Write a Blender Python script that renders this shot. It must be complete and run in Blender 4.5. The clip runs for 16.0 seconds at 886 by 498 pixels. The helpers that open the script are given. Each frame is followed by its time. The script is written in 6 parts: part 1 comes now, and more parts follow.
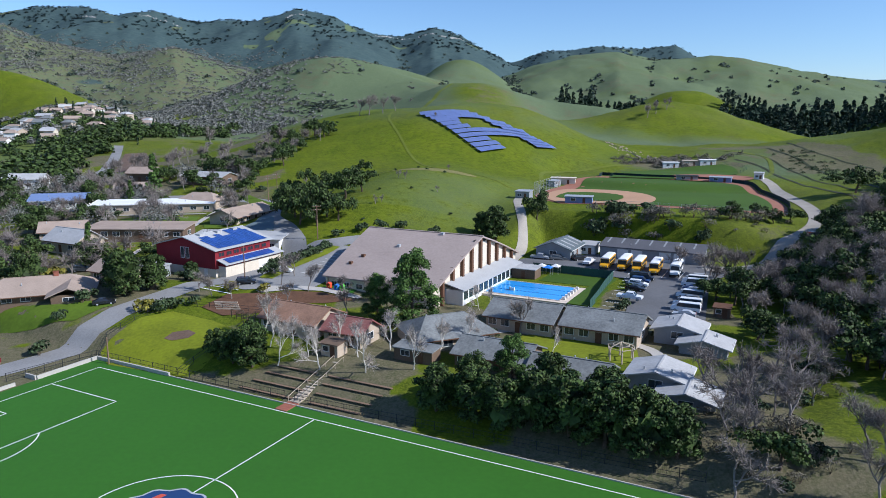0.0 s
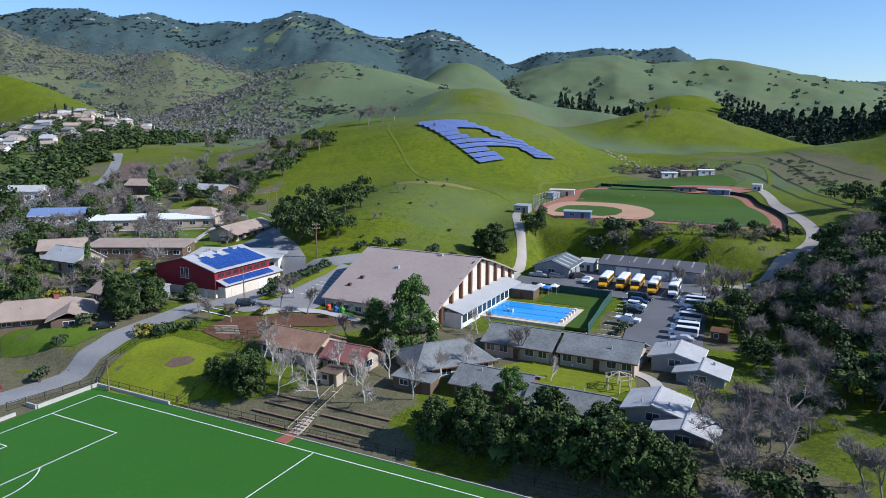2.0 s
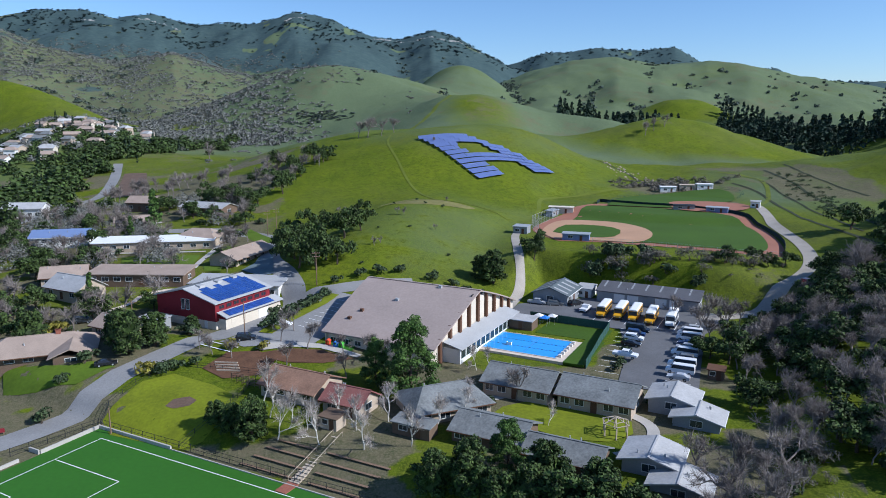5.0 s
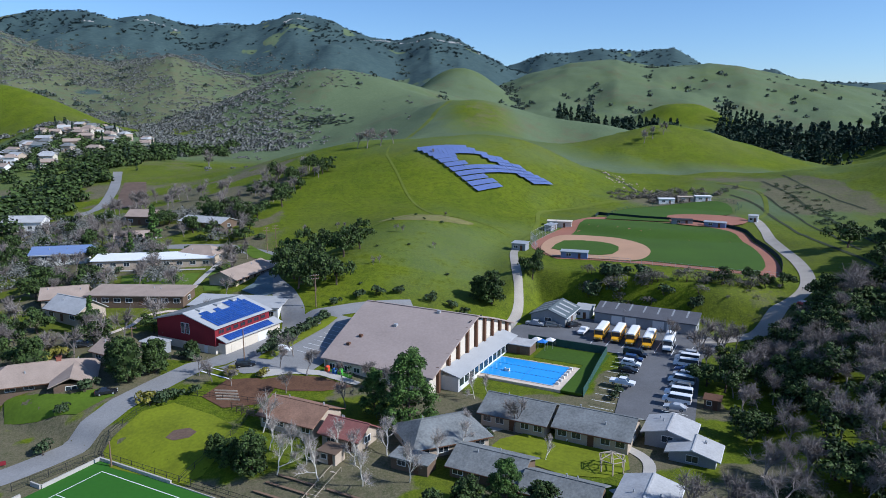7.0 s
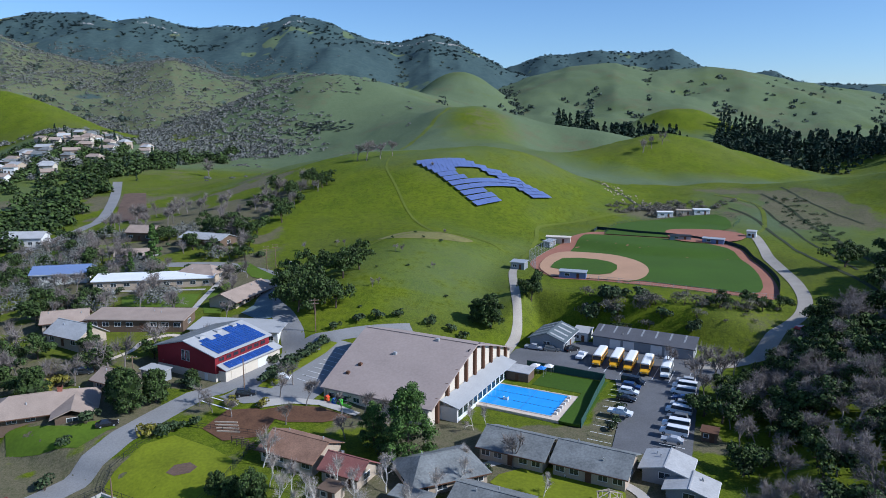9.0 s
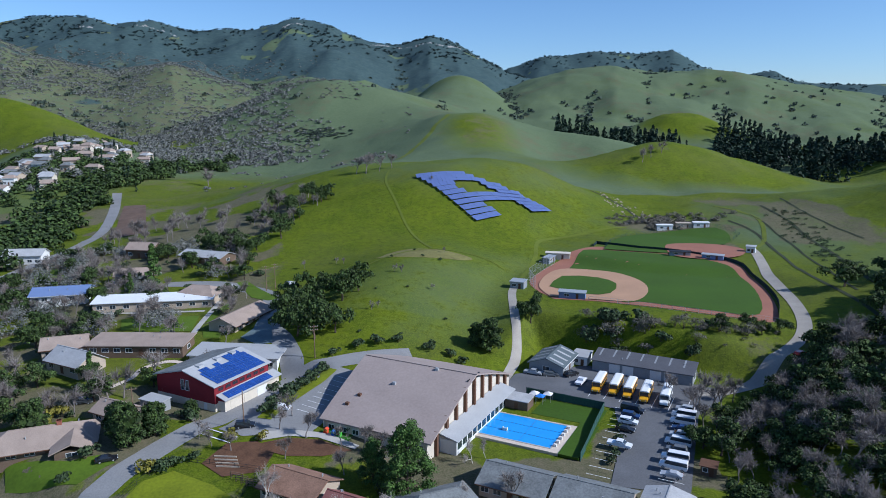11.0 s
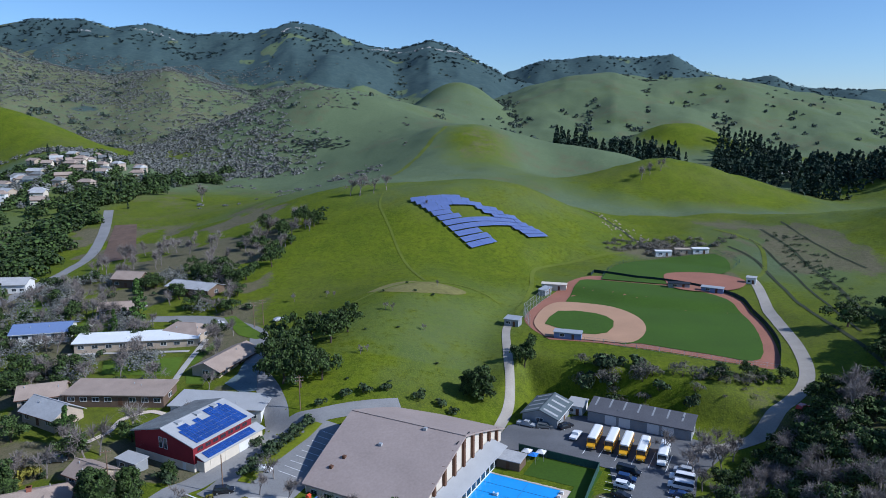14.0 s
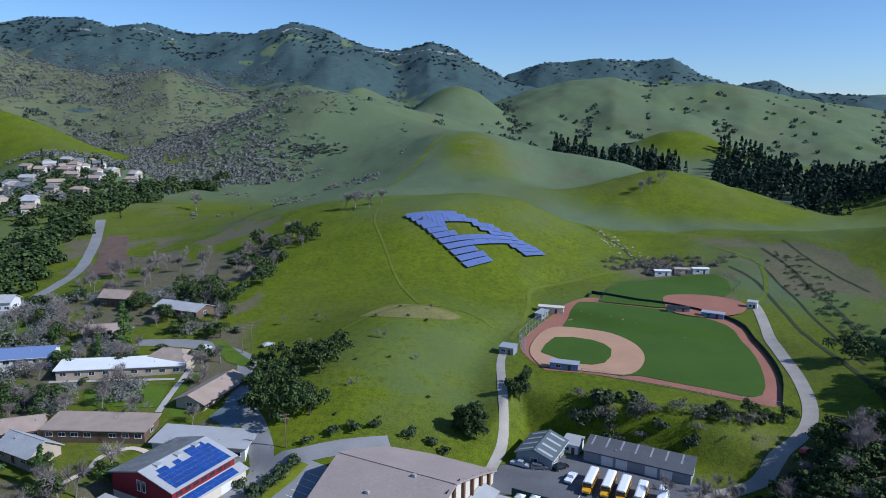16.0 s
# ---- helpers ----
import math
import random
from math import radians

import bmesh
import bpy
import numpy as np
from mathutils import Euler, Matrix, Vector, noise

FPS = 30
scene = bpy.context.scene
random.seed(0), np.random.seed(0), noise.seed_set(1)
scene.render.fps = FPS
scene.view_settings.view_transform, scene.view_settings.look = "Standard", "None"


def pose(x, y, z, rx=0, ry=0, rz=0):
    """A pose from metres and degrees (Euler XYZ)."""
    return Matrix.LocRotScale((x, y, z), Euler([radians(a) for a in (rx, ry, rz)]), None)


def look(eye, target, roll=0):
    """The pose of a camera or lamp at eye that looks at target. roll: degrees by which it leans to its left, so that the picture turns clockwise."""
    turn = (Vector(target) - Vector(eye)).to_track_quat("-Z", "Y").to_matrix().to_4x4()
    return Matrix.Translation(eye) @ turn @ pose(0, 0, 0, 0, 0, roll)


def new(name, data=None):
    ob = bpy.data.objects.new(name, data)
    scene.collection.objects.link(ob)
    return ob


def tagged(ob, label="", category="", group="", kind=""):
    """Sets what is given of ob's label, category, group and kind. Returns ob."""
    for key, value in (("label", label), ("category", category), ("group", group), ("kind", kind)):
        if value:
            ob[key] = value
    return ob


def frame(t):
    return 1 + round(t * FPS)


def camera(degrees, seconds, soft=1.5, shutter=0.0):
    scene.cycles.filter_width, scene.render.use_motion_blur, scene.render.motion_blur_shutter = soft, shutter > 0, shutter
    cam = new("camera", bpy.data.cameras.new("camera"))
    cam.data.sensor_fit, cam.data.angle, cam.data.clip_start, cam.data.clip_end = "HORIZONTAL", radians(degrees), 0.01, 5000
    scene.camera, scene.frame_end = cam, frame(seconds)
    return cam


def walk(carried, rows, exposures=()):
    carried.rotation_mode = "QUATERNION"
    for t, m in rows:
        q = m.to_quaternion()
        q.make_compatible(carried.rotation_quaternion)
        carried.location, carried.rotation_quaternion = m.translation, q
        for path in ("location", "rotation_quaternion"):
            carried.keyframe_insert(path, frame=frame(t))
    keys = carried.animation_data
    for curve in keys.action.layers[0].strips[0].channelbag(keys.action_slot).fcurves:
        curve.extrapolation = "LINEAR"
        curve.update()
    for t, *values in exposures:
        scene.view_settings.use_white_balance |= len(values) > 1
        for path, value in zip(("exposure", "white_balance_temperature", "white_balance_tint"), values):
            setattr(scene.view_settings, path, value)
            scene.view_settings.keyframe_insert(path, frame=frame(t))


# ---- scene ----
cam = camera(65.0, 16.0, soft=0.9)
METRES, EYE, TILT, LEAN, TURN = 62.0, 44.5, -10.5, 0.0, 0.0
ROWS = [
    (0.0, 0.0, 0.0, 0.0, 0.0, 0.0, -0.0),
    (0.5, 0.0018, -0.0021, 0.0192, -0.01, 0.03, -0.01),
    (1.0, 0.0021, -0.005, 0.0392, -0.03, 0.01, 0.01),
    (1.5, 0.0026, -0.0075, 0.0595, -0.04, 0.01, 0.01),
    (2.0, 0.0023, -0.0104, 0.0817, -0.05, 0.06, 0.01),
    (2.5, 0.0015, -0.0138, 0.1026, -0.04, 0.04, 0.04),
    (3.0, 0.0023, -0.0174, 0.124, -0.04, 0.02, 0.02),
    (3.5, 0.0026, -0.0208, 0.1441, -0.06, -0.02, 0.05),
    (4.0, 0.0033, -0.0236, 0.1692, -0.05, -0.04, 0.07),
    (6.5, 0.0087, -0.0416, 0.2973, -0.11, -0.11, -0.01),
    (7.0, 0.009, -0.0457, 0.3264, -0.12, -0.12, -0.01),
    (7.5, 0.0091, -0.0492, 0.354, -0.13, -0.09, -0.01),
    (8.0, 0.0091, -0.0533, 0.3835, -0.13, -0.12, 0.03),
    (8.5, 0.0102, -0.0569, 0.412, -0.13, -0.09, 0.04),
    (9.0, 0.0113, -0.0614, 0.442, -0.16, -0.1, 0.01),
    (11.5, 0.022, -0.0507, 0.598, -0.14, -0.1, 0.21),
    (12.0, 0.0287, -0.0346, 0.6336, -0.14, -0.02, 0.21),
    (12.5, 0.0365, -0.0175, 0.6669, -0.16, 0.02, 0.18),
    (13.0, 0.0455, 0.003, 0.7033, -0.16, 0.03, 0.12),
    (13.5, 0.0521, 0.0253, 0.7371, -0.19, 0.01, 0.02),
    (14.0, 0.0592, 0.0513, 0.7758, -0.19, 0.01, 0.0),
    (14.5, 0.0653, 0.0771, 0.8118, -0.21, 0.04, -0.08),
    (15.0, 0.073, 0.1056, 0.8507, -0.24, 0.03, -0.19),
    (15.5, 0.0809, 0.1326, 0.8866, -0.25, 0.03, -0.35),
    (16.0, 0.0873, 0.1606, 0.9248, -0.28, 0.03, -0.52),
]
walk(cam, [(t, pose(0, 0, EYE, TILT, LEAN, TURN) @ pose(METRES * x, METRES * y, METRES * z, 90 + pitch, roll, yaw)) for t, x, y, z, yaw, pitch, roll in ROWS],
     exposures=[(0.0, 0.49, 5700, 12), (9.0, 0.30, 5450, 11), (16.0, 0.19, 5350, 12)])

# ---- light ----
SUN_ELEV, SUN_AZ = 36.0, 108.0          # azimuth clockwise from +y (away from the first camera)
world = bpy.data.worlds.new("sky")
scene.world = world
world.use_nodes = True
wn = world.node_tree
bg = wn.nodes["Background"]
sky = wn.nodes.new("ShaderNodeTexSky")
sky.sky_type = "NISHITA"
sky.sun_disc = False
sky.sun_elevation, sky.sun_rotation = radians(SUN_ELEV), radians(SUN_AZ)
sky.altitude, sky.air_density, sky.dust_density, sky.ozone_density = 300, 1.0, 0.3, 5.5
wn.links.new(sky.outputs[0], bg.inputs[0])
bg.inputs[1].default_value = 0.1
sun_data = bpy.data.lights.new("sun", "SUN")
sun_data.energy, sun_data.angle, sun_data.color = 4.2, radians(0.53), (1.0, 0.95, 0.86)
sun = new("sun", sun_data)
sun_dir = Vector((math.sin(radians(SUN_AZ)) * math.cos(radians(SUN_ELEV)), math.cos(radians(SUN_AZ)) * math.cos(radians(SUN_ELEV)), math.sin(radians(SUN_ELEV))))
sun.matrix_world = look(sun_dir * 300, (0, 0, 0))

# ---- materials ----
def mat(name, color, rough=0.8, metal=0.0, vary=0.15, scale=1.5, fine=12.0, bump=0.0, per="", spec=0.3, tint=None):
    """A surface with two scales of uneven colour. per: 'object' or 'island' adds a shift for each piece."""
    m = bpy.data.materials.new(name)
    m.use_nodes = True
    nt = m.node_tree
    b = nt.nodes["Principled BSDF"]
    b.inputs["Roughness"].default_value, b.inputs["Metallic"].default_value = rough, metal
    b.inputs["Specular IOR Level"].default_value = spec
    geo = nt.nodes.new("ShaderNodeNewGeometry")
    n1, n2 = nt.nodes.new("ShaderNodeTexNoise"), nt.nodes.new("ShaderNodeTexNoise")
    n1.inputs["Scale"].default_value, n1.inputs["Detail"].default_value = scale, 4
    n2.inputs["Scale"].default_value, n2.inputs["Detail"].default_value = fine, 3
    for n in (n1, n2):
        nt.links.new(geo.outputs["Position"], n.inputs["Vector"])
    add = nt.nodes.new("ShaderNodeMath")
    add.operation = "ADD"
    nt.links.new(n1.outputs[0], add.inputs[0])
    nt.links.new(n2.outputs[0], add.inputs[1])
    last = add.outputs[0]
    if per:
        src = nt.nodes.new("ShaderNodeObjectInfo").outputs["Random"] if per == "object" else geo.outputs["Random Per Island"]
        a2 = nt.nodes.new("ShaderNodeMath")
        a2.operation = "MULTIPLY_ADD"
        a2.inputs[1].default_value, a2.inputs[2].default_value = 0.8, -0.4
        nt.links.new(src, a2.inputs[0])
        a3 = nt.nodes.new("ShaderNodeMath")
        a3.operation = "ADD"
        nt.links.new(last, a3.inputs[0])
        nt.links.new(a2.outputs[0], a3.inputs[1])
        last = a3.outputs[0]
    ramp = nt.nodes.new("ShaderNodeMapRange")
    ramp.inputs[1].default_value, ramp.inputs[2].default_value = 0.6, 1.4
    nt.links.new(last, ramp.inputs[0])
    mix = nt.nodes.new("ShaderNodeMix")
    mix.data_type = "RGBA"
    lo = [c * (1 - vary) for c in color]
    hi = [min(1, c * (1 + vary)) for c in (tint or color)]
    mix.inputs[6].default_value, mix.inputs[7].default_value = (*lo, 1), (*hi, 1)
    nt.links.new(ramp.outputs[0], mix.inputs[0])
    nt.links.new(mix.outputs[2], b.inputs["Base Color"])
    if bump:
        bm_ = nt.nodes.new("ShaderNodeBump")
        bm_.inputs["Distance"].default_value, bm_.inputs["Strength"].default_value = bump, 0.7
        nt.links.new(n2.outputs[0], bm_.inputs["Height"])
        nt.links.new(bm_.outputs[0], b.inputs["Normal"])
    return m


M = {}
M["asphalt"] = mat("asphalt", (0.235, 0.23, 0.225), 0.9, vary=0.22, scale=0.12, fine=3.0)
M["lot_asphalt"] = mat("lot_asphalt", (0.125, 0.125, 0.13), 0.9, vary=0.25, scale=0.15, fine=3.0)
M["concrete"] = mat("concrete", (0.42, 0.39, 0.35), 0.85, vary=0.15, scale=0.3, fine=5.0)
M["track"] = mat("track", (0.33, 0.295, 0.25), 0.95, vary=0.2, scale=0.2, fine=3.0)
M["white_paint"] = mat("white_paint", (0.75, 0.75, 0.73), 0.7, vary=0.08)
M["turf"] = mat("turf", (0.03, 0.122, 0.007), 0.9, vary=0.12, scale=0.05, fine=1.2)
M["turf_dark"] = mat("turf_dark", (0.045, 0.092, 0.003), 0.9, vary=0.2, scale=0.06, fine=1.5)
M["lawn"] = mat("lawn", (0.155, 0.182, 0.004), 0.95, vary=0.3, scale=0.15, fine=1.5)
M["infield"] = mat("infield", (0.42, 0.25, 0.15), 0.95, vary=0.14, scale=0.1, fine=2.0)
M["warning"] = mat("warning", (0.30, 0.13, 0.085), 0.95, vary=0.16, scale=0.1, fine=2.0)
M["mulch"] = mat("mulch", (0.11, 0.055, 0.03), 0.95, vary=0.4, scale=0.4, fine=2.5)
M["soil"] = mat("soil", (0.13, 0.085, 0.06), 0.95, vary=0.3, scale=0.2, fine=2.0)
M["water"] = mat("water", (0.05, 0.33, 0.78), 0.08, vary=0.06, scale=0.3, fine=2.0, spec=0.5, bump=0.02)
M["lane"] = mat("lane", (0.04, 0.16, 0.45), 0.4, vary=0.1)
M["deck"] = mat("deck", (0.60, 0.50, 0.40), 0.85, vary=0.12, scale=0.4, fine=5.0)
M["gym_roof"] = mat("gym_roof", (0.345, 0.275, 0.24), 0.9, vary=0.14, scale=0.1, fine=1.6)
M["grey_shingle"] = mat("grey_shingle", (0.175, 0.182, 0.178), 0.9, vary=0.4, scale=0.3, fine=2.2, bump=0.05)
M["pale_shingle"] = mat("pale_shingle", (0.40, 0.395, 0.39), 0.85, vary=0.2, scale=0.3, fine=2.2, bump=0.05)
M["tan_shingle"] = mat("tan_shingle", (0.33, 0.255, 0.205), 0.9, vary=0.2, scale=0.3, fine=4.0, bump=0.05)
M["rust_roof"] = mat("rust_roof", (0.26, 0.15, 0.10), 0.9, vary=0.35, scale=0.3, fine=3.0, bump=0.05)
M["red_roof"] = mat("red_roof", (0.25, 0.10, 0.085), 0.9, vary=0.2, scale=0.3, fine=3.0)
M["barn_roof"] = mat("barn_roof", (0.10, 0.10, 0.11), 0.75, vary=0.2, scale=0.3, fine=3.0)
M["metal_roof"] = mat("metal_roof", (0.13, 0.155, 0.16), 0.55, 0.2, vary=0.15)
M["white_roof"] = mat("white_roof", (0.38, 0.38, 0.38), 0.75, vary=0.12, scale=0.25, fine=3.0)
M["blue_roof"] = mat("blue_roof", (0.16, 0.22, 0.38), 0.55, vary=0.1)
M["barn_red"] = mat("barn_red", (0.20, 0.017, 0.025), 0.8, vary=0.16, scale=0.5, fine=4.0)
M["cream"] = mat("cream", (0.60, 0.53, 0.43), 0.8, vary=0.1, scale=0.4, fine=4.0)
M["tan_wall"] = mat("tan_wall", (0.42, 0.34, 0.26), 0.85, vary=0.14, scale=0.4, fine=4.0)
M["white_wall"] = mat("white_wall", (0.68, 0.67, 0.65), 0.8, vary=0.08, scale=0.4, fine=4.0)
M["grey_wall"] = mat("grey_wall", (0.27, 0.28, 0.29), 0.8, vary=0.12, scale=0.4, fine=4.0)
M["brown_wall"] = mat("brown_wall", (0.14, 0.095, 0.065), 0.85, vary=0.2, scale=0.4, fine=4.0)
M["brown_trim"] = mat("brown_trim", (0.12, 0.06, 0.035), 0.8, vary=0.2)
M["window_glass"] = mat("window_glass", (0.03, 0.04, 0.05), 0.12, vary=0.2, spec=0.6)
M["dark_metal"] = mat("dark_metal", (0.03, 0.032, 0.035), 0.6, 0.3, vary=0.2)
M["windscreen"] = mat("windscreen", (0.012, 0.03, 0.03), 0.85, vary=0.2)
M["green_screen"] = mat("green_screen", (0.035, 0.085, 0.07), 0.8, vary=0.2)
M["grey_metal"] = mat("grey_metal", (0.42, 0.43, 0.44), 0.5, 0.3, vary=0.1)
M["solar"] = mat("solar", (0.025, 0.07, 0.27), 0.22, vary=0.15, scale=0.8, per="object", spec=0.6)
# paler than solar: sky reflection and distance put into the panel colour
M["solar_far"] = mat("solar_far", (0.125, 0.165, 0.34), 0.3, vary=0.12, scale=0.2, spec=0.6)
M["bus_yellow"] = mat("bus_yellow", (0.72, 0.36, 0.012), 0.4, vary=0.06, spec=0.5)
M["wood"] = mat("wood", (0.20, 0.13, 0.085), 0.85, vary=0.25)
M["pale_wood"] = mat("pale_wood", (0.42, 0.35, 0.27), 0.85, vary=0.2)
M["brick"] = mat("brick", (0.28, 0.10, 0.065), 0.9, vary=0.25)
M["bark"] = mat("bark", (0.085, 0.062, 0.046), 0.95, vary=0.3, fine=3.0)
M["pale_bark"] = mat("pale_bark", (0.58, 0.54, 0.48), 0.9, vary=0.25, fine=3.0)
M["twig"] = mat("twig", (0.21, 0.18, 0.16), 0.95, vary=0.3, per="object")
M["oak_leaf"] = mat("oak_leaf", (0.026, 0.045, 0.011), 0.75, vary=0.6, scale=0.4, fine=2.0, per="island", tint=(0.046, 0.074, 0.016))
# paler, bluer than oak_leaf: distance haze put into the far woods' colour
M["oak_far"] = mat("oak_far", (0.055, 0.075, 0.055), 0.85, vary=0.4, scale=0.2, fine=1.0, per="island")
M["pine_leaf"] = mat("pine_leaf", (0.042, 0.082, 0.016), 0.75, vary=0.55, scale=0.4, fine=2.0, per="island", tint=(0.066, 0.12, 0.022))
M["conifer_leaf"] = mat("conifer_leaf", (0.024, 0.044, 0.026), 0.85, vary=0.5, scale=0.2, fine=1.0, per="island")
M["olive_leaf"] = mat("olive_leaf", (0.19, 0.17, 0.025), 0.8, vary=0.4, scale=0.4, fine=2.0, per="island")
# mountain leaf colour with bluish distance haze put into it
M["hazy_chaparral_leaf"] = mat("hazy_chaparral_leaf", (0.034, 0.058, 0.058), 0.9, vary=0.4, scale=0.02, fine=0.3, per="island")
M["far_twig"] = mat("far_twig", (0.155, 0.157, 0.14), 0.95, vary=0.25, scale=0.02, fine=0.3, per="island")
M["dry_grass"] = mat("dry_grass", (0.165, 0.15, 0.045), 0.95, vary=0.35, scale=0.1, fine=0.8)
M["trail"] = mat("trail", (0.112, 0.138, 0.010), 0.95, vary=0.25, scale=0.1, fine=1.0)
M["gully"] = mat("gully", (0.035, 0.042, 0.018), 0.95, vary=0.4, scale=0.1, fine=0.8)
M["pale_twig"] = mat("pale_twig", (0.38, 0.33, 0.29), 0.95, vary=0.25, per="object")
M["shrub_leaf"] = mat("shrub_leaf", (0.05, 0.075, 0.03), 0.85, vary=0.5, scale=0.3, fine=2.0, per="island")
M["scrub_twig"] = mat("scrub_twig", (0.15, 0.135, 0.105), 0.95, vary=0.4, scale=0.3, fine=2.0, per="island")
for nm, c in (("car_white", (0.75, 0.75, 0.76)), ("car_black", (0.015, 0.016, 0.02)), ("car_blue", (0.02, 0.045, 0.13)), ("car_silver", (0.4, 0.41, 0.43)), ("car_red", (0.4, 0.03, 0.02)), ("car_grey", (0.12, 0.125, 0.13)), ("kit_green", (0.1, 0.5, 0.05)), ("kit_red", (0.6, 0.08, 0.03)), ("kit_blue", (0.05, 0.2, 0.6))):
    M[nm] = mat(nm, c, 0.25, vary=0.04, spec=0.6)
M["rock"] = mat("rock", (0.42, 0.39, 0.36), 0.9, vary=0.3, scale=0.1, fine=0.6)
M["creek_rock"] = mat("creek_rock", (0.29, 0.235, 0.19), 0.9, vary=0.3, scale=0.4, fine=2.0)
M["court"] = mat("court", (0.13, 0.17, 0.18), 0.85, vary=0.25, scale=0.2, fine=2.0)
M["bright_roof"] = mat("bright_roof", (0.72, 0.72, 0.71), 0.7, vary=0.1, scale=0.2, fine=2.0)
M["mown_lawn"] = mat("mown_lawn", (0.085, 0.138, 0.006), 0.95, vary=0.25, scale=0.15, fine=1.5)
M["tyre"] = mat("tyre", (0.012, 0.012, 0.012), 0.9)
M["roof_white"] = mat("roof_white", (0.78, 0.78, 0.76), 0.5, vary=0.05)


def ground_material():
    """Grass, scrub, wood floor and chaparral, mixed by the cover attribute and noise; far tones hold painted haze."""
    m = bpy.data.materials.new("hill_ground")
    m.use_nodes = True
    nt = m.node_tree
    b = nt.nodes["Principled BSDF"]
    b.inputs["Roughness"].default_value, b.inputs["Specular IOR Level"].default_value = 0.95, 0.1
    geo = nt.nodes.new("ShaderNodeNewGeometry")
    cov = nt.nodes.new("ShaderNodeAttribute")
    cov.attribute_name = "cover"
    sep = nt.nodes.new("ShaderNodeSeparateColor")
    nt.links.new(cov.outputs["Color"], sep.inputs[0])

    def nz(scale, detail=5, rough=0.6):
        n = nt.nodes.new("ShaderNodeTexNoise")
        n.inputs["Scale"].default_value, n.inputs["Detail"].default_value, n.inputs["Roughness"].default_value = scale, detail, rough
        nt.links.new(geo.outputs["Position"], n.inputs["Vector"])
        return n.outputs[0]

    def rng(v, a, c, lo=0.0, hi=1.0):
        r = nt.nodes.new("ShaderNodeMapRange")
        r.inputs[1].default_value, r.inputs[2].default_value, r.inputs[3].default_value, r.inputs[4].default_value = a, c, lo, hi
        nt.links.new(v, r.inputs[0])
        return r.outputs[0]

    def mx(f, a, c):
        x = nt.nodes.new("ShaderNodeMix")
        x.data_type = "RGBA"
        nt.links.new(f, x.inputs[0])
        for i, v in ((6, a), (7, c)):
            if isinstance(v, tuple):
                x.inputs[i].default_value = (*v, 1)
            else:
                nt.links.new(v, x.inputs[i])
        return x.outputs[2]

    def math_(op, a, c):
        x = nt.nodes.new("ShaderNodeMath")
        x.operation = op
        x.use_clamp = True
        for i, v in enumerate((a, c)):
            if isinstance(v, (int, float)):
                x.inputs[i].default_value = v
            else:
                nt.links.new(v, x.inputs[i])
        return x.outputs[0]

    big, mid, small, tiny = nz(0.012), nz(0.07), nz(0.45, 4, 0.7), nz(2.2, 3, 0.7)
    grass = mx(rng(mid, 0.35, 0.65), (0.082, 0.122, 0.004), (0.135, 0.168, 0.005))
    grass = mx(rng(small, 0.32, 0.66, 0.0, 0.85), grass, (0.046, 0.068, 0.006))
    grass = mx(rng(big, 0.48, 0.66, 0.0, 0.45), grass, (0.10, 0.105, 0.035))
    grass = mx(rng(tiny, 0.46, 0.66, 0.0, 0.75), grass, (0.16, 0.18, 0.016))
    # dull grass; its grey-blue tone also paints in haze on farther hills
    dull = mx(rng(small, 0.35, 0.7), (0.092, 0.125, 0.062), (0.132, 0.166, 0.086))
    scrub = mx(rng(small, 0.35, 0.65), (0.135, 0.118, 0.07), (0.075, 0.082, 0.036))
    scrub = mx(rng(tiny, 0.4, 0.7), scrub, (0.17, 0.145, 0.09))
    # far chaparral: blue haze of the distance is mixed into these colours
    hazy_chap = mx(rng(mid, 0.35, 0.65), (0.046, 0.076, 0.078), (0.07, 0.104, 0.098))
    hazy_chap = mx(rng(small, 0.4, 0.75, 0.0, 0.7), hazy_chap, (0.03, 0.052, 0.053))
    # edges of the covers are broken up by noise
    jit = math_("SUBTRACT", math_("ADD", math_("MULTIPLY", mid, 0.6), math_("MULTIPLY", small, 0.6)), 0.1)
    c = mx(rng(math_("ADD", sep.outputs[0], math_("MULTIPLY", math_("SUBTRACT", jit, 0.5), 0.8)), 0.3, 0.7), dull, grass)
    def edge(ch):
        s = nt.nodes.new("ShaderNodeMath")
        s.operation = "MULTIPLY_ADD"
        nt.links.new(jit, s.inputs[0])
        s.inputs[1].default_value, s.inputs[2].default_value = 0.9, -0.45
        a = nt.nodes.new("ShaderNodeMath")
        a.operation = "ADD"
        nt.links.new(s.outputs[0], a.inputs[0])
        nt.links.new(ch, a.inputs[1])
        return rng(a.outputs[0], 0.4, 0.62)
    c = mx(edge(sep.outputs[1]), c, scrub)
    c = mx(edge(sep.outputs[2]), c, hazy_chap)
    nt.links.new(c, b.inputs["Base Color"])
    bp = nt.nodes.new("ShaderNodeBump")
    bp.inputs["Distance"].default_value, bp.inputs["Strength"].default_value = 0.5, 0.6
    nt.links.new(math_("ADD", math_("MULTIPLY", small, 0.7), math_("MULTIPLY", tiny, 0.3)), bp.inputs["Height"])
    nt.links.new(bp.outputs[0], b.inputs["Normal"])
    return m


M["ground"] = ground_material()

# ---- the lie of the land ----
AX = radians(-27.4)                     # the campus is laid out on one grid
UX, UY = math.cos(AX), math.sin(AX)
C0 = (-62.9, 121.1)                     # corner of the soccer field


def uv(u, v):
    """World x, y of a place u metres along the touchline and v metres beyond it."""
    return C0[0] + u * UX - v * UY, C0[1] + u * UY + v * UX


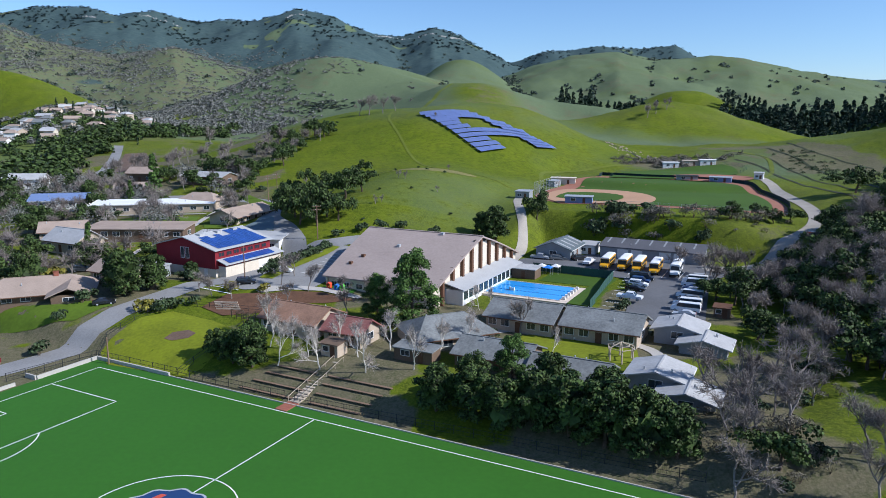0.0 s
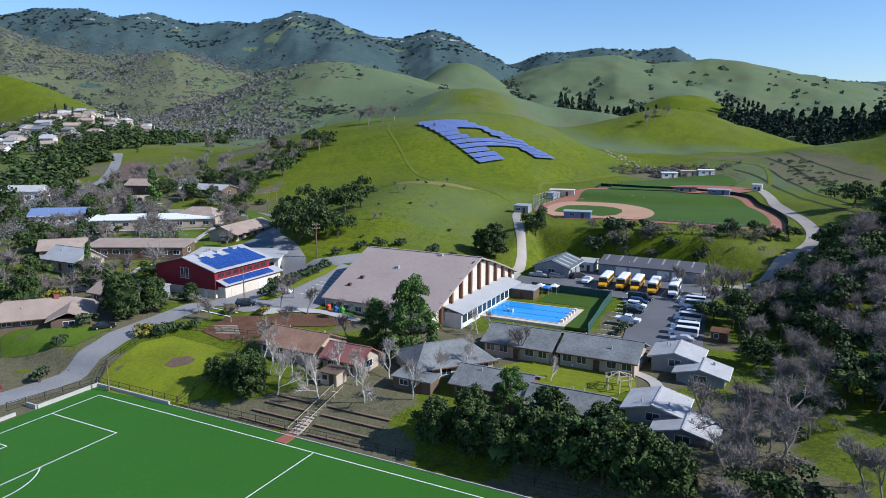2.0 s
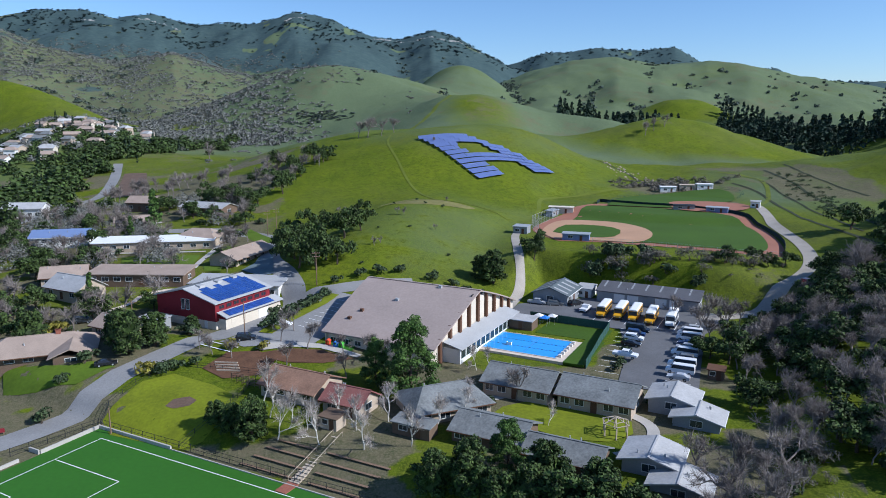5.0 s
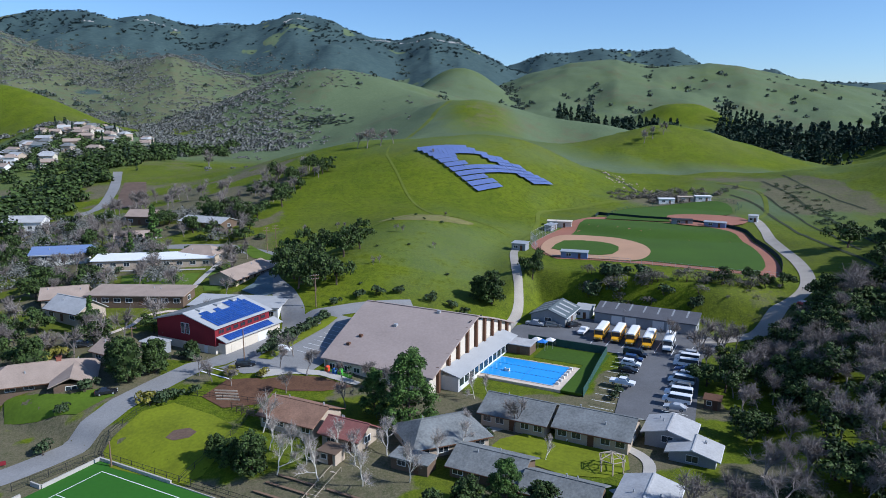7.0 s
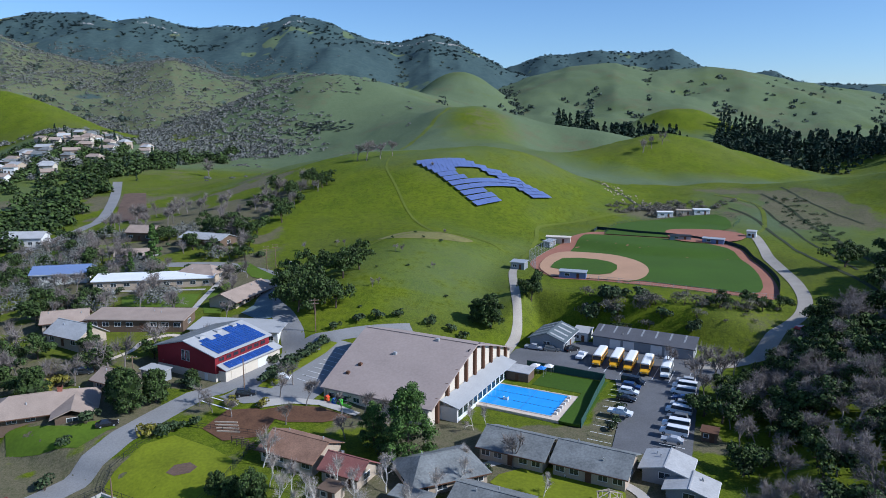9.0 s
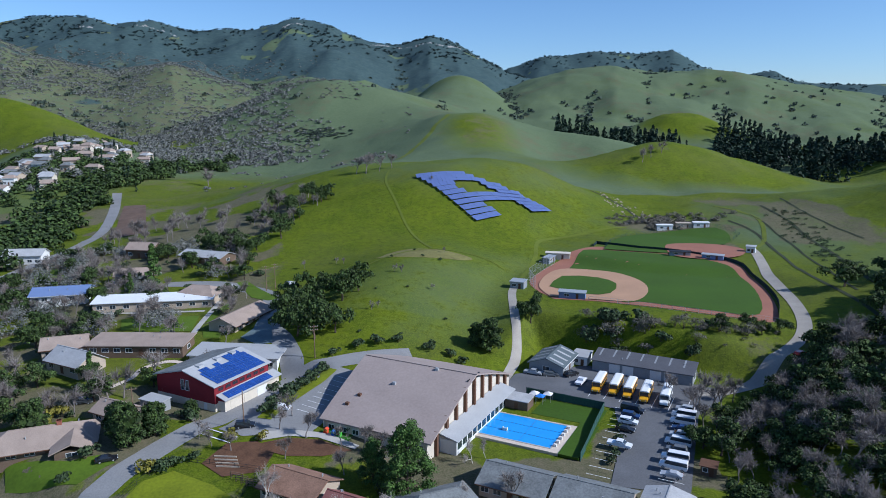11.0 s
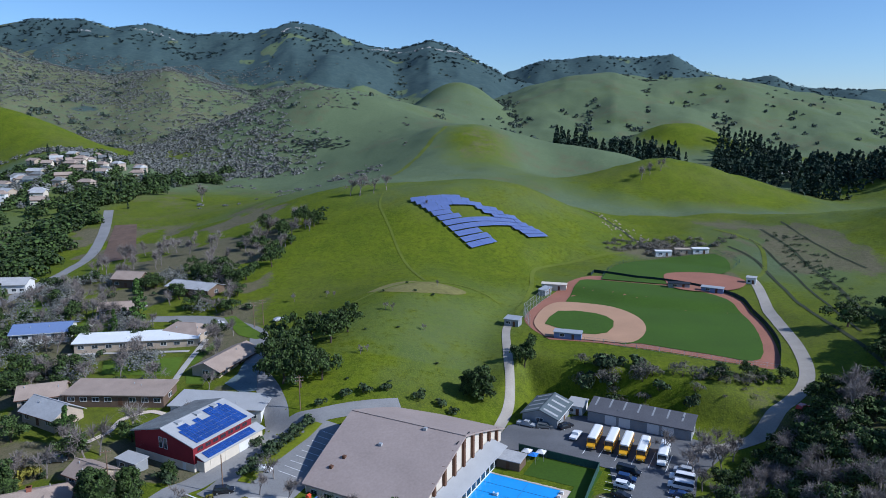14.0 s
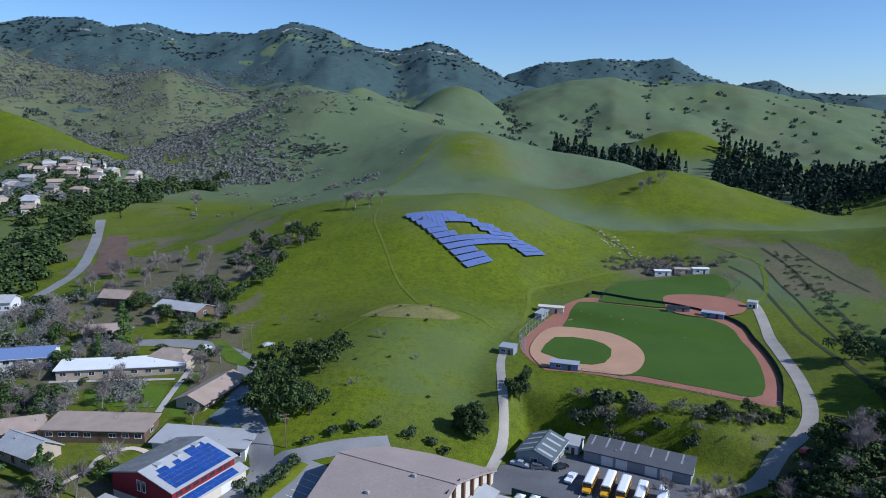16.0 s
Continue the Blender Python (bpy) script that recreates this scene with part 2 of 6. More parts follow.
def smooth(a, b, x):
    t = np.clip((x - a) / (b - a), 0, 1)
    return t * t * (3 - 2 * t)


def value_noise(x, y, seed):
    xi, yi = np.floor(x), np.floor(y)
    xf, yf = x - xi, y - yi
    sx, sy = xf * xf * (3 - 2 * xf), yf * yf * (3 - 2 * yf)

    def h(i, j):
        s = np.sin(i * 127.1 + j * 311.7 + seed * 74.7) * 43758.5453
        return s - np.floor(s)
    return (h(xi, yi) * (1 - sx) + h(xi + 1, yi) * sx) * (1 - sy) + (h(xi, yi + 1) * (1 - sx) + h(xi + 1, yi + 1) * sx) * sy


def fbm(x, y, seed=0, octaves=4):
    s, a, tot = 0.0, 1.0, 0.0
    for k in range(octaves):
        s = s + a * value_noise(x * 2 ** k + 17 * k, y * 2 ** k - 9 * k, seed + k)
        tot += a
        a *= 0.5
    return s / tot


def bump(x, y, cx, cy, h, rx, ry, turn=0.0, p=1.0):
    c, s = math.cos(radians(turn)), math.sin(radians(turn))
    dx, dy = (x - cx) * c + (y - cy) * s, -(x - cx) * s + (y - cy) * c
    return h * np.exp(-0.5 * ((dx / rx) ** 2 + (dy / ry) ** 2) ** p)


def box_mask(x, y, u0, u1, v0, v1, soft):
    u = (x - C0[0]) * UX + (y - C0[1]) * UY
    v = -(x - C0[0]) * UY + (y - C0[1]) * UX
    d = np.maximum(np.maximum(u0 - u, u - u1), np.maximum(v0 - v, v - v1))
    return 1 - smooth(0, soft, d)


def far_range(x, y, d, near, beyond, profile, wob, seed):
    """A range of hills d metres off whose skyline follows the profile (side slope, height)."""
    a = x / np.maximum(y, 1.0)
    top = np.interp(a, [p[0] for p in profile], [p[1] for p in profile])
    spur = fbm(x / 260.0, y / 520.0, seed, 4) - 0.5
    dd = (y - d + spur * near * 0.5)
    fall = np.where(dd < 0, np.exp(-0.5 * (dd / near) ** 2), np.exp(-0.5 * (dd / beyond) ** 2))
    rug = (np.abs(fbm(x / 190.0, y / 260.0, seed + 9, 4) - 0.5) * 2)
    return top * fall - wob * rug * np.clip(1.6 * (1 - fall), 0, 1) * fall


# hills of the middle distance: place, height, breadth both ways, turn
HILLS = (
    (-47, 459, 31.0, 69, 93, 1),
    (48, 446, 19.0, 39, 30, -3),
    (75, 771, 65.5, 102, 148, 12),
    (-178, 1128, 108.0, 138, 147, 23),
    (361, 1055, 51.3, 70, 55, -1),
    (182, 592, 27.2, 68, 43, 10),
    (351, 373, 40.7, 109, 51, -20),
    (422, 504, 25.4, 30, 147, 19),
    (-390, 739, 33.3, 51, 148, 32),
    (-596, 944, 72.5, 91, 56, -24),
    (39, 1512, 132.9, 96, 195, 3),
    (506, 443, 8.7, 78, 75, 0),
    (120, 699, -38.6, 49, 101, 1),
)


def height(x, y):
    x, y = np.asarray(x, float), np.asarray(y, float)
    v = -(x - C0[0]) * UY + (y - C0[1]) * UX
    low = np.interp(v, [-300, 3, 15, 60, 100], [-3, 0, 3.0, 3.9, 5.2]) + bump(x, y, -92, 140, 2.6, 22, 22) + bump(x, y, -45, 170, 1.6, 25, 18)
    high = np.interp(y, [150, 200, 280, 400, 550, 700, 1000, 1400, 5000], [3, 4.6, 12, 12.6, 20, 22.3, 33, 36, 60])
    w = smooth(165, 215, y)
    z = low * (1 - w) + high * w
    for q in HILLS:
        z = z + bump(x, y, *q)
    z = z + bump(x, y, -32, 286, -2.4, 46, 42)
    z = z + bump(x, y, -14, 257, 12.6, 24, 45, -14)          # its nose behind the gym
    z = z + bump(x, y, 12, 393, 12.9, 35, 28)
    z = z + bump(x, y, -95, 212, 4.0, 45, 25)
    z = z + bump(x, y, 205, 120, 36, 62, 95)                 # wooded slope
    ranges = far_range(x, y, 1700, 420, 500, ((-0.90, 240), (-0.646, 249), (-0.606, 255), (-0.562, 223), (-0.516, 204), (-0.454, 190), (-0.375, 209), (-0.298, 170), (-0.259, 157), (-0.18, 176), (-0.101, 150), (-0.046, 117), (0.017, 63), (0.1, 40), (0.9, 40)), 34, 3)
    ranges = np.maximum(ranges, far_range(x, y, 1750, 430, 500, ((-0.9, 30), (-0.062, 63), (0.017, 116), (0.065, 136), (0.12, 168), (0.175, 192), (0.245, 207), (0.293, 194), (0.371, 200), (0.427, 183), (0.492, 160), (0.556, 147), (0.627, 127), (0.9, 120)), 30, 5))
    ranges = np.maximum(ranges, far_range(x, y, 2050, 330, 500, ((-0.9, 30), (-0.45, 120), (-0.417, 170), (-0.375, 234), (-0.336, 239), (-0.298, 185), (-0.26, 123), (-0.2, 60), (0.9, 30)), 26, 8))
    ranges = np.maximum(ranges, far_range(x, y, 2800, 620, 400, ((-0.9, 400), (-0.652, 419), (-0.605, 429), (-0.558, 456), (-0.488, 464), (-0.45, 434), (-0.395, 446), (-0.349, 413), (-0.256, 416), (-0.201, 454), (-0.154, 432), (-0.1, 377), (-0.061, 362), (-0.014, 398), (0.025, 362), (0.056, 304), (0.096, 244), (0.175, 200), (0.335, 156), (0.9, 110)), 20, 11))
    ranges = np.maximum(ranges, far_range(x, y, 3900, 500, 400, ((-0.9, 100), (-0.143, 128), (0.064, 247), (0.095, 351), (0.142, 402), (0.174, 416), (0.221, 433), (0.276, 427), (0.323, 438), (0.363, 358), (0.412, 304), (0.443, 321), (0.467, 327), (0.492, 279), (0.532, 257), (0.9, 250)), 40, 14))
    k = 14.0
    w = np.clip(0.5 + 0.5 * (ranges - z) / k, 0, 1)
    z = np.where(y > 900, z * (1 - w) + ranges * w + k * w * (1 - w), z)
    # roughness of the hills, less on the campus
    z = z + (fbm(x / 55.0, y / 55.0, 21) - 0.5) * (6 * smooth(260, 500, y) + 3 * smooth(110, 170, x)) + (fbm(x / 160.0, y / 160.0, 23) - 0.5) * 16 * smooth(450, 900, y)
    # made ground
    m = box_mask(x, y, -75, 110, -95, 3.2, 5)
    z = z * (1 - m)
    for px, py, rx, ry, pz in ((76, 262, 34, 52, 15.2), (108, 330, 40, 26, 17.6)):
        c, s = math.cos(radians(-25)), math.sin(radians(-25))
        dx, dy = (x - px) * c + (y - py) * s, -(x - px) * s + (y - py) * c
        m = 1 - smooth(1.02, 1.36, np.sqrt((dx / (rx + 12)) ** 2 + (dy / (ry + 8)) ** 2))
        z = z * (1 - m) + pz * m
    m = box_mask(x, y, 40, 112, 74, 133, 9)                  # bus yard and lot
    z = z * (1 - m) + 4.4 * m
    m = box_mask(x, y, -40, -10, 43, 72, 7)                  # theatre forecourt
    z = z * (1 - m) + 5.4 * m
    m = box_mask(x, y, 40, 110, 28, 75, 10)                  # pool and courtyard level
    z = z * (1 - m) + (3.6 + 0.4 * smooth(40, 75, y - 100)) * m
    return z


def hz(x, y):
    return float(height(x, y))


def mesh_object(name, verts, faces, material, parent=None, uvs=None, shade=False):
    me = bpy.data.meshes.new(name)
    me.from_pydata([tuple(v) for v in verts], [], [tuple(f) for f in faces])
    me.materials.append(material)
    if shade:
        me.polygons.foreach_set("use_smooth", [True] * len(me.polygons))
    me.update()
    ob = new(name, me)
    ob.parent = parent
    return ob


def cover(x, y, z):
    """Bright grass, scrub and haze-tinted chaparral shares of the ground."""
    n = fbm(x / 120.0, y / 120.0, 31)
    a = x / np.maximum(y, 1)
    # past the first crest grass turns dull: haze and shade put into colour
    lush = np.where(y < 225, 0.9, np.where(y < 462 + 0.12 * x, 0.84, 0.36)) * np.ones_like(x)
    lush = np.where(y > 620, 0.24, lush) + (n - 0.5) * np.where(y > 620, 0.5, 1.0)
    lush = np.maximum(lush, bump(x, y, 205, 570, 1.2, 80, 50) + bump(x, y, -560, 880, 1.6, 170, 110) + bump(x, y, -190, 520, 0.9, 60, 120) + bump(x, y, 360, 1030, 1.0, 60, 50) + bump(x, y, 40, 730, 0.75, 35, 90) + bump(x, y, 560, 1010, 1.2, 80, 25))
    scrub = smooth(0.5, 0.62, fbm(x / 60.0, y / 60.0, 35)) * smooth(200, 600, y) * 0.45
    # wooded brown slopes away to one side, creek and wooded bank to the other
    scrub = np.maximum(scrub, smooth(0.0, 0.12, -0.2 - a + (n - 0.5) * 0.3) * smooth(700, 1000, y) * 0.5)
    scrub = np.maximum(scrub, smooth(85, 105, x + (n - 0.5) * 50) * (1 - smooth(180, 260, y)) * 0.55)
    scrub = np.maximum(scrub, bump(x, y, 128, 388, 0.9, 26, 12))
    lush = lush - smooth(135, 175, x) * (1 - smooth(420, 520, y)) * 0.35
    scrub = np.maximum(scrub, smooth(0.47, 0.58, fbm(x / 30.0, y / 75.0, 77)) * smooth(120, 150, x) * (1 - smooth(430, 520, y)) * 0.62)
    town = (1 - smooth(-70, -40, x + 0.12 * (y - 200))) * smooth(150, 170, y) * (1 - smooth(430, 520, y))
    scrub = np.maximum(scrub, town * (0.12 + 0.62 * smooth(0.42, 0.55, fbm(x / 25.0, y / 25.0, 41))))
    scrub = np.where((y < 165) & (x < 62) & (y > 60), 0.25 + 0.6 * smooth(0.42, 0.58, fbm(x / 14.0, y / 14.0, 43)), scrub)
    scrub = np.maximum(scrub, bump(x, y, 36, 80, 0.9, 9, 16))
    # where the chaparral colour with its painted haze lies
    hazy_chap = 1.2 * smooth(1900, 2150, y + (fbm(x / 150.0, y / 150.0, 51) - 0.5) * 700) * (1 - 0.9 * smooth(0.66, 0.72, fbm(x / 110.0, y / 160.0, 53)))
    hazy_chap = np.maximum(hazy_chap, bump(x, y, -730, 1980, 1.3, 110, 160))
    meadow = 1 - smooth(0.8, 1.15, np.sqrt(((x + 545) / 160.0) ** 2 + ((y - 890) / 120.0) ** 2))
    scrub, lush = scrub * (1 - meadow), np.maximum(lush, meadow * 1.1)
    hazy_chap = np.maximum(hazy_chap, smooth(0.60, 0.68, fbm(x / 90.0, y / 140.0, 57)) * smooth(800, 1300, y) * 0.75 * np.where(a > 0.05, 0.15, 0.8))
    return lush, scrub, hazy_chap


def ground():
    ys = np.concatenate([np.linspace(-350, 55, 24)[:-1], np.arange(55, 460, 1.7), 460 * np.exp(np.linspace(0, math.log(4700 / 460.0), 250))[1:]])
    us = np.linspace(-1, 1, 380)
    X = us[None, :] * (np.interp(ys, [-350, 60, 460, 4700], [420, 150, 420, 3600]))[:, None]
    Y = np.repeat(ys[:, None], len(us), 1)
    Z = height(X, Y)
    nr, nc = X.shape
    idx = np.arange(nr * nc).reshape(nr, nc)
    quads = np.stack([idx[:-1, :-1], idx[:-1, 1:], idx[1:, 1:], idx[1:, :-1]], -1).reshape(-1, 4)
    me = bpy.data.meshes.new("ground")
    me.from_pydata(np.stack([X, Y, Z], -1).reshape(-1, 3), [], quads)
    me.polygons.foreach_set("use_smooth", np.ones(len(quads), bool))
    col = me.color_attributes.new("cover", "FLOAT_COLOR", "POINT")
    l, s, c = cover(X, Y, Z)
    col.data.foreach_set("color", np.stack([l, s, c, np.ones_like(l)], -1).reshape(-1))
    me.materials.append(M["ground"])
    return tagged(new("ground", me), "rolling green hills and valley floor with grass and scrub", "ground", kind="structure")


ground()


BLOCK, ROADS = [], []                   # footprints and road lines that planting keeps clear of


def drape(name, outline, material, lift, step=2.5, label="", category="", kind="structure", thick=0.0):
    """A sheet over the land inside a closed outline of (x, y)."""
    bm = bmesh.new()
    f = bm.faces.new([bm.verts.new((px, py, 0)) for px, py in outline])
    bmesh.ops.triangulate(bm, faces=[f])
    xs, ys = [p[0] for p in outline], [p[1] for p in outline]
    for axis, lo, hi in (((1, 0, 0), min(xs), max(xs)), ((0, 1, 0), min(ys), max(ys))):
        k = lo + step
        while k < hi:
            co = Vector(axis) * k
            bmesh.ops.bisect_plane(bm, geom=bm.verts[:] + bm.edges[:] + bm.faces[:], plane_co=co, plane_no=Vector(axis))
            k += step
    vs = list(bm.verts)
    hs = height(np.array([v.co.x for v in vs]), np.array([v.co.y for v in vs]))
    for v, z in zip(vs, hs):
        v.co.z = z + lift
    bmesh.ops.recalc_face_normals(bm, faces=bm.faces[:])
    for fc in bm.faces:
        fc.smooth = True
    if bm.faces and sum(fc.normal.z for fc in bm.faces) < 0:
        bmesh.ops.reverse_faces(bm, faces=bm.faces[:])
    me = bpy.data.meshes.new(name)
    bm.to_mesh(me)
    bm.free()
    me.materials.append(material)
    ob = new(name, me)
    return tagged(ob, label, category, kind=kind) if label or kind else ob


def spline(points, n=8):
    """A smooth line through a few places."""
    p = [Vector(q) for q in points]
    out = []
    for i in range(len(p) - 1):
        a, b, c, d = p[max(i - 1, 0)], p[i], p[i + 1], p[min(i + 2, len(p) - 1)]
        for k in range(n):
            t = k / n
            out.append(0.5 * (2 * b + (c - a) * t + (2 * a - 5 * b + 4 * c - d) * t * t + (3 * b - a - 3 * c + d) * t ** 3))
    out.append(p[-1])
    return out


def ribbon(name, points, width, material, lift, label="", category="", n=10, across=5, kind="structure"):
    """A road or path along a smooth line, laid on the land."""
    line = spline([(*q[:2], 0) for q in points], n)
    ROADS.append((line, width))
    widths = np.interp(np.linspace(0, 1, len(line)), np.linspace(0, 1, len(points)), [q[2] if len(q) > 2 else width for q in points])
    verts, faces = [], []
    for i, p in enumerate(line):
        t = (line[min(i + 1, len(line) - 1)] - line[max(i - 1, 0)]).normalized()
        s = Vector((t.y, -t.x, 0))
        for k in range(across + 1):
            q = p + s * widths[i] * (k / across - 0.5)
            verts.append((q.x, q.y, hz(q.x, q.y) + lift))
    for i in range(len(line) - 1):
        for k in range(across):
            a = i * (across + 1) + k
            faces.append((a, a + 1, a + across + 2, a + across + 1))
    ob = mesh_object(name, verts, faces, material, shade=True)
    if ob.data.polygons[0].normal.z < 0:
        ob.data.flip_normals()
    return tagged(ob, label, category, kind=kind)

# ---- building blocks ----
class Shape:
    """Collects boxes, prisms and tubes for one mesh."""

    def __init__(self):
        self.v, self.f = [], []

    def add(self, verts, faces):
        n = len(self.v)
        self.v += [tuple(p) for p in verts]
        self.f += [tuple(i + n for i in f) for f in faces]
        return self

    def box(self, x0, x1, y0, y1, z0, z1):
        return self.add([(x0, y0, z0), (x1, y0, z0), (x1, y1, z0), (x0, y1, z0), (x0, y0, z1), (x1, y0, z1), (x1, y1, z1), (x0, y1, z1)],
                        [(3, 2, 1, 0), (4, 5, 6, 7), (0, 1, 5, 4), (1, 2, 6, 5), (2, 3, 7, 6), (3, 0, 4, 7)])

    def slab(self, quad, down):
        """A roof plane of four corners (counter-clockwise from above) with a thickness."""
        q = [Vector(p) for p in quad]
        return self.add([*q, *[p - Vector((0, 0, down)) for p in q]], [(0, 1, 2, 3), (7, 6, 5, 4), (0, 4, 5, 1), (1, 5, 6, 2), (2, 6, 7, 3), (3, 7, 4, 0)])

    def prism(self, outline, z0, z1):
        n = len(outline)
        return self.add([(x, y, z0) for x, y in outline] + [(x, y, z1) for x, y in outline],
                        [tuple(range(n))[::-1], tuple(range(n, 2 * n))] + [(i, (i + 1) % n, n + (i + 1) % n, n + i) for i in range(n)])

    def side_prism(self, outline, y0, y1):
        """An outline in x, z pushed along y."""
        n = len(outline)
        return self.add([(x, y0, z) for x, z in outline] + [(x, y1, z) for x, z in outline],
                        [tuple(range(n)), tuple(range(n, 2 * n))[::-1]] + [((i + 1) % n, i, n + i, n + (i + 1) % n) for i in range(n)])

    def tube(self, p, q, r0, r1=None, n=6):
        p, q = Vector(p), Vector(q)
        r1 = r0 if r1 is None else r1
        d = (q - p).normalized()
        a = d.orthogonal().normalized()
        b = d.cross(a)
        vs = []
        for c, r in ((p, r0), (q, r1)):
            vs += [c + (a * math.cos(2 * math.pi * k / n) + b * math.sin(2 * math.pi * k / n)) * r for k in range(n)]
        return self.add(vs, [(k, (k + 1) % n, n + (k + 1) % n, n + k) for k in range(n)] + [tuple(range(n))[::-1], tuple(range(n, 2 * n))])

    def make(self, name, material, parent=None, label="", smooth=False):
        ob = mesh_object(name, self.v, self.f, material, parent, shade=smooth)
        return tagged(ob, label) if label else ob


def empty(name, m, label, category, group=""):
    ob = new(name)
    ob.empty_display_size = 0.3
    ob.matrix_basis = m
    return tagged(ob, label, category, group)


def base_pose(x, y, turn, z=None):
    return pose(x, y, hz(x, y) if z is None else z, 0, 0, turn)


GRID = -27.4


def window(parent, x, y, z, w, h, face, material=None):
    """A window in a wall: face is 'x+', 'x-', 'y+' or 'y-'; x, y, z is its centre on the wall."""
    s, g = Shape(), Shape()
    t = 0.09
    sg = 1 if face[1] == "+" else -1
    def bx(sh, a0, a1, z0, z1, d0, d1):
        lo, hi = sorted((d0 * sg, d1 * sg))
        if face[0] == "y":
            sh.box(x + a0, x + a1, y + lo, y + hi, z + z0, z + z1)
        else:
            sh.box(x + lo, x + hi, y + a0, y + a1, z + z0, z + z1)
    bx(s, -w / 2 - t, w / 2 + t, h / 2, h / 2 + t, -0.05, 0.09)
    bx(s, -w / 2 - t, w / 2 + t, -h / 2 - t, -h / 2, -0.05, 0.12)
    bx(s, -w / 2 - t, -w / 2, -h / 2, h / 2, -0.05, 0.09)
    bx(s, w / 2, w / 2 + t, -h / 2, h / 2, -0.05, 0.09)
    if w > 1.2:
        bx(s, -t / 3, t / 3, -h / 2, h / 2, -0.05, 0.08)
    bx(g, -w / 2, w / 2, -h / 2, h / 2, -0.05, 0.045)
    ob = s.make("window", M["white_wall"] if material is None else material, parent)
    g.make("pane", M["window_glass"], ob)
    return ob


def door(parent, x, y, z, w, h, face, material):
    s = Shape()
    sg = 1 if face[1] == "+" else -1
    lo, hi = sorted((-0.03 * sg, 0.07 * sg))
    if face[0] == "y":
        s.box(x - w / 2, x + w / 2, y + lo, y + hi, z, z + h)
    else:
        s.box(x + lo, x + hi, y - w / 2, y + w / 2, z, z + h)
    return s.make("door", material, parent)


def house(name, label, x, y, turn, w, d, eave, rise, roof, wall, over=0.7, hip=0.0, z=None, chimney=False, windows=3, category="house", skylights=0, mono=False, vents=2, group=""):
    """A low house: ridge along its own x. hip: how far the ridge ends are drawn in; mono: one slope that rises to the back."""
    th = empty(name, base_pose(x, y, turn, z), label, category, group)
    BLOCK.append((x, y, turn, w, d))
    a, b = w / 2, d / 2
    s = Shape().box(-a, a, -b, b, -2.0, eave)
    if mono:
        s = Shape().side_prism([(-a, -2.0), (a, -2.0), (a, eave), (-a, eave)], -b, b)
        s.add([(-a, -b, eave), (a, -b, eave), (a, b, eave + rise - 0.1), (-a, b, eave + rise - 0.1), (-a, b, eave), (a, b, eave)], [(0, 1, 2, 3), (4, 5, 1, 0)[::-1], (0, 3, 4), (1, 5, 2), (3, 2, 5, 4)])
    elif not hip:
        for sx in (-a, a):
            s.add([(sx, -b, eave), (sx, b, eave), (sx, 0, eave + rise * b / (b + over))], [(0, 1, 2) if sx > 0 else (0, 2, 1)])
    s.make("wall", wall, th)
    A, Bo, zr, ze = a + over, b + over, eave + rise, eave - rise * over / b * 0.6
    r = Shape()
    if mono:
        r.slab([(-A, -Bo, ze + 0.15), (A, -Bo, ze + 0.15), (A, Bo, zr + 0.15), (-A, Bo, zr + 0.15)], 0.25)
    else:
        k = hip
        r.slab([(-A, -Bo, ze), (A, -Bo, ze), (A - k, 0, zr), (-A + k, 0, zr)], 0.22)
        r.slab([(A, Bo, ze), (-A, Bo, ze), (-A + k, 0, zr), (A - k, 0, zr)], 0.22)
        if hip:
            r.add([(A, -Bo, ze), (A, Bo, ze), (A - k, 0, zr), (-A, Bo, ze), (-A, -Bo, ze), (-A + k, 0, zr)], [(0, 1, 2), (3, 4, 5)])
    ro = r.make("roof", roof, th)
    if not mono:
        Shape().box(-A + hip, A - hip, -0.16, 0.16, zr - 0.09, zr + 0.06).make("ridge_cap", roof, ro)
        Shape().box(-A, A, -Bo - 0.1, -Bo + 0.02, ze - 0.24, ze - 0.06).make("gutter", M["white_wall"] if wall in (M["white_wall"], M["grey_wall"]) else M["brown_trim"], th)
    rs = random.Random(int(x * 31 + y * 17))
    for i in range(vents):
        vx, vy = rs.uniform(-a * 0.8, a * 0.8), rs.choice((-1, 1)) * rs.uniform(0.2, 0.6) * b
        vz = (ze + (zr - ze) * (1 - abs(vy) / Bo)) if not mono else ze + (zr - ze) * (vy + Bo) / (2 * Bo)
        Shape().tube((vx, vy, vz - 0.1), (vx, vy, vz + 0.55), 0.13).make("roof_vent", M["grey_metal"], th)
    if chimney:
        Shape().box(a * 0.3, a * 0.3 + 1.0, -0.5, 0.4, eave, zr + 0.9).box(a * 0.3 - 0.1, a * 0.3 + 1.1, -0.6, 0.5, zr + 0.75, zr + 0.9).make("chimney", M["brick"], th)
    for i in range(skylights):
        cx = -A + (i + 0.5) * 2 * A / skylights
        for sy in (-1, 1):
            y0, y1 = sy * Bo * 0.85, sy * Bo * 0.12
            z0, z1 = ze + (zr - ze) * 0.15 + 0.07, ze + (zr - ze) * 0.88 + 0.07
            q = [(cx - 0.5, y0, z0), (cx + 0.5, y0, z0), (cx + 0.5, y1, z1), (cx - 0.5, y1, z1)]
            Shape().slab(q if sy < 0 else q[::-1], 0.05).make("skylight", M["white_roof"], ro)
    for i in range(windows):
        cx = -a + (i + 0.5) * 2 * a / windows
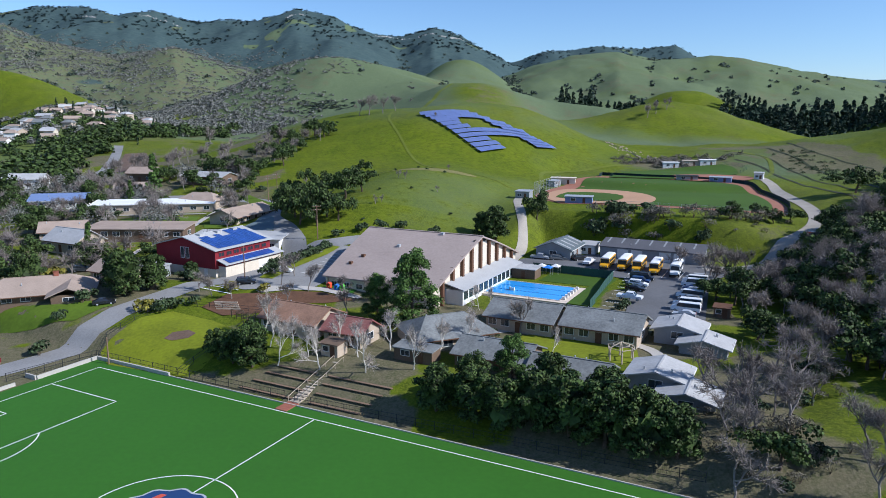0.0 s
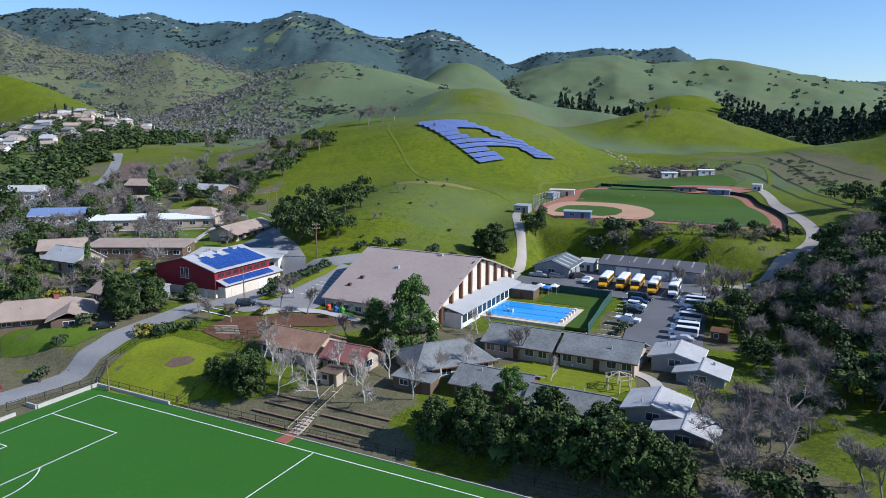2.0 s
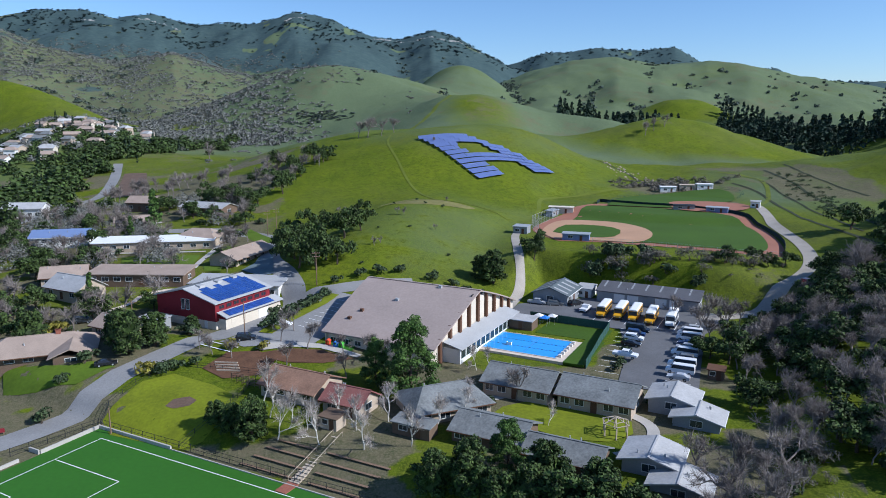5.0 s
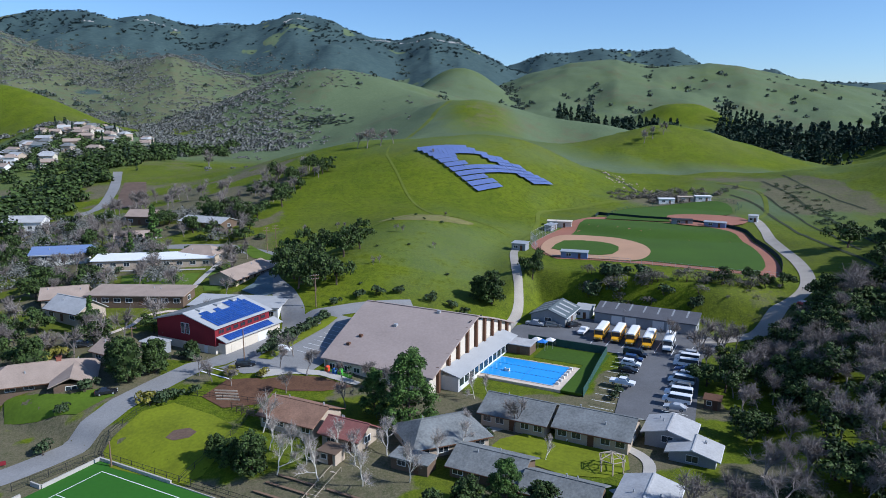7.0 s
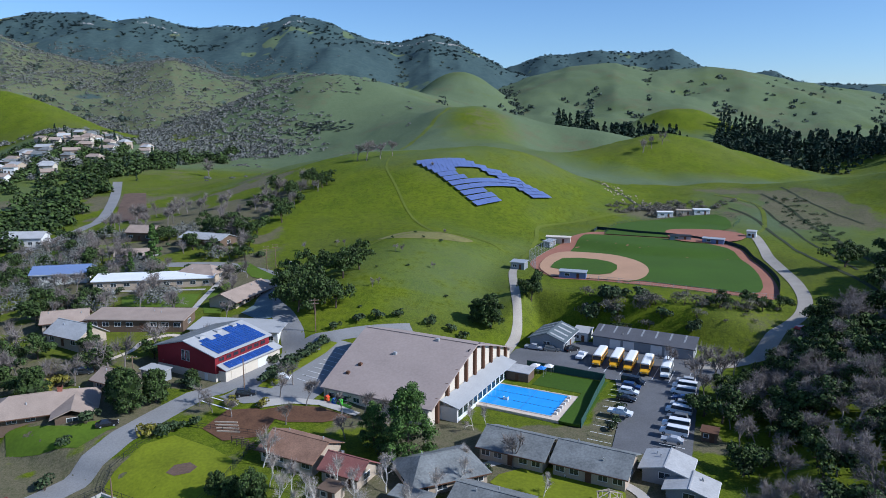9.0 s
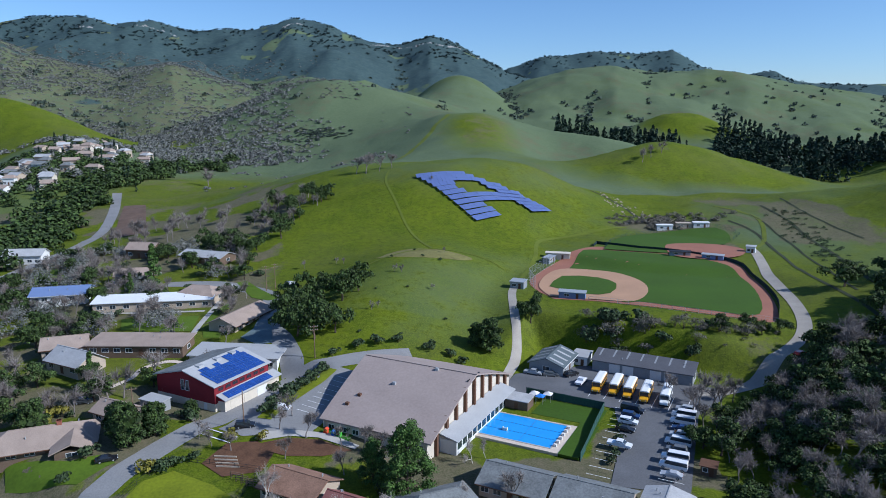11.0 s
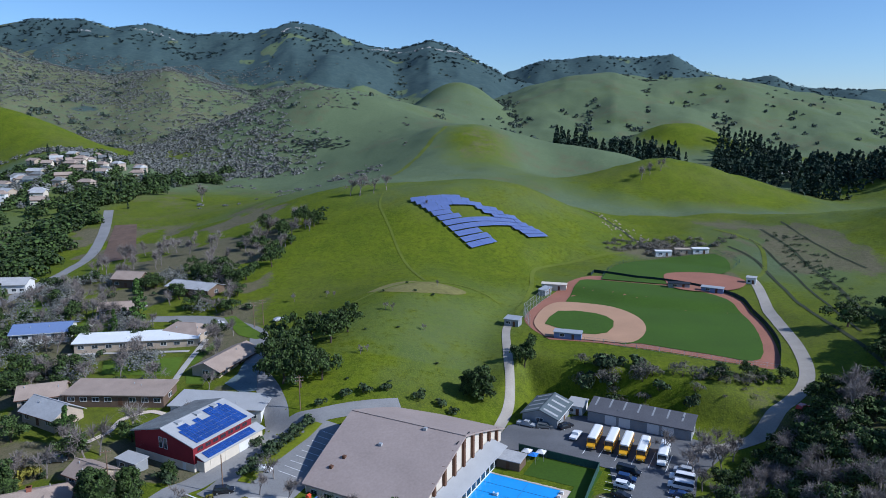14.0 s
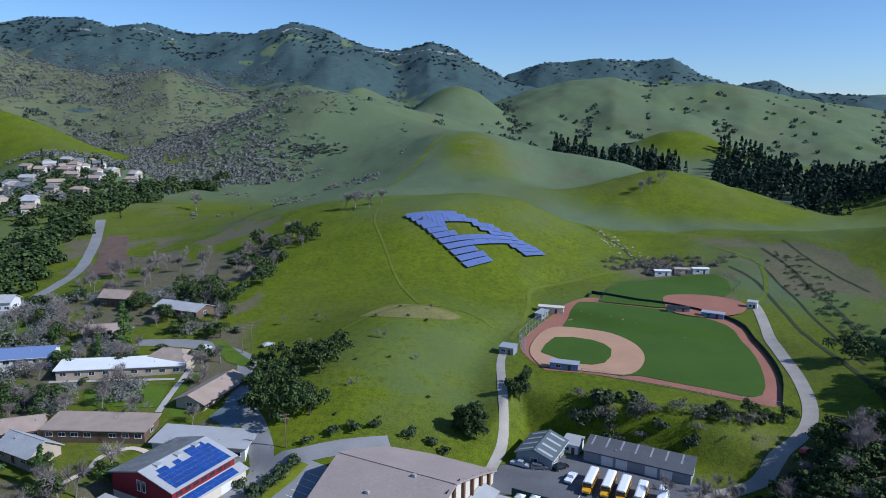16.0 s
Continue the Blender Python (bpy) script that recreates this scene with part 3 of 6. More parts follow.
        for sy, f in ((-b, "y-"), (b, "y+")):
            if i == windows // 2 and sy < 0:
                door(th, cx, sy, 0.02, 1.2, 2.1, f, M["brown_trim"])
            else:
                window(th, cx, sy, min(1.65, eave - 0.9), min(1.9, 1.2 * a / windows), 1.2, f)
    for sx, f in ((-a, "x-"), (a, "x+")):
        window(th, sx, 0, min(1.65, eave - 0.9), min(2.0, b), 1.2, f)
    return th


# ---- soccer field ----
FL, FW = 98.0, 58.6


def flat(name, pts, z, material, parent=None, t=0.0):
    """A thin flat sheet of (u, v) corners on the campus grid."""
    s = Shape()
    q = [uv(*p) for p in pts]
    s.add([(px, py, z) for px, py in q], [tuple(range(len(q)))])
    ob = s.make(name, material, parent)
    if ob.data.polygons[0].normal.z < 0:
        ob.data.flip_normals()
    return ob


def soccer():
    pitch = flat("soccer_pitch", [(-4.0, 2.6), (-4.0, -64), (104, -64), (104, 2.6)], 0.06, M["turf"])
    tagged(pitch, "bright green artificial turf soccer pitch with white lines", "pitch", kind="structure")
    w = 0.09
    def line(u0, v0, u1, v1):
        if u0 == u1:
            p = [(u0 - w, v0), (u0 + w, v0), (u0 + w, v1), (u0 - w, v1)]
        else:
            p = [(u0, v0 - w), (u1, v0 - w), (u1, v0 + w), (u0, v0 + w)]
        flat("pitch_line", p, 0.066, M["white_paint"], pitch)
    def arc(cu, cv, r, a0, a1):
        n = 40
        s = Shape()
        pts = []
        for k in range(n + 1):
            a = radians(a0 + (a1 - a0) * k / n)
            for rr in (r - w, r + w):
                pts.append((*uv(cu + rr * math.cos(a), cv + rr * math.sin(a)), 0.066))
        s.add(pts, [(2 * k, 2 * k + 1, 2 * k + 3, 2 * k + 2) for k in range(n)])
        ob = s.make("pitch_arc", M["white_paint"], pitch)
        if ob.data.polygons[0].normal.z < 0:
            ob.data.flip_normals()
    line(0, 0, FL, 0), line(0, -FW, FL, -FW), line(0, 0, 0, -FW), line(FL, 0, FL, -FW), line(FL / 2, 0, FL / 2, -FW)
    m = -FW / 2
    for u0, sg in ((0, 1), (FL, -1)):
        for dep, half in ((16.46, 20.16), (5.5, 9.16)):
            hv = min(half, FW / 2 - 9.0) if dep > 10 else half
            line(u0 + sg * dep, m - hv, u0 + sg * dep, m + hv)
            line(min(u0, u0 + sg * dep), m + hv, max(u0, u0 + sg * dep), m + hv)
            line(min(u0, u0 + sg * dep), m - hv, max(u0, u0 + sg * dep), m - hv)
        c = 0 if sg > 0 else 180
        arc(u0 + sg * 11, m, 9.15, c - 53, c + 53)
    arc(FL / 2, m, 9.15, 0, 360)
    # painted badge in the centre circle, a plain shape
    n = 56
    rim = [(FL / 2 + (5.9 + 0.28 * math.sin(11 * a)) * math.cos(a), m + (5.9 + 0.28 * math.sin(11 * a)) * math.sin(a)) for a in (2 * math.pi * k / n for k in range(n))]
    mid = [(FL / 2 + (pu - FL / 2) * 0.95, m + (pv - m) * 0.95) for pu, pv in rim]
    flat("badge_rim", rim, 0.070, M["car_silver"], pitch)
    flat("badge", mid, 0.074, M["car_blue"], pitch)
    for k in range(4):
        c = (FL / 2 - 3 + 2 * k, m + 3.2 - 0.3 * (k % 2))
        flat("badge_mark", [(c[0] - 0.5, c[1] - 0.7), (c[0] + 0.4, c[1] - 0.5), (c[0] + 0.6, c[1] + 0.6), (c[0] - 0.2, c[1] + 0.5)], 0.078, M["kit_red"], pitch)
    # low concrete edging wall
    wall = empty("edging_wall", pose(*uv(0, 0), 0, 0, 0, GRID), "low pale concrete wall edging the soccer pitch", "wall")
    for x0, x1, y0, y1, h in ((-4.3, -4.0, -9, 2.9, 0.75), (-4.3, 15, 2.6, 2.95, 0.7), (-4.9, -4.6, -30, -12.5, 0.6), (-7, -4.3, -9.3, -9, 0.8)):
        Shape().box(x0, x1, y0, y1, -0.6, h).make("concrete_panel", M["concrete"], wall)
    Shape().box(15, 104, 2.6, 2.8, -0.3, 0.22).make("kerb", M["concrete"], wall)


soccer()


def fence(name, label, pts, h, material, gap=3.0, rails=(1.0, 0.5, 0.03), r=0.045, wires=0, screen=None):
    """Posts with rails along a line of places; wires adds thin mesh lines; screen a cloth on the rails."""
    th = empty(name, pose(0, 0, 0), label, "fence")
    post = None
    for (x0, y0), (x1, y1) in zip(pts, pts[1:]):
        L = math.hypot(x1 - x0, y1 - y0)
        n = max(1, round(L / gap))
        ps = [(x0 + (x1 - x0) * k / n, y0 + (y1 - y0) * k / n) for k in range(n + 1)]
        ps = [Vector((px, py, hz(px, py))) for px, py in ps]
        for p in ps[:-1] if pts[-1] != (x1, y1) else ps:
            if post is None:
                post = Shape().tube((0, 0, -0.4), (0, 0, h + 0.05), r * 1.3).make("post", material, th).data
                bpy.data.objects.remove(th.children[0])
            ob = new("post", post)
            ob.parent = th
            ob.location = p
        rl, net = Shape(), Shape()
        for a, b in zip(ps, ps[1:]):
            for f in rails:
                rl.tube(a + Vector((0, 0, h * f)), b + Vector((0, 0, h * f)), r * 0.8, n=4)
            for k in range(1, wires):
                q = a.lerp(b, k / wires)
                net.tube(q, q + Vector((0, 0, h)), 0.012, n=3)
            if screen:
                net = Shape()
                d = Vector((b.y - a.y, a.x - b.x, 0)).normalized() * 0.02
                net.add([a + d + Vector((0, 0, 0.05)), b + d + Vector((0, 0, 0.05)), b + d + Vector((0, 0, h * 0.97)), a + d + Vector((0, 0, h * 0.97)), a - d + Vector((0, 0, 0.05)), b - d + Vector((0, 0, 0.05)), b - d + Vector((0, 0, h * 0.97)), a - d + Vector((0, 0, h * 0.97))], [(0, 1, 2, 3), (7, 6, 5, 4), (3, 2, 6, 7), (0, 4, 5, 1)])
                net.make("screen_panel", screen, th)
                net = Shape()
        rl.make("rail", material, th)
        if net.v:
            tagged(net.make("mesh_wire", material, th), kind="stuff")
    return th


fence("pitch_fence", "black metal fence along the soccer pitch", [uv(-8, -12), uv(-5.2, 3.4), uv(16, 3.6), uv(40, 4.0)], 1.5, M["dark_metal"], wires=8)
fence("bank_fence", "black metal fence below the oak trees", [uv(42, 4.0), uv(70, 5.0), uv(104, 6.0)], 1.3, M["dark_metal"], wires=6)
fence("meadow_fence", "dark wire fence beside the mown meadow", [uv(16, 3.8), uv(17, 14), uv(12, 30), (-56, 146)], 1.2, M["dark_metal"])
fence("road_fence", "dark wire fence along the access road", [uv(-5, 3.6), (-66, 131), (-60, 143)], 1.2, M["dark_metal"])

# ---- roads, paths and lots ----
ribbon("road", [(-110, 84), (-95, 103), (-80, 119), (-71, 134), (-63, 152), (-54, 168), (-46, 182), (-42, 193), (-47, 207), (-56, 224), (-60, 244), (-66, 262), (-86, 274, 7), (-110, 276, 5)], 6.6, M["asphalt"], 0.11, "worn grey asphalt road through the school", "road", n=12)
ribbon("road", [(-186, 285), (-187, 322), (-187, 359), (-195, 400), (-213, 455), (-240, 520)], 6.5, M["asphalt"], 0.14, "grey asphalt road up the side valley", "road", n=12)
ribbon("road", [(-44, 191), (-33, 193), (-22, 197), (-8, 201)], 6.5, M["asphalt"], 0.14, "grey asphalt road behind the gym", "road")
ribbon("path", [(17, 190), (21, 200), (25, 214), (26, 234), (28, 259), (33, 276)], 3.0, M["track"], 0.14, "pale gravel path up to the ball fields", "path", n=12)
ribbon("track", [(71, 185), (83, 187), (104, 200), (116, 214), (125, 238), (132, 267), (136, 285), (146, 315), (150, 330)], 4.4, M["track"], 0.16, "pale gravel service track round the ball fields", "road", n=12)
drape("parking_lot", [(-53, 160), (-46, 156), (-30, 158), (-27, 164), (-19, 187), (-36, 195), (-44, 186)], M["asphalt"], 0.13, label="grey asphalt car park beside the gym", category="car park")
drape("parking_lot", [(16, 184), (23, 200), (30, 203), (46, 207), (72, 192), (80, 187), (77, 180), (67, 170), (58, 148), (52, 133), (36.5, 137), (44, 158), (46.5, 174.5), (31, 185)], M["lot_asphalt"], 0.15, label="dark asphalt bus yard and car park", category="car park")
drape("lawn", [(12, 127), (18, 130), (25, 129), (31, 125), (35, 120), (34, 115), (29, 112), (22, 113), (14, 119), (10, 124)], M["lawn"], 0.12, step=2.0, label="trimmed green courtyard lawn", category="lawn")
ribbon("path", [(2, 128), (8, 130), (17, 133.5), (26, 132), (34, 125), (38, 118), (35, 110), (29, 107)], 2.2, M["concrete"], 0.13, "pale curved concrete courtyard path", "path")
drape("lawn", [(-93.5, 141.1), (-84.9, 138.9), (-76.0, 137.9), (-70.7, 144.5), (-74.8, 147.9), (-80.9, 145.4), (-88.9, 146.5), (-96.5, 146.4)], M["mown_lawn"], 0.16, label="trimmed dark green lawn below the lodge", category="lawn")
drape("meadow", [(-66, 128), (-62, 122.5), (-47, 116.5), (-43, 118), (-40, 126), (-42, 133), (-47, 137), (-57, 142), (-62, 138)], M["lawn"], 0.10, step=2.0, label="rough yellow-green mown meadow", category="lawn")
drape("dirt_patch", [(-54, 129), (-52, 128), (-49, 128.5), (-48, 130), (-50, 131.5), (-53, 131)], M["soil"], 0.15, step=1.5, label="bare grey dirt patch in the meadow", category="ground")
drape("garden_bed", [(-52, 145), (-46, 140), (-38, 142), (-37, 149), (-42, 154), (-49, 153)], M["mulch"], 0.14, label="brown mulched garden bed with timber edging", category="garden bed")
drape("garden_bed", [(-41, 153), (-35.5, 155.3), (-27.5, 154.8), (-19.5, 150.5), (-26, 148), (-34, 148), (-39, 150)], M["mulch"], 0.14, label="brown mulched bed by the forecourt", category="garden bed")
drape("play_lawn", [(-29, 156.5), (-21, 153), (-20, 157), (-27, 160)], M["turf"], 0.16, step=2.0, label="small bright green play lawn", category="lawn")
drape("field", [(-178, 373), (-213, 470), (-200, 474), (-160, 378)], M["soil"], 0.16, step=5, label="ploughed brown earth strip", category="field")
for pts in ([(-137, 262), (-136, 284), (-125, 281), (-104, 264), (-104, 259.5), (-129, 259.5)], [(-110, 236), (-84, 239), (-81, 222), (-105, 224)], [(-81, 234), (-78.5, 254), (-75.4, 252.5), (-78, 231)],
            [(-81.7, 276.6), (-77.8, 278), (-58.5, 254), (-63, 253), (-71, 259)], [(-77.3, 222), (-70, 221.7), (-69.7, 215.4), (-75, 216)], [(-178, 301), (-172, 311), (-151, 282), (-160, 272)]):
    drape("lawn", pts, M["mown_lawn"], 0.14, label="trimmed green lawn between the school blocks", category="lawn")
ribbon("path", [(-130, 259), (-132.4, 280), (-130, 286), (-118, 292)], 2.0, M["concrete"], 0.2, "pale concrete path between lawns", "path")
ribbon("path", [(-79.5, 219), (-80.9, 236), (-82, 256)], 2.0, M["concrete"], 0.2, "pale concrete path beside the classroom", "path")
ribbon("path", [(-126, 243), (-104, 243.5), (-84, 244.5)], 1.8, M["concrete"], 0.2, "pale concrete path along the classroom", "path")
ribbon("path", [(-91, 184), (-87, 190), (-86, 196), (-80, 200), (-74, 198)], 1.6, M["deck"], 0.2, "curved pale garden wall path", "path")
drape("ball_court", [(-62.7, 214.6), (-60.4, 221), (-61, 229), (-55.8, 227.5), (-51.2, 208.5), (-55.6, 207.8)], M["court"], 0.22, label="worn blue-grey asphalt ball court", category="court")
drape("lawn", [(-44.5, 164), (-42, 172), (-38, 184), (-34, 192), (-28.5, 189.5), (-31, 183), (-37, 172), (-41, 163)], M["lawn"], 0.24, step=2.0, label="narrow green verge between road and car park", category="lawn")
drape("footpath", [(-43, 155), (-41, 158), (-34, 158.5), (-26, 157.5), (-18, 152.5), (-19, 151), (-28, 155.5), (-35, 156), (-41.5, 154)], M["concrete"], 0.2, step=2.0, label="pale curved footpath round the forecourt bed", category="path")
for k in range(9):
    cx, cy = -35.6 + 0.95 * k, 168.0 + 2.25 * k
    ribbon("stall_marking", [(cx, cy), (cx + 2.4, cy - 1.2), (cx + 4.8, cy - 2.4)], 0.14, M["white_paint"], 0.2, "white painted stall line beside the gym", "road marking", n=3, across=1)
for i in range(4):
    x0, y0 = -57.0 + 0.9 * i, 158.5 + 2.4 * i
    ribbon("road_marking", [(x0 + 0.8, y0 - 1.2), (x0 + 4, y0 - 2.9), (x0 + 9, y0 - 5.4)], 0.35, M["white_paint"], 0.19, "worn white painted road line", "road marking", n=4, across=1) if i in (0, 1) else None

# ---- ball fields ----
BZ = 15.2


def smooth_outline(pts, n=6):
    return [(p.x, p.y) for p in spline([(*q, 0) for q in [*pts, pts[0]]], n)][:-1]


drape("warning_track", smooth_outline([(42, 247), (58, 243), (80, 233), (98, 222), (110, 220), (122, 250), (128, 280), (126, 308), (112, 322), (97, 331), (76, 338), (60, 322), (48, 302), (37, 277), (37, 262)], 4), M["warning"], 0.10, step=4, label="reddish dirt warning track of the ball field", category="ball field")
drape("outfield", smooth_outline([(57, 299), (66, 322), (72, 330), (90, 324), (110, 314), (123, 294), (121, 262), (107, 226), (92, 231), (73, 242), (64, 246)], 4), M["turf_dark"], 0.24, step=4, label="dark green outfield grass", category="ball field")
drape("infield_dirt", smooth_outline([(41, 250), (58, 245), (70, 243), (79, 257), (81, 274), (75, 289), (63, 296), (53, 297), (45, 286), (39, 266)], 4), M["infield"], 0.36, step=4, label="tan dirt infield", category="ball field")
drape("infield_grass", smooth_outline([(43, 265), (51, 283), (65, 280), (70, 269), (64, 254), (54, 253)], 2), M["turf_dark"], 0.48, step=4, label="dark green infield grass", category="ball field")
drape("outfield", smooth_outline([(79, 330), (93, 360), (115, 374), (150, 376), (148, 350), (129, 332), (114, 318)], 3), M["turf_dark"], 0.5, step=3, label="green grass of the upper ball field", category="ball field")
drape("infield_dirt", smooth_outline([(107, 322), (112, 340), (124, 344), (138, 340), (145, 327), (136, 311), (119, 305), (108, 311)], 4), M["warning"], 0.62, step=3, label="reddish dirt infield of the upper ball field", category="ball field")
fence("outfield_fence", "outfield fence with a dark windscreen", smooth_outline([(110, 219), (120, 240), (126, 262), (129, 284), (127, 304), (112, 323), (97, 332), (76, 339)], 3)[:22], 1.5, M["dark_metal"], gap=4, screen=M["windscreen"])
fence("sideline_fence", "low grey chain-link fence on the bank", [(110, 218.5), (98, 221), (80, 232), (60, 242.5), (54, 245)], 1.6, M["grey_metal"], gap=4, wires=5)
fence("upper_fence", "green fence round the upper ball field", smooth_outline([(79, 330), (93, 361), (115, 376), (152, 378), (150, 352)], 3)[:13], 1.6, M["green_screen"], gap=5, wires=5)
fence("backstop_fence", "tall grey chain-link backstop", [(37, 262), (36.5, 277), (47, 300), (52, 309)], 5.0, M["grey_metal"], gap=4, wires=8)


def hut(name, label, x, y, turn, w, d, h, roof, wall, category="shed", z=None):
    th = empty(name, base_pose(x, y, turn, z), label, category)
    BLOCK.append((x, y, turn, w, d))
    Shape().box(-w / 2, w / 2, -d / 2, d / 2, -1.0, h).make("wall", wall, th)
    Shape().slab([(-w / 2 - 0.3, -d / 2 - 0.4, h + 0.12), (w / 2 + 0.3, -d / 2 - 0.4, h + 0.12), (w / 2 + 0.3, d / 2 + 0.3, h + 0.4), (-w / 2 - 0.3, d / 2 + 0.3, h + 0.4)], 0.18).make("roof", roof, th)
    door(th, w * 0.2, -d / 2, 0, 0.95, 2.0, "y-", M["brown_trim"])
    window(th, -w * 0.2, -d / 2, 1.4, min(w * 0.3, 1.6), 0.9, "y-")
    return th


hut("dugout", "blue-grey dugout with a pale roof on the ball field", 48.8, 248.6, -18, 9.5, 3, 2.4, M["grey_metal"], M["blue_roof"], "dugout")
hut("dugout", "grey dugout by the far foul line", 50, 312, 60, 8, 3, 2.4, M["grey_metal"], M["grey_wall"], "dugout")
hut("equipment_shed", "small grey shed behind home plate", 31, 265, -25, 5.5, 4.5, 2.7, M["grey_metal"], M["grey_wall"])
hut("storage_container", "tan storage container beside the ball field", 55, 318, -15, 11, 2.6, 2.7, M["cream"], M["cream"], "container")
for i, (cx, cy, wm) in enumerate(((124, 381, "white_wall"), (135, 382, "tan_wall"), (144, 381, "white_wall"))):
    hut("storage_container", ("tan" if wm == "tan_wall" else "white") + " container on the bank above the ball field", cx, cy, -3, 8.5, 2.6, 2.7, M[wm], M[wm], "container")
hut("dugout", "grey dugout of the upper ball field", 110, 314, -12, 9, 2.6, 2.2, M["dark_metal"], M["grey_wall"], "dugout")
hut("dugout", "pale dugout of the upper ball field", 122, 306, -30, 9, 2.6, 2.2, M["grey_metal"], M["blue_roof"], "dugout")
hut("announcer_booth", "small white booth behind the upper backstop", 146, 322, -30, 4, 3, 3.0, M["white_roof"], M["white_wall"], "booth")

# ---- solar field on the hill ----
def solar_row(x, y, n, turn):
    z = hz(x, y)
    L = n * 2.14
    c, sn = math.cos(radians(turn)), math.sin(radians(turn))
    dz = hz(x + L * c, y + L * sn) - z
    th = empty("solar_row", pose(x, y, z, 0, 0, turn) @ pose(0, 0, 0, 0, -math.degrees(math.atan2(dz, L)), 0), "tilted row of blue solar panels on steel posts", "solar panels", "solar field")
    for k in range(n):
        o = new("solar_panel", SOLAR_PANEL)
        o.parent = th
        o.location = (k * 2.14, 0, 0)
    for k in (0, n):
        Shape().tube((k * 2.14, 0.9, -1.2), (k * 2.14, 0.9, 1.5), 0.07, n=5).make("post", M["grey_metal"], th)
    return th


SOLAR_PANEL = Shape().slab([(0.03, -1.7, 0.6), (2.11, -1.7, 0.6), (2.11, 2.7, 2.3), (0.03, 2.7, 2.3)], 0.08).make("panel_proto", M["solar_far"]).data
bpy.data.objects.remove(bpy.data.objects["panel_proto"])
ROWS_OF_PANELS = ((0, 13), (0, 14), (0, 16), (0, 6, 13, 6), (0, 5, 13.5, 6), (0, 6, 15, 7), (0, 22), (0, 23), (0, 7, 17, 7), (0, 8, 18, 7), (0, 8, 18.5, 7))
for i, row in enumerate(ROWS_OF_PANELS):
    x0, y0 = -12.6 + 3.07 * i, 393.2 - 4.11 * i
    for k in range(0, len(row), 2):
        n = row[k + 1]
        for j in range(0, n, 4):                # short tables follow the curve of the hill
            at = (row[k] + j) * 2.14
            turn = 11 + 2.7 * i
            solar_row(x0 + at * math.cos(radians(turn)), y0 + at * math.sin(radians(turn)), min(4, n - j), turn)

# ---- gym ----
def gym():
    gx, gy = -28.1, 160.5                       # near corner of the eave
    z0 = 4.6
    th = empty("gym", pose(gx, gy, z0, 0, 0, GRID), "large gym with a broad tan roof and cream end wall", "gym building")
    L, H, E, R = 29.5, 24.5, 3.5, 11.6         # length, half depth, eave and ridge over the floor
    n = 8
    def prof(k):                                # bowed roof line
        t = k / n
        return t * H, E + (R - E) * (0.82 * t + 0.18 * math.sin(t * math.pi / 2))
    near = [prof(k) for k in range(n + 1)]
    line = near + [(2 * H - y, z) for y, z in reversed(near[:-1])]
    roof = Shape()
    rv = []
    for down in (0.0, 0.35):
        for y, z in line:
            out = 2.6 * (1 - abs(y - H) / H)        # the far end leans out towards the ridge
            rv += [(-out - 0.6, y, z + 0.3 - down), (L + 0.6, y, z + 0.3 - down)]
    m = len(line)
    rf = [(2 * k, 2 * k + 1, 2 * k + 3, 2 * k + 2) for k in range(m - 1)]
    rf += [tuple(2 * m + i for i in f[::-1]) for f in rf]
    for k in range(m - 1):
        rf += [(2 * k, 2 * k + 2, 2 * m + 2 * k + 2, 2 * m + 2 * k), (2 * k + 3, 2 * k + 1, 2 * m + 2 * k + 1, 2 * m + 2 * k + 3)]
    rf += [(1, 0, 2 * m, 2 * m + 1), (2 * m - 2, 2 * m - 1, 4 * m - 1, 4 * m - 2)]
    roof.add(rv, rf)
    ro = roof.make("roof", M["gym_roof"], th)
    Shape().box(-2.8, L + 0.7, H - 0.3, H + 0.3, R + 0.28, R + 0.42).make("ridge_cap", M["gym_roof"], ro)
    for vx, vy in ((3.2, 5.5), (4.5, 9.0), (19, 23), (11, 15)):
        vz = float(np.interp(vy, [p[0] for p in near], [p[1] for p in near])) + 0.3
        Shape().box(vx, vx + 0.8, vy, vy + 0.8, vz - 0.2, vz + 0.7).make("roof_vent", M["grey_metal"] if vx > 10 else M["brown_trim"], ro)
    for x, s in ((0.6, -1), (L - 0.6, 1)):
        w = Shape()
        pts = [(0.3, -3), (2 * H - 0.3, -3)] + [(y, z + 0.05) for y, z in reversed(line)]
        w.add([(x - 0.15, y, z) for y, z in pts] + [(x + 0.15, y, z) for y, z in pts], [tuple(range(len(pts)))[::-1], tuple(range(len(pts), 2 * len(pts)))] + [(i, (i + 1) % len(pts), len(pts) + (i + 1) % len(pts), len(pts) + i) for i in range(len(pts))])
        w.make("end_wall", M["cream"], th)
    for y in (0.6, 2 * H - 0.9):
        Shape().box(0.6, L - 0.6, y, y + 0.3, -3, E + 0.1).make("side_wall", M["cream"], th)
    for i in range(8):
        window(th, 2.5 + i * 3.5, 0.6, 2.0, 1.6, 1.1, "y-")
    for i in range(9):                          # tall brown piers on the end wall
        y = 4 + i * (2 * H - 8) / 8
        z = float(np.interp(y, [p[0] for p in line], [p[1] for p in line]))
        Shape().box(L - 0.45, L + 0.25, y - 0.45, y + 0.45, -1, z + 0.2).make("pier", M["brown_trim"], th)
    # louvre under the peak
    Shape().box(L - 0.4, L - 0.2, H - 3.5, H + 3.5, R - 1.3, R - 0.3).make("louvre", M["dark_metal"], th)
    # lean-to along the pool
    an = Shape()
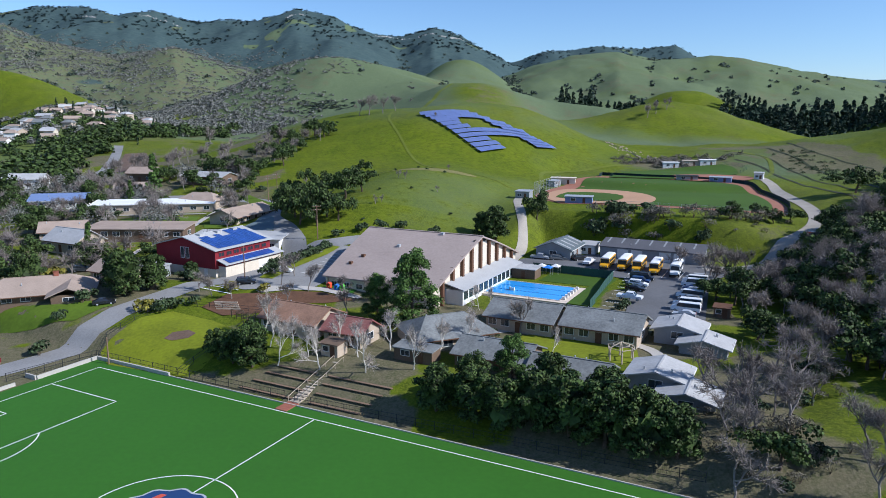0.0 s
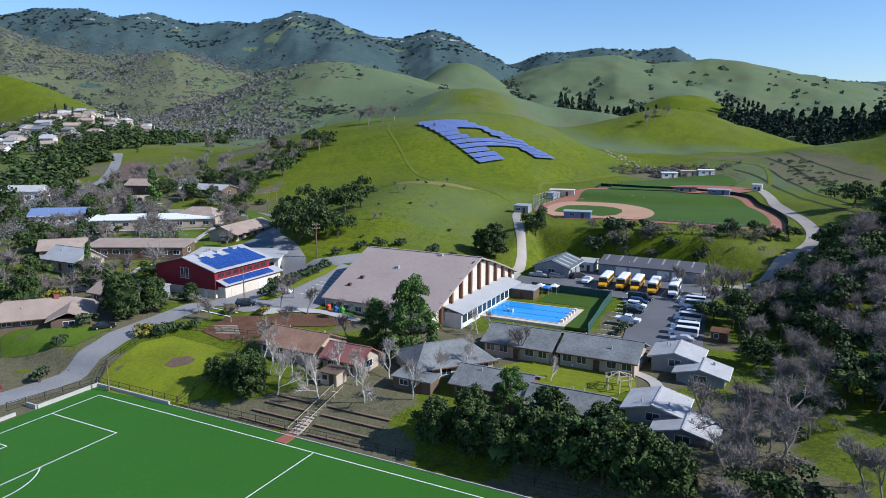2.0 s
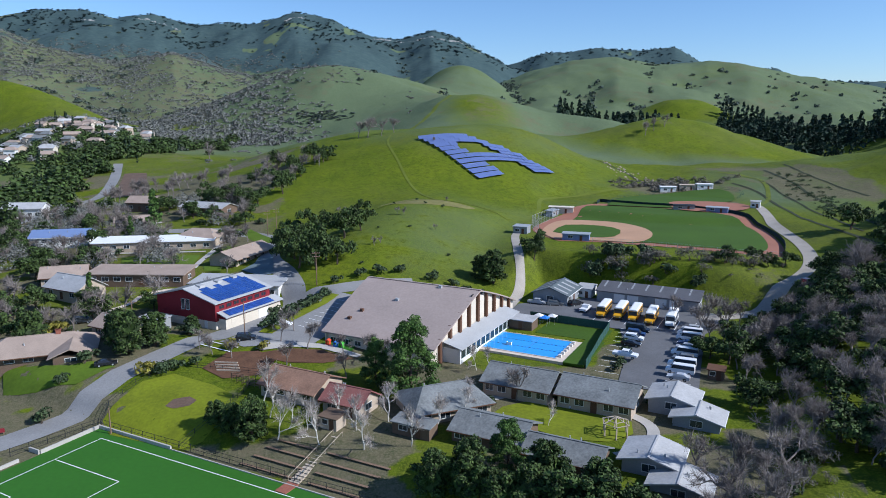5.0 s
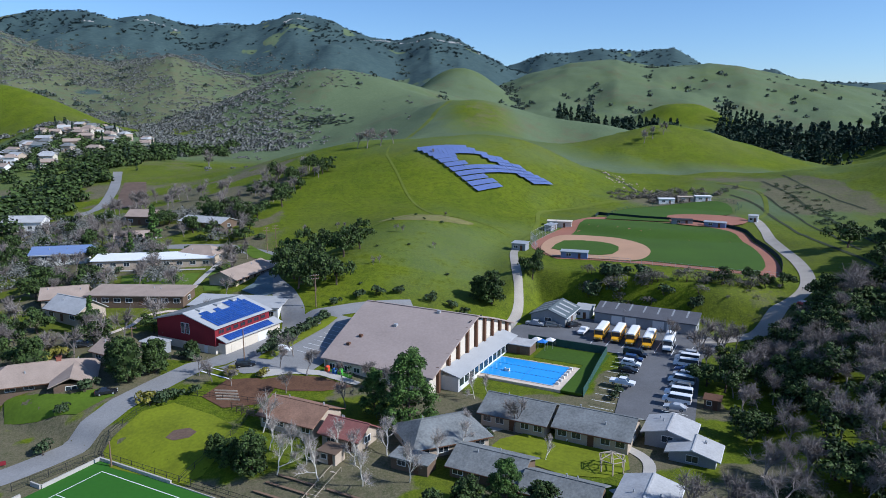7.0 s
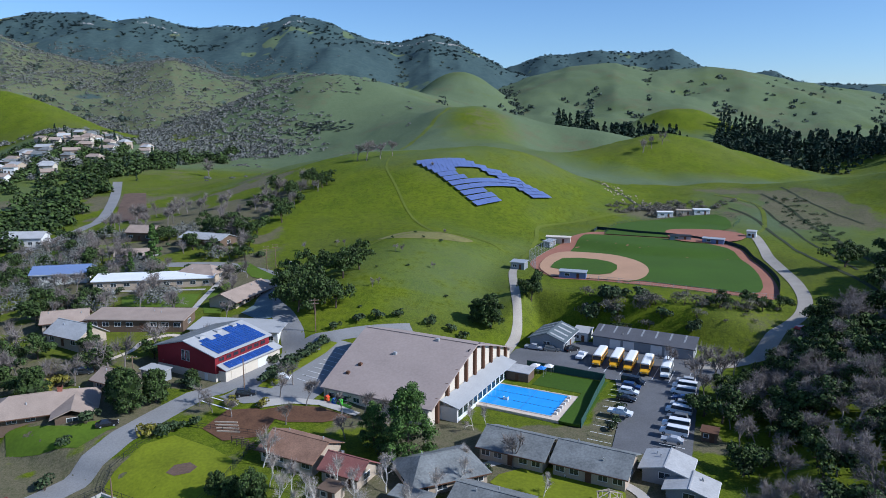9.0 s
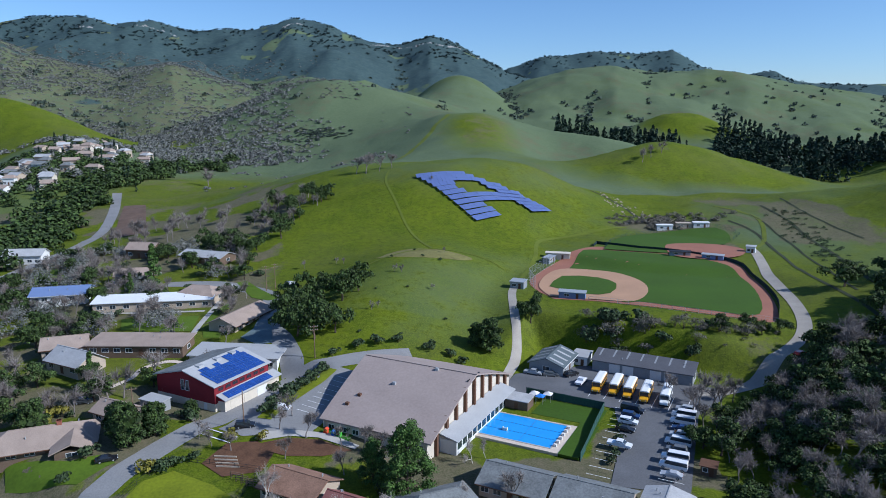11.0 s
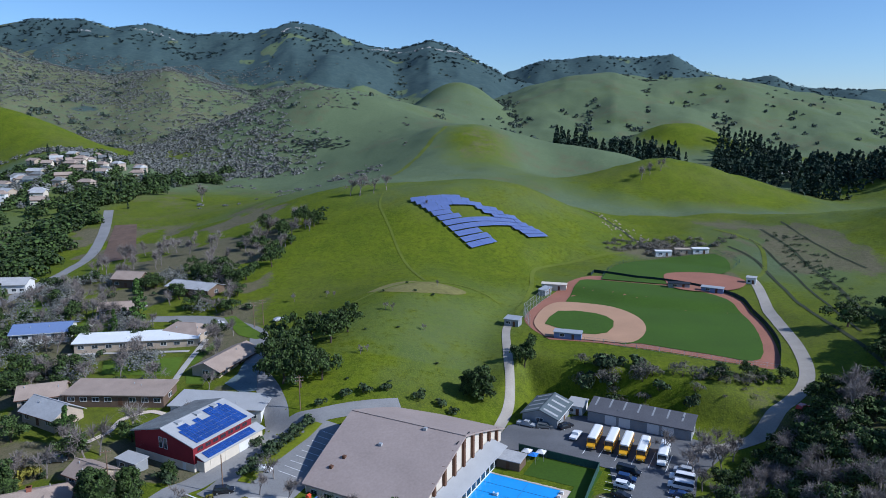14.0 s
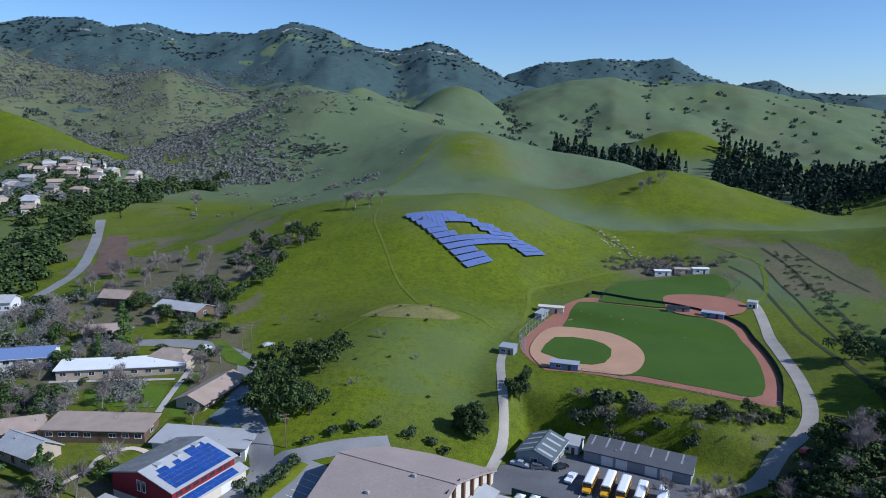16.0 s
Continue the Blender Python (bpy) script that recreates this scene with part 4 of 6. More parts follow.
    an.box(L - 0.4, L + 4.0, 6, 2 * H - 8, -1.0, 2.5)
    a_ob = an.make("lean_to", M["white_wall"], th)
    Shape().slab([(L - 0.2, 5.6, 3.9), (L + 4.6, 5.6, 2.7), (L + 4.6, 2 * H - 7.6, 2.7), (L - 0.2, 2 * H - 7.6, 3.9)], 0.2).make("lean_to_roof", M["white_roof"], th)
    for i in range(12):
        window(th, L + 4.0, 7.6 + i * 2.75, 1.25, 1.9, 1.7, "x+", M["green_screen"])


gym()

# ---- red theatre barn ----
def theatre():
    z0 = 5.6
    th = empty("theatre", pose(-57.2, 171.2, z0, 0, 0, GRID), "dark red theatre barn with a white roof and solar panels", "school building")
    W, D, E, R = 20.9, 20.4, 6.9, 9.6           # runs back along y, near corner at the origin
    Shape().box(-W, 0, 0, D, -1.5, 1.9).make("base_wall", M["cream"], th)
    s = Shape().box(-W + 0.02, -0.02, 0.02, D - 0.02, 1.9, E)
    for y in (0.02, D - 0.02):
        s.add([(-W, y, E), (0, y, E), (-W / 2, y, R - 0.1)], [(0, 1, 2) if y < 1 else (0, 2, 1)])
    s.make("wall", M["barn_red"], th)
    r = Shape()
    o = 0.7
    r.slab([(-W / 2, -o, R), (0 + o, -o, E - 0.1), (o, D + o, E - 0.1), (-W / 2, D + o, R)], 0.22)
    r.slab([(-W - o, -o, E - 0.1), (-W / 2, -o, R), (-W / 2, D + o, R), (-W - o, D + o, E - 0.1)], 0.22)
    ro = r.make("roof", M["white_roof"], th)
    # grey sheet on the slope away from the sun, its shade put into colour
    Shape().slab([(-W - o - 0.02, -o - 0.02, E - 0.04), (-W / 2 - 0.22, -o - 0.02, R + 0.02), (-W / 2 - 0.22, D + o, R + 0.02), (-W - o - 0.02, D + o, E - 0.04)], 0.05).make("roofing_felt", M["grey_shingle"], ro)
    for y in (3.4, 9.6, 15.4):
        Shape().box(-W / 2 + 0.3, -W / 2 + 2.0, y, y + 1.6, R - 0.6, R + 0.12).make("roof_unit", M["white_roof"], ro)
    Shape().box(-W / 2 - 0.2, -W / 2 + 0.2, -o, D + o, R - 0.08, R + 0.07).make("ridge_cap", M["white_roof"], ro)
    # lower range on the street side
    Shape().box(0, 2.4, 1.0, D + 1.4, -1.5, 2.6).make("range_wall", M["cream"], th)
    Shape().box(0.02, 2.38, 1.02, D + 1.38, 2.6, 3.2).make("range_band", M["barn_red"], th)
    Shape().slab([(-0.05, 0.4, 4.35), (3.2, 0.4, 3.25), (3.2, D + 1.9, 3.25), (-0.05, D + 1.9, 4.35)], 0.2).make("range_roof", M["white_roof"], th)
    for i in range(4):
        Shape().box(2.36, 2.46, 3.0 + i * 5.0, 6.8 + i * 5.0, -0.4, 2.3).make("roll_door", M["cream"] if i != 2 else M["white_wall"], th)
    for i in range(7):
        window(th, 0, 2.2 + i * 2.6, 5.4, 1.7, 0.9, "x+", M["barn_red"])
    for i in range(2):
        window(th, -W / 2 - 0.85 + i * 1.7, 0.02, 5.4, 1.1, 2.7, "y-")
    door(th, -3.4, 0, -0.6, 1.1, 2.3, "y-", M["white_wall"])
    # roof panels
    slope = (E - 0.1 - R) / (W / 2 + 0.7)
    pan = Shape().slab([(0.05, 0.05, 0.1), (1.53, 0.05, 0.1 + 1.53 * slope), (1.53, 0.95, 0.1 + 1.53 * slope), (0.05, 0.95, 0.1)], 0.05).make("p", M["solar"])
    for j in range(18):
        for i in range(6):
            if (i == 0 and (j < 11 or j > 16)) or (i == 1 and (j in (4, 5, 8, 9, 10) or j < 1)):
                continue
            x = -W / 2 + 0.9 + i * 1.6
            ob = new("solar_panel", pan.data)
            ob.parent = ro
            ob.location = (x, 1.3 + j * 1.0, R + (x + W / 2) * slope + 0.05)
    pan2 = Shape().slab([(0.02, 0.03, 0.08), (1.15, 0.03, 0.08 - 1.15 * 0.34), (1.15, 0.97, 0.08 - 1.15 * 0.34), (0.02, 0.97, 0.08)], 0.05).make("p", M["solar"])
    for j in range(17):
        for i in range(2):
            ob = new("solar_panel", pan2.data)
            ob.parent = th
            ob.location = (0.5 + i * 1.2, 2.0 + j * 1.0, 4.35 - (0.5 + i * 1.2) * 0.34 + 0.05)
    bpy.data.objects.remove(pan)
    bpy.data.objects.remove(pan2)


theatre()
hut("porch_room", "grey flat-roofed porch beside the red theatre", -73.5, 173.5, GRID, 7, 3.6, 2.7, M["white_roof"], M["grey_wall"], "annexe")
house("workshop", "white flat-roofed workshop behind the red theatre", -60, 203, GRID + 20, 27, 9, 3.6, 0.8, M["white_roof"], M["white_wall"], z=7.2, windows=6, mono=True, category="school building")

# ---- bus yard ----
def bus_garage():
    th = house("bus_garage", "long grey bus garage with a dark low roof", 61.3, 199.8, GRID - 0.6, 29, 7.4, 3.3, 1.4, M["barn_roof"], M["grey_wall"], over=0.4, z=4.5, mono=True, windows=0, category="garage")
    for i in range(7):
        s = Shape().box(-13.4 + i * 4.0, -10.2 + i * 4.0, -3.78, -3.66, 0, 2.8)
        s.make("roll_door", M["white_wall"] if i % 3 else M["grey_wall"], th)
        Shape().slab([(-13.4 + i * 4.1, -3.9, 3.36), (-12.9 + i * 4.1, -3.9, 3.36), (-12.9 + i * 4.1, 3.9, 4.86), (-13.4 + i * 4.1, 3.9, 4.86)], 0.05).make("roof_seam", M["grey_wall"], th)


bus_garage()
house("maintenance_shop", "grey metal workshop with pale skylight strips", 35.3, 206, GRID + 90, 13.5, 10.5, 3.0, 2.0, M["metal_roof"], M["grey_wall"], over=0.6, z=4.6, skylights=4, windows=3, category="workshop", vents=0)
hut("lean_to_shed", "white lean-to shed beside the workshop", 45, 210.5, GRID, 5, 6, 2.8, M["white_roof"], M["white_wall"])
hut("pool_hut", "low grey pool equipment hut with a pale roof", 19.8, 177.6, GRID, 10.5, 4.5, 2.5, M["pale_shingle"], M["brown_wall"], "pool hut")
hut("tool_shed", "small brown garden shed beside the car park", 59, 142, GRID, 3.2, 2.6, 2.2, M["brown_trim"], M["brown_wall"])

# ---- courtyard classrooms and cottages ----
CL = "classroom building"
house("classroom", "grey shingled classroom with pale walls", 17.0, 135.2, GRID, 13.5, 10.5, 2.9, 2.3, M["grey_shingle"], M["tan_wall"], z=3.7, windows=5, category=CL, group="courtyard classrooms")
house("classroom", "grey shingled classroom with pale walls", 31.2, 128.4, GRID, 14, 10.5, 2.9, 2.3, M["grey_shingle"], M["tan_wall"], z=3.7, windows=5, category=CL, group="courtyard classrooms")
house("classroom", "grey shingled hall with a hipped roof and tan walls", 0.4, 126.4, GRID + 50, 15, 11.5, 2.8, 2.6, M["grey_shingle"], M["tan_wall"], z=3.3, windows=4, hip=4.2, category=CL, group="courtyard classrooms")
house("classroom", "low grey shingled classroom below the lawn", 9.6, 114.2, GRID, 12.5, 9.0, 2.6, 1.9, M["grey_shingle"], M["brown_wall"], z=3.2, windows=4, category=CL, group="courtyard classrooms")
house("classroom", "low grey shingled classroom behind the oaks", 20.6, 105.6, GRID, 12, 7.5, 2.4, 1.8, M["grey_shingle"], M["brown_wall"], z=3.2, windows=4, category=CL, group="courtyard classrooms")
for (ax, ay, az, lab) in ((45.6, 124.5, 3.7, "pale shingled classroom with a stepped roof"), (34.8, 101.8, 3.2, "pale shingled classroom below the bank")):
    house("classroom", lab, ax - 0.9, ay + 1.6, GRID + 90, 7.2, 8.2, 2.7, 1.15, M["pale_shingle"], M["grey_wall"], z=az + 0.2, windows=3, category=CL, group="stepped classrooms", over=0.8)
    house("classroom", lab, ax + 1.4, ay - 5.0, GRID + 90, 6.0, 8.0, 2.4, 1.1, M["pale_shingle"], M["grey_wall"], z=az - 0.5, windows=3, category=CL, group="stepped classrooms", over=0.8)
house("cottage", "rust-brown roofed cottage with tan walls", -28.0, 133.8, GRID, 13, 9.5, 2.8, 2.2, M["rust_roof"], M["tan_wall"], z=3.8, windows=4, vents=4, category="cottage")
house("cottage", "small red-roofed cottage with tan gable", -17.2, 126.0, GRID, 8.2, 6.4, 2.8, 2.0, M["red_roof"], M["tan_wall"], z=3.5, windows=2, category="cottage")
hut("garden_shed", "small brown shed under the bare trees", -19.5, 119.2, GRID, 3.6, 3.0, 2.3, M["brown_wall"], M["tan_wall"])
hut("garden_shed", "low grey shed under the bare trees", -4.5, 116.0, GRID, 7.5, 3.2, 2.2, M["grey_shingle"], M["brown_wall"])
lodge = house("lodge", "long tan hip-roofed lodge with dark eaves", -92, 154, 22, 22, 11.5, 2.7, 2.6, M["tan_shingle"], M["brown_wall"], z=4.4, windows=6, chimney=True, over=1.2, hip=5.5, category="lodge")
Shape().box(3.5, 10.5, -10.0, -5.5, -2.0, 2.6).make("wing_wall", M["brown_wall"], lodge)
Shape().slab([(2.5, -11.0, 2.5), (7.0, -11.0, 4.3), (7.0, -1.0, 4.6), (2.5, -6.0, 2.6)], 0.2).slab([(7.0, -11.0, 4.3), (11.5, -11.0, 2.5), (11.5, -6.0, 2.6), (7.0, -1.0, 4.6)], 0.2).make("wing_roof", M["tan_shingle"], lodge)
window(lodge, 7.0, -10.0, 1.4, 2.2, 1.2, "y-")
house("village_house", "blue-roofed house with white walls", -143, 260, 14, 19, 12, 3.2, 2.0, M["blue_roof"], M["white_wall"], windows=6, z=hz(-143, 260) + 0.8)
house("classroom", "long white-roofed classroom block", -104, 250.5, 9, 41, 8.0, 3.3, 0.9, M["bright_roof"], M["tan_wall"], windows=9, mono=True, category=CL)
house("classroom", "long flat tan-roofed classroom block", -91, 207.5, -2, 29, 9.5, 3.2, 0.8, M["tan_shingle"], M["brown_wall"], windows=8, mono=True, category=CL)
house("village_house", "tan hip-roofed house in the village", -90, 259, -10, 15, 12, 3.0, 2.6, M["tan_shingle"], M["tan_wall"], hip=4.5, windows=4)
house("village_house", "long tan-roofed house beside the road", -67, 231, 72, 22, 10, 2.8, 2.2, M["tan_shingle"], M["tan_wall"], windows=5, over=1.0, z=hz(-67, 231) - 0.7)
house("village_house", "grey low-roofed house among trees", -103, 307, -22, 22, 11, 3.2, 1.8, M["pale_shingle"], M["brown_wall"], windows=5)
house("village_house", "grey-roofed house among bare trees", -106, 197, GRID, 14, 9, 3.2, 3.0, M["pale_shingle"], M["tan_wall"], windows=3)
house("village_house", "tan-roofed house behind dark oaks", -114, 207, 20, 12, 9, 3.2, 2.4, M["tan_shingle"], M["tan_wall"], windows=3)
house("village_house", "small tan-roofed house by the road", -80, 166, GRID, 9, 7, 2.8, 2.0, M["tan_shingle"], M["tan_wall"], windows=2)
house("village_house", "white house up the side valley", -194, 324, 5, 17, 9, 4.5, 2.2, M["pale_shingle"], M["white_wall"], windows=5)
house("village_house", "tan house among bare trees", -126, 282, 15, 12, 8, 3.2, 2.2, M["tan_shingle"], M["tan_wall"], windows=3)
house("village_house", "brown house up the slope", -138, 323, -10, 13, 9, 4.0, 2.6, M["tan_shingle"], M["brown_wall"], windows=3)

# ---- pool ----
def pool():
    px, py = 12.2, 174.8
    th = empty("swimming_pool", pose(px, py, 4.35, 0, 0, GRID), "rectangular blue swimming pool with lane lines and tan deck", "swimming pool")
    L, W = 22.6, 13.2
    Shape().box(-3.2, L + 2.4, -W - 1.8, 3.0, -0.7, 0.0).make("deck", M["deck"], th)
    Shape().box(0, L, -W, 0, -0.1, 0.03).make("water", M["water"], th)
    co = Shape()
    for b in ((-0.35, L + 0.35, -W - 0.35, -W), (-0.35, L + 0.35, 0, 0.35), (-0.35, 0, -W, 0), (L, L + 0.35, -W, 0)):
        co.box(*b, -0.1, 0.09)
    co.make("coping", M["concrete"], th)
    for i in range(1, 3):
        y = -W * i / 3.0
        lr = Shape()
        for k in range(22):
            lr.box(0.3 + k * 1.02, 0.3 + k * 1.02 + 0.62, y - 0.07, y + 0.07, 0.03, 0.10)
        lr.make("lane_rope", M["lane"], th)
    Shape().box(14.5, 14.62, -W + 0.4, -0.4, 0.032, 0.04).make("depth_line", M["lane"], th)
    for i in range(6):
        y = -1.3 - i * (W - 2.6) / 5
        Shape().box(L + 0.4, L + 1.1, y - 0.3, y + 0.3, 0.0, 0.65).make("starting_block", M["white_wall"], th)
    Shape().box(9.0, 10.2, -9.4, -9.25, 0.03, 0.75).box(9.0, 9.1, -9.4, -8.6, 0.03, 0.75).box(10.1, 10.2, -9.4, -8.6, 0.03, 0.75).make("float_goal", M["white_wall"], th)


pool()
lawn = Shape().box(12, 29.2, 3.05, 13.6, -0.5, 0.06).box(25.05, 29.9, -15.2, 3.04, -0.5, 0.06).make("pool_lawn", M["turf_dark"])
lawn.matrix_basis = pose(12.2, 174.8, 4.42, 0, 0, GRID)
tagged(lawn, "flat green artificial lawn beside the pool", "lawn", kind="structure")
fence("pool_fence", "pool fence with a dark green screen", [(24.5, 184.5), (43.6, 174), (32.2, 147.6)], 2.2, M["green_screen"], gap=2.6, screen=M["green_screen"])
for i, (sx, sy, c) in enumerate(((27.5, 178.5, "kit_blue"), (29.8, 180, "white_wall"), (26.2, 180.6, "white_wall"))):
    th = empty("canopy_tent", pose(sx, sy, 4.5, 0, 0, GRID), ("blue" if c == "kit_blue" else "white") + " pop-up shade canopy by the pool", "canopy")
    for a, b in ((-1, -1), (1, -1), (1, 1), (-1, 1)):
        Shape().tube((a * 1.0, b * 1.0, 0), (a * 1.0, b * 1.0, 2.0), 0.04).make("leg", M["grey_metal"], th)
    Shape().add([(-1.2, -1.2, 2.0), (1.2, -1.2, 2.0), (1.2, 1.2, 2.0), (-1.2, 1.2, 2.0), (0, 0, 2.7)], [(0, 1, 4), (1, 2, 4), (2, 3, 4), (3, 0, 4), (3, 2, 1, 0)]).make("canopy", M[c], th)

# ---- amphitheatre and stairs ----
for i in range(4):
    u0, v0 = 33.0 - 1.0 * i, 11.0 - 2.2 * i
    for s0, s1 in ((u0, 41.0 + 0.3 * i), (43.6 + 0.3 * i, 56 - 0.6 * i)):
        x, y = uv((s0 + s1) / 2, v0)
        th = empty("terrace_bench", base_pose(x, y, GRID), "long weathered timber bench terrace on the bank", "bench", "amphitheatre benches")
        w = (s1 - s0) / 2
        Shape().box(-w, w, -0.25, 0.25, 0.18, 0.28).make("seat", M["wood"], th)
        Shape().box(-w, w, 0.14, 0.26, -0.6, 0.18).make("riser", M["wood"], th)


def stairs():
    a, b = Vector((*uv(42.2, 3.4), 0.1)), Vector((*uv(42.6, 15.8), 3.1))
    th = empty("stairs", pose(a.x, a.y, a.z, 0, 0, GRID), "timber and gravel garden stairs with railings", "stairs")
    n = 15
    L, H = (b - a).xy.length, b.z - a.z
    for k in range(n):
        y0, z1 = L * k / n, H * (k + 1) / n
        Shape().box(-0.9, 0.9, y0, y0 + L / n + 0.04, z1 - 0.45, z1).make("step", M["pale_wood"], th)
    for sx in (-1.0, 1.0):
        r = Shape().tube((sx, 0, 0.95), (sx, L, H + 0.95), 0.05)
        for k in range(0, n + 1, 3):
            r.tube((sx, L * k / n, H * k / n - 0.4), (sx, L * k / n, H * k / n + 0.95), 0.045, n=5)
        r.make("railing", M["pale_wood"], th)
    Shape().box(-1.1, 1.1, -3.2, 0, -0.4, 0.1).make("brick_landing", M["brick"], th)


stairs()
th = empty("gazebo", base_pose(30.8, 115.0, 20), "grey timber pergola in the courtyard", "pergola")
for k in range(6):
    a = k * math.pi / 3
    Shape().box(2.2 * math.cos(a) - 0.1, 2.2 * math.cos(a) + 0.1, 2.2 * math.sin(a) - 0.1, 2.2 * math.sin(a) + 0.1, -0.3, 2.4).make("post", M["pale_wood"], th)
    Shape().tube((2.6 * math.cos(a), 2.6 * math.sin(a), 2.35), (0, 0, 3.3), 0.09, n=4).make("rafter", M["pale_wood"], th)
    b = a + math.pi / 3
    for rr in (2.5, 1.5):
        Shape().tube((rr * math.cos(a), rr * math.sin(a), 2.42 + (2.5 - rr) * 0.36), (rr * math.cos(b), rr * math.sin(b), 2.42 + (2.5 - rr) * 0.36), 0.07, n=4).make("purlin", M["pale_wood"], th)
# timber garden frames and plank edging
for i in range(4):
    x, y = -50.5 + 0.55 * i, 147.5 - 1.3 * i
    th = empty("planter_edge", base_pose(x + 3, y, -4), "low timber edging in the garden bed", "garden edging")
    Shape().box(-2.6, 2.6, -0.12, 0.12, -0.2, 0.4).make("plank", M["pale_wood"], th)
for i in range(4):
    th = empty("garden_trellis", base_pose(-42.5 + i * 1.35, 139.0 - i * 1.0, GRID + 8), "dark timber garden trellis frame", "trellis")
    for sx in (-1.5, 1.5):
        Shape().box(sx - 0.07, sx + 0.07, -0.07, 0.07, -0.3, 1.7).make("post", M["wood"], th)
    for zz in (0.5, 1.1, 1.65):
        Shape().box(-1.6, 1.6, -0.05, 0.05, zz, zz + 0.1).make("rail", M["wood"], th)


def pole(x, y, h, arm, label):
    th = empty("utility_pole", base_pose(x, y, 20), label, "utility pole")
    Shape().tube((0, 0, -0.5), (0, 0, h), 0.16, 0.11, n=8).make("mast", M["wood"], th)
    for k in range(arm):
        Shape().box(-1.2, 1.2, -0.06, 0.06, h - 0.6 - k, h - 0.46 - k).make("crossarm", M["wood"], th)
        for sx in (-1.0, -0.4, 0.4, 1.0):
            Shape().tube((sx, 0, h - 0.46 - k), (sx, 0, h - 0.26 - k), 0.05).make("insulator", M["grey_metal"], th)
    return th


pole(-36, 197, 10, 2, "wooden utility pole with two crossarms at the junction")
pole(-67, 266, 10, 2, "wooden utility pole beside the turning loop")
pole(-64, 268, 10, 2, "wooden utility pole beside the turning loop")
pole(-62, 121.6 + 1.4, 5.2, 0, "black light pole at the pitch corner")
pole(-47, 161, 9, 0, "tall slim pole in the forecourt")
pole(-75, 164, 9, 1, "wooden utility pole beside the lodge road")
th = empty("signboard", base_pose(-83.5, 122.5, 30), "dark red board sign with a pale panel on the lawn", "sign")
Shape().box(-1.6, 1.6, -0.08, 0.08, 0.3, 1.1).make("board", M["barn_red"], th)
Shape().box(-0.5, 0.6, -0.11, -0.08, 0.45, 0.95).make("panel", M["white_wall"], th)
for sx in (-1.4, 1.4):
    Shape().box(sx - 0.08, sx + 0.08, -0.06, 0.06, -0.3, 0.4).make("post", M["wood"], th)
for sx, sy, c in ((-26.5, 157.6, "kit_red"), (-24.6, 156.6, "kit_blue"), (-23.2, 156.2, "kit_green")):
    th = empty("play_frame", base_pose(sx, sy, GRID), "small bright plastic play frame on the lawn", "play equipment")
    Shape().box(-0.5, 0.5, -0.4, 0.4, 0.0, 0.25).box(-0.5, -0.4, -0.4, 0.4, 0.25, 1.2).box(0.4, 0.5, -0.4, 0.4, 0.25, 1.2).make("frame", M[c], th)
    Shape().add([(-0.6, -0.5, 1.2), (0.6, -0.5, 1.2), (0.6, 0.5, 1.2), (-0.6, 0.5, 1.2), (0, -0.5, 1.6), (0, 0.5, 1.6)], [(0, 1, 4), (2, 3, 5), (1, 2, 5, 4), (3, 0, 4, 5), (3, 2, 1, 0)]).make("canopy", M[c], th)

# ---- vehicles ----
def wheels(th, xs, half, r, w=0.22):
    tyre = rim = None
    for x in xs:
        for sy in (-1, 1):
            if tyre is None:
                t = Shape().tube((0, -w / 2, 0), (0, w / 2, 0), r, n=12).make("tyre", M["tyre"])
                g = Shape().tube((0, -w / 2 - 0.01, 0), (0, w / 2 + 0.01, 0), r * 0.55, n=8).make("rim", M["grey_metal"])
                tyre, rim = t.data, g.data
                bpy.data.objects.remove(t)
                bpy.data.objects.remove(g)
            wh = new("wheel", tyre)
            wh.parent, wh.location = th, (x, sy * (half - w / 2), r)
            rm = new("rim", rim)
            rm.parent = wh


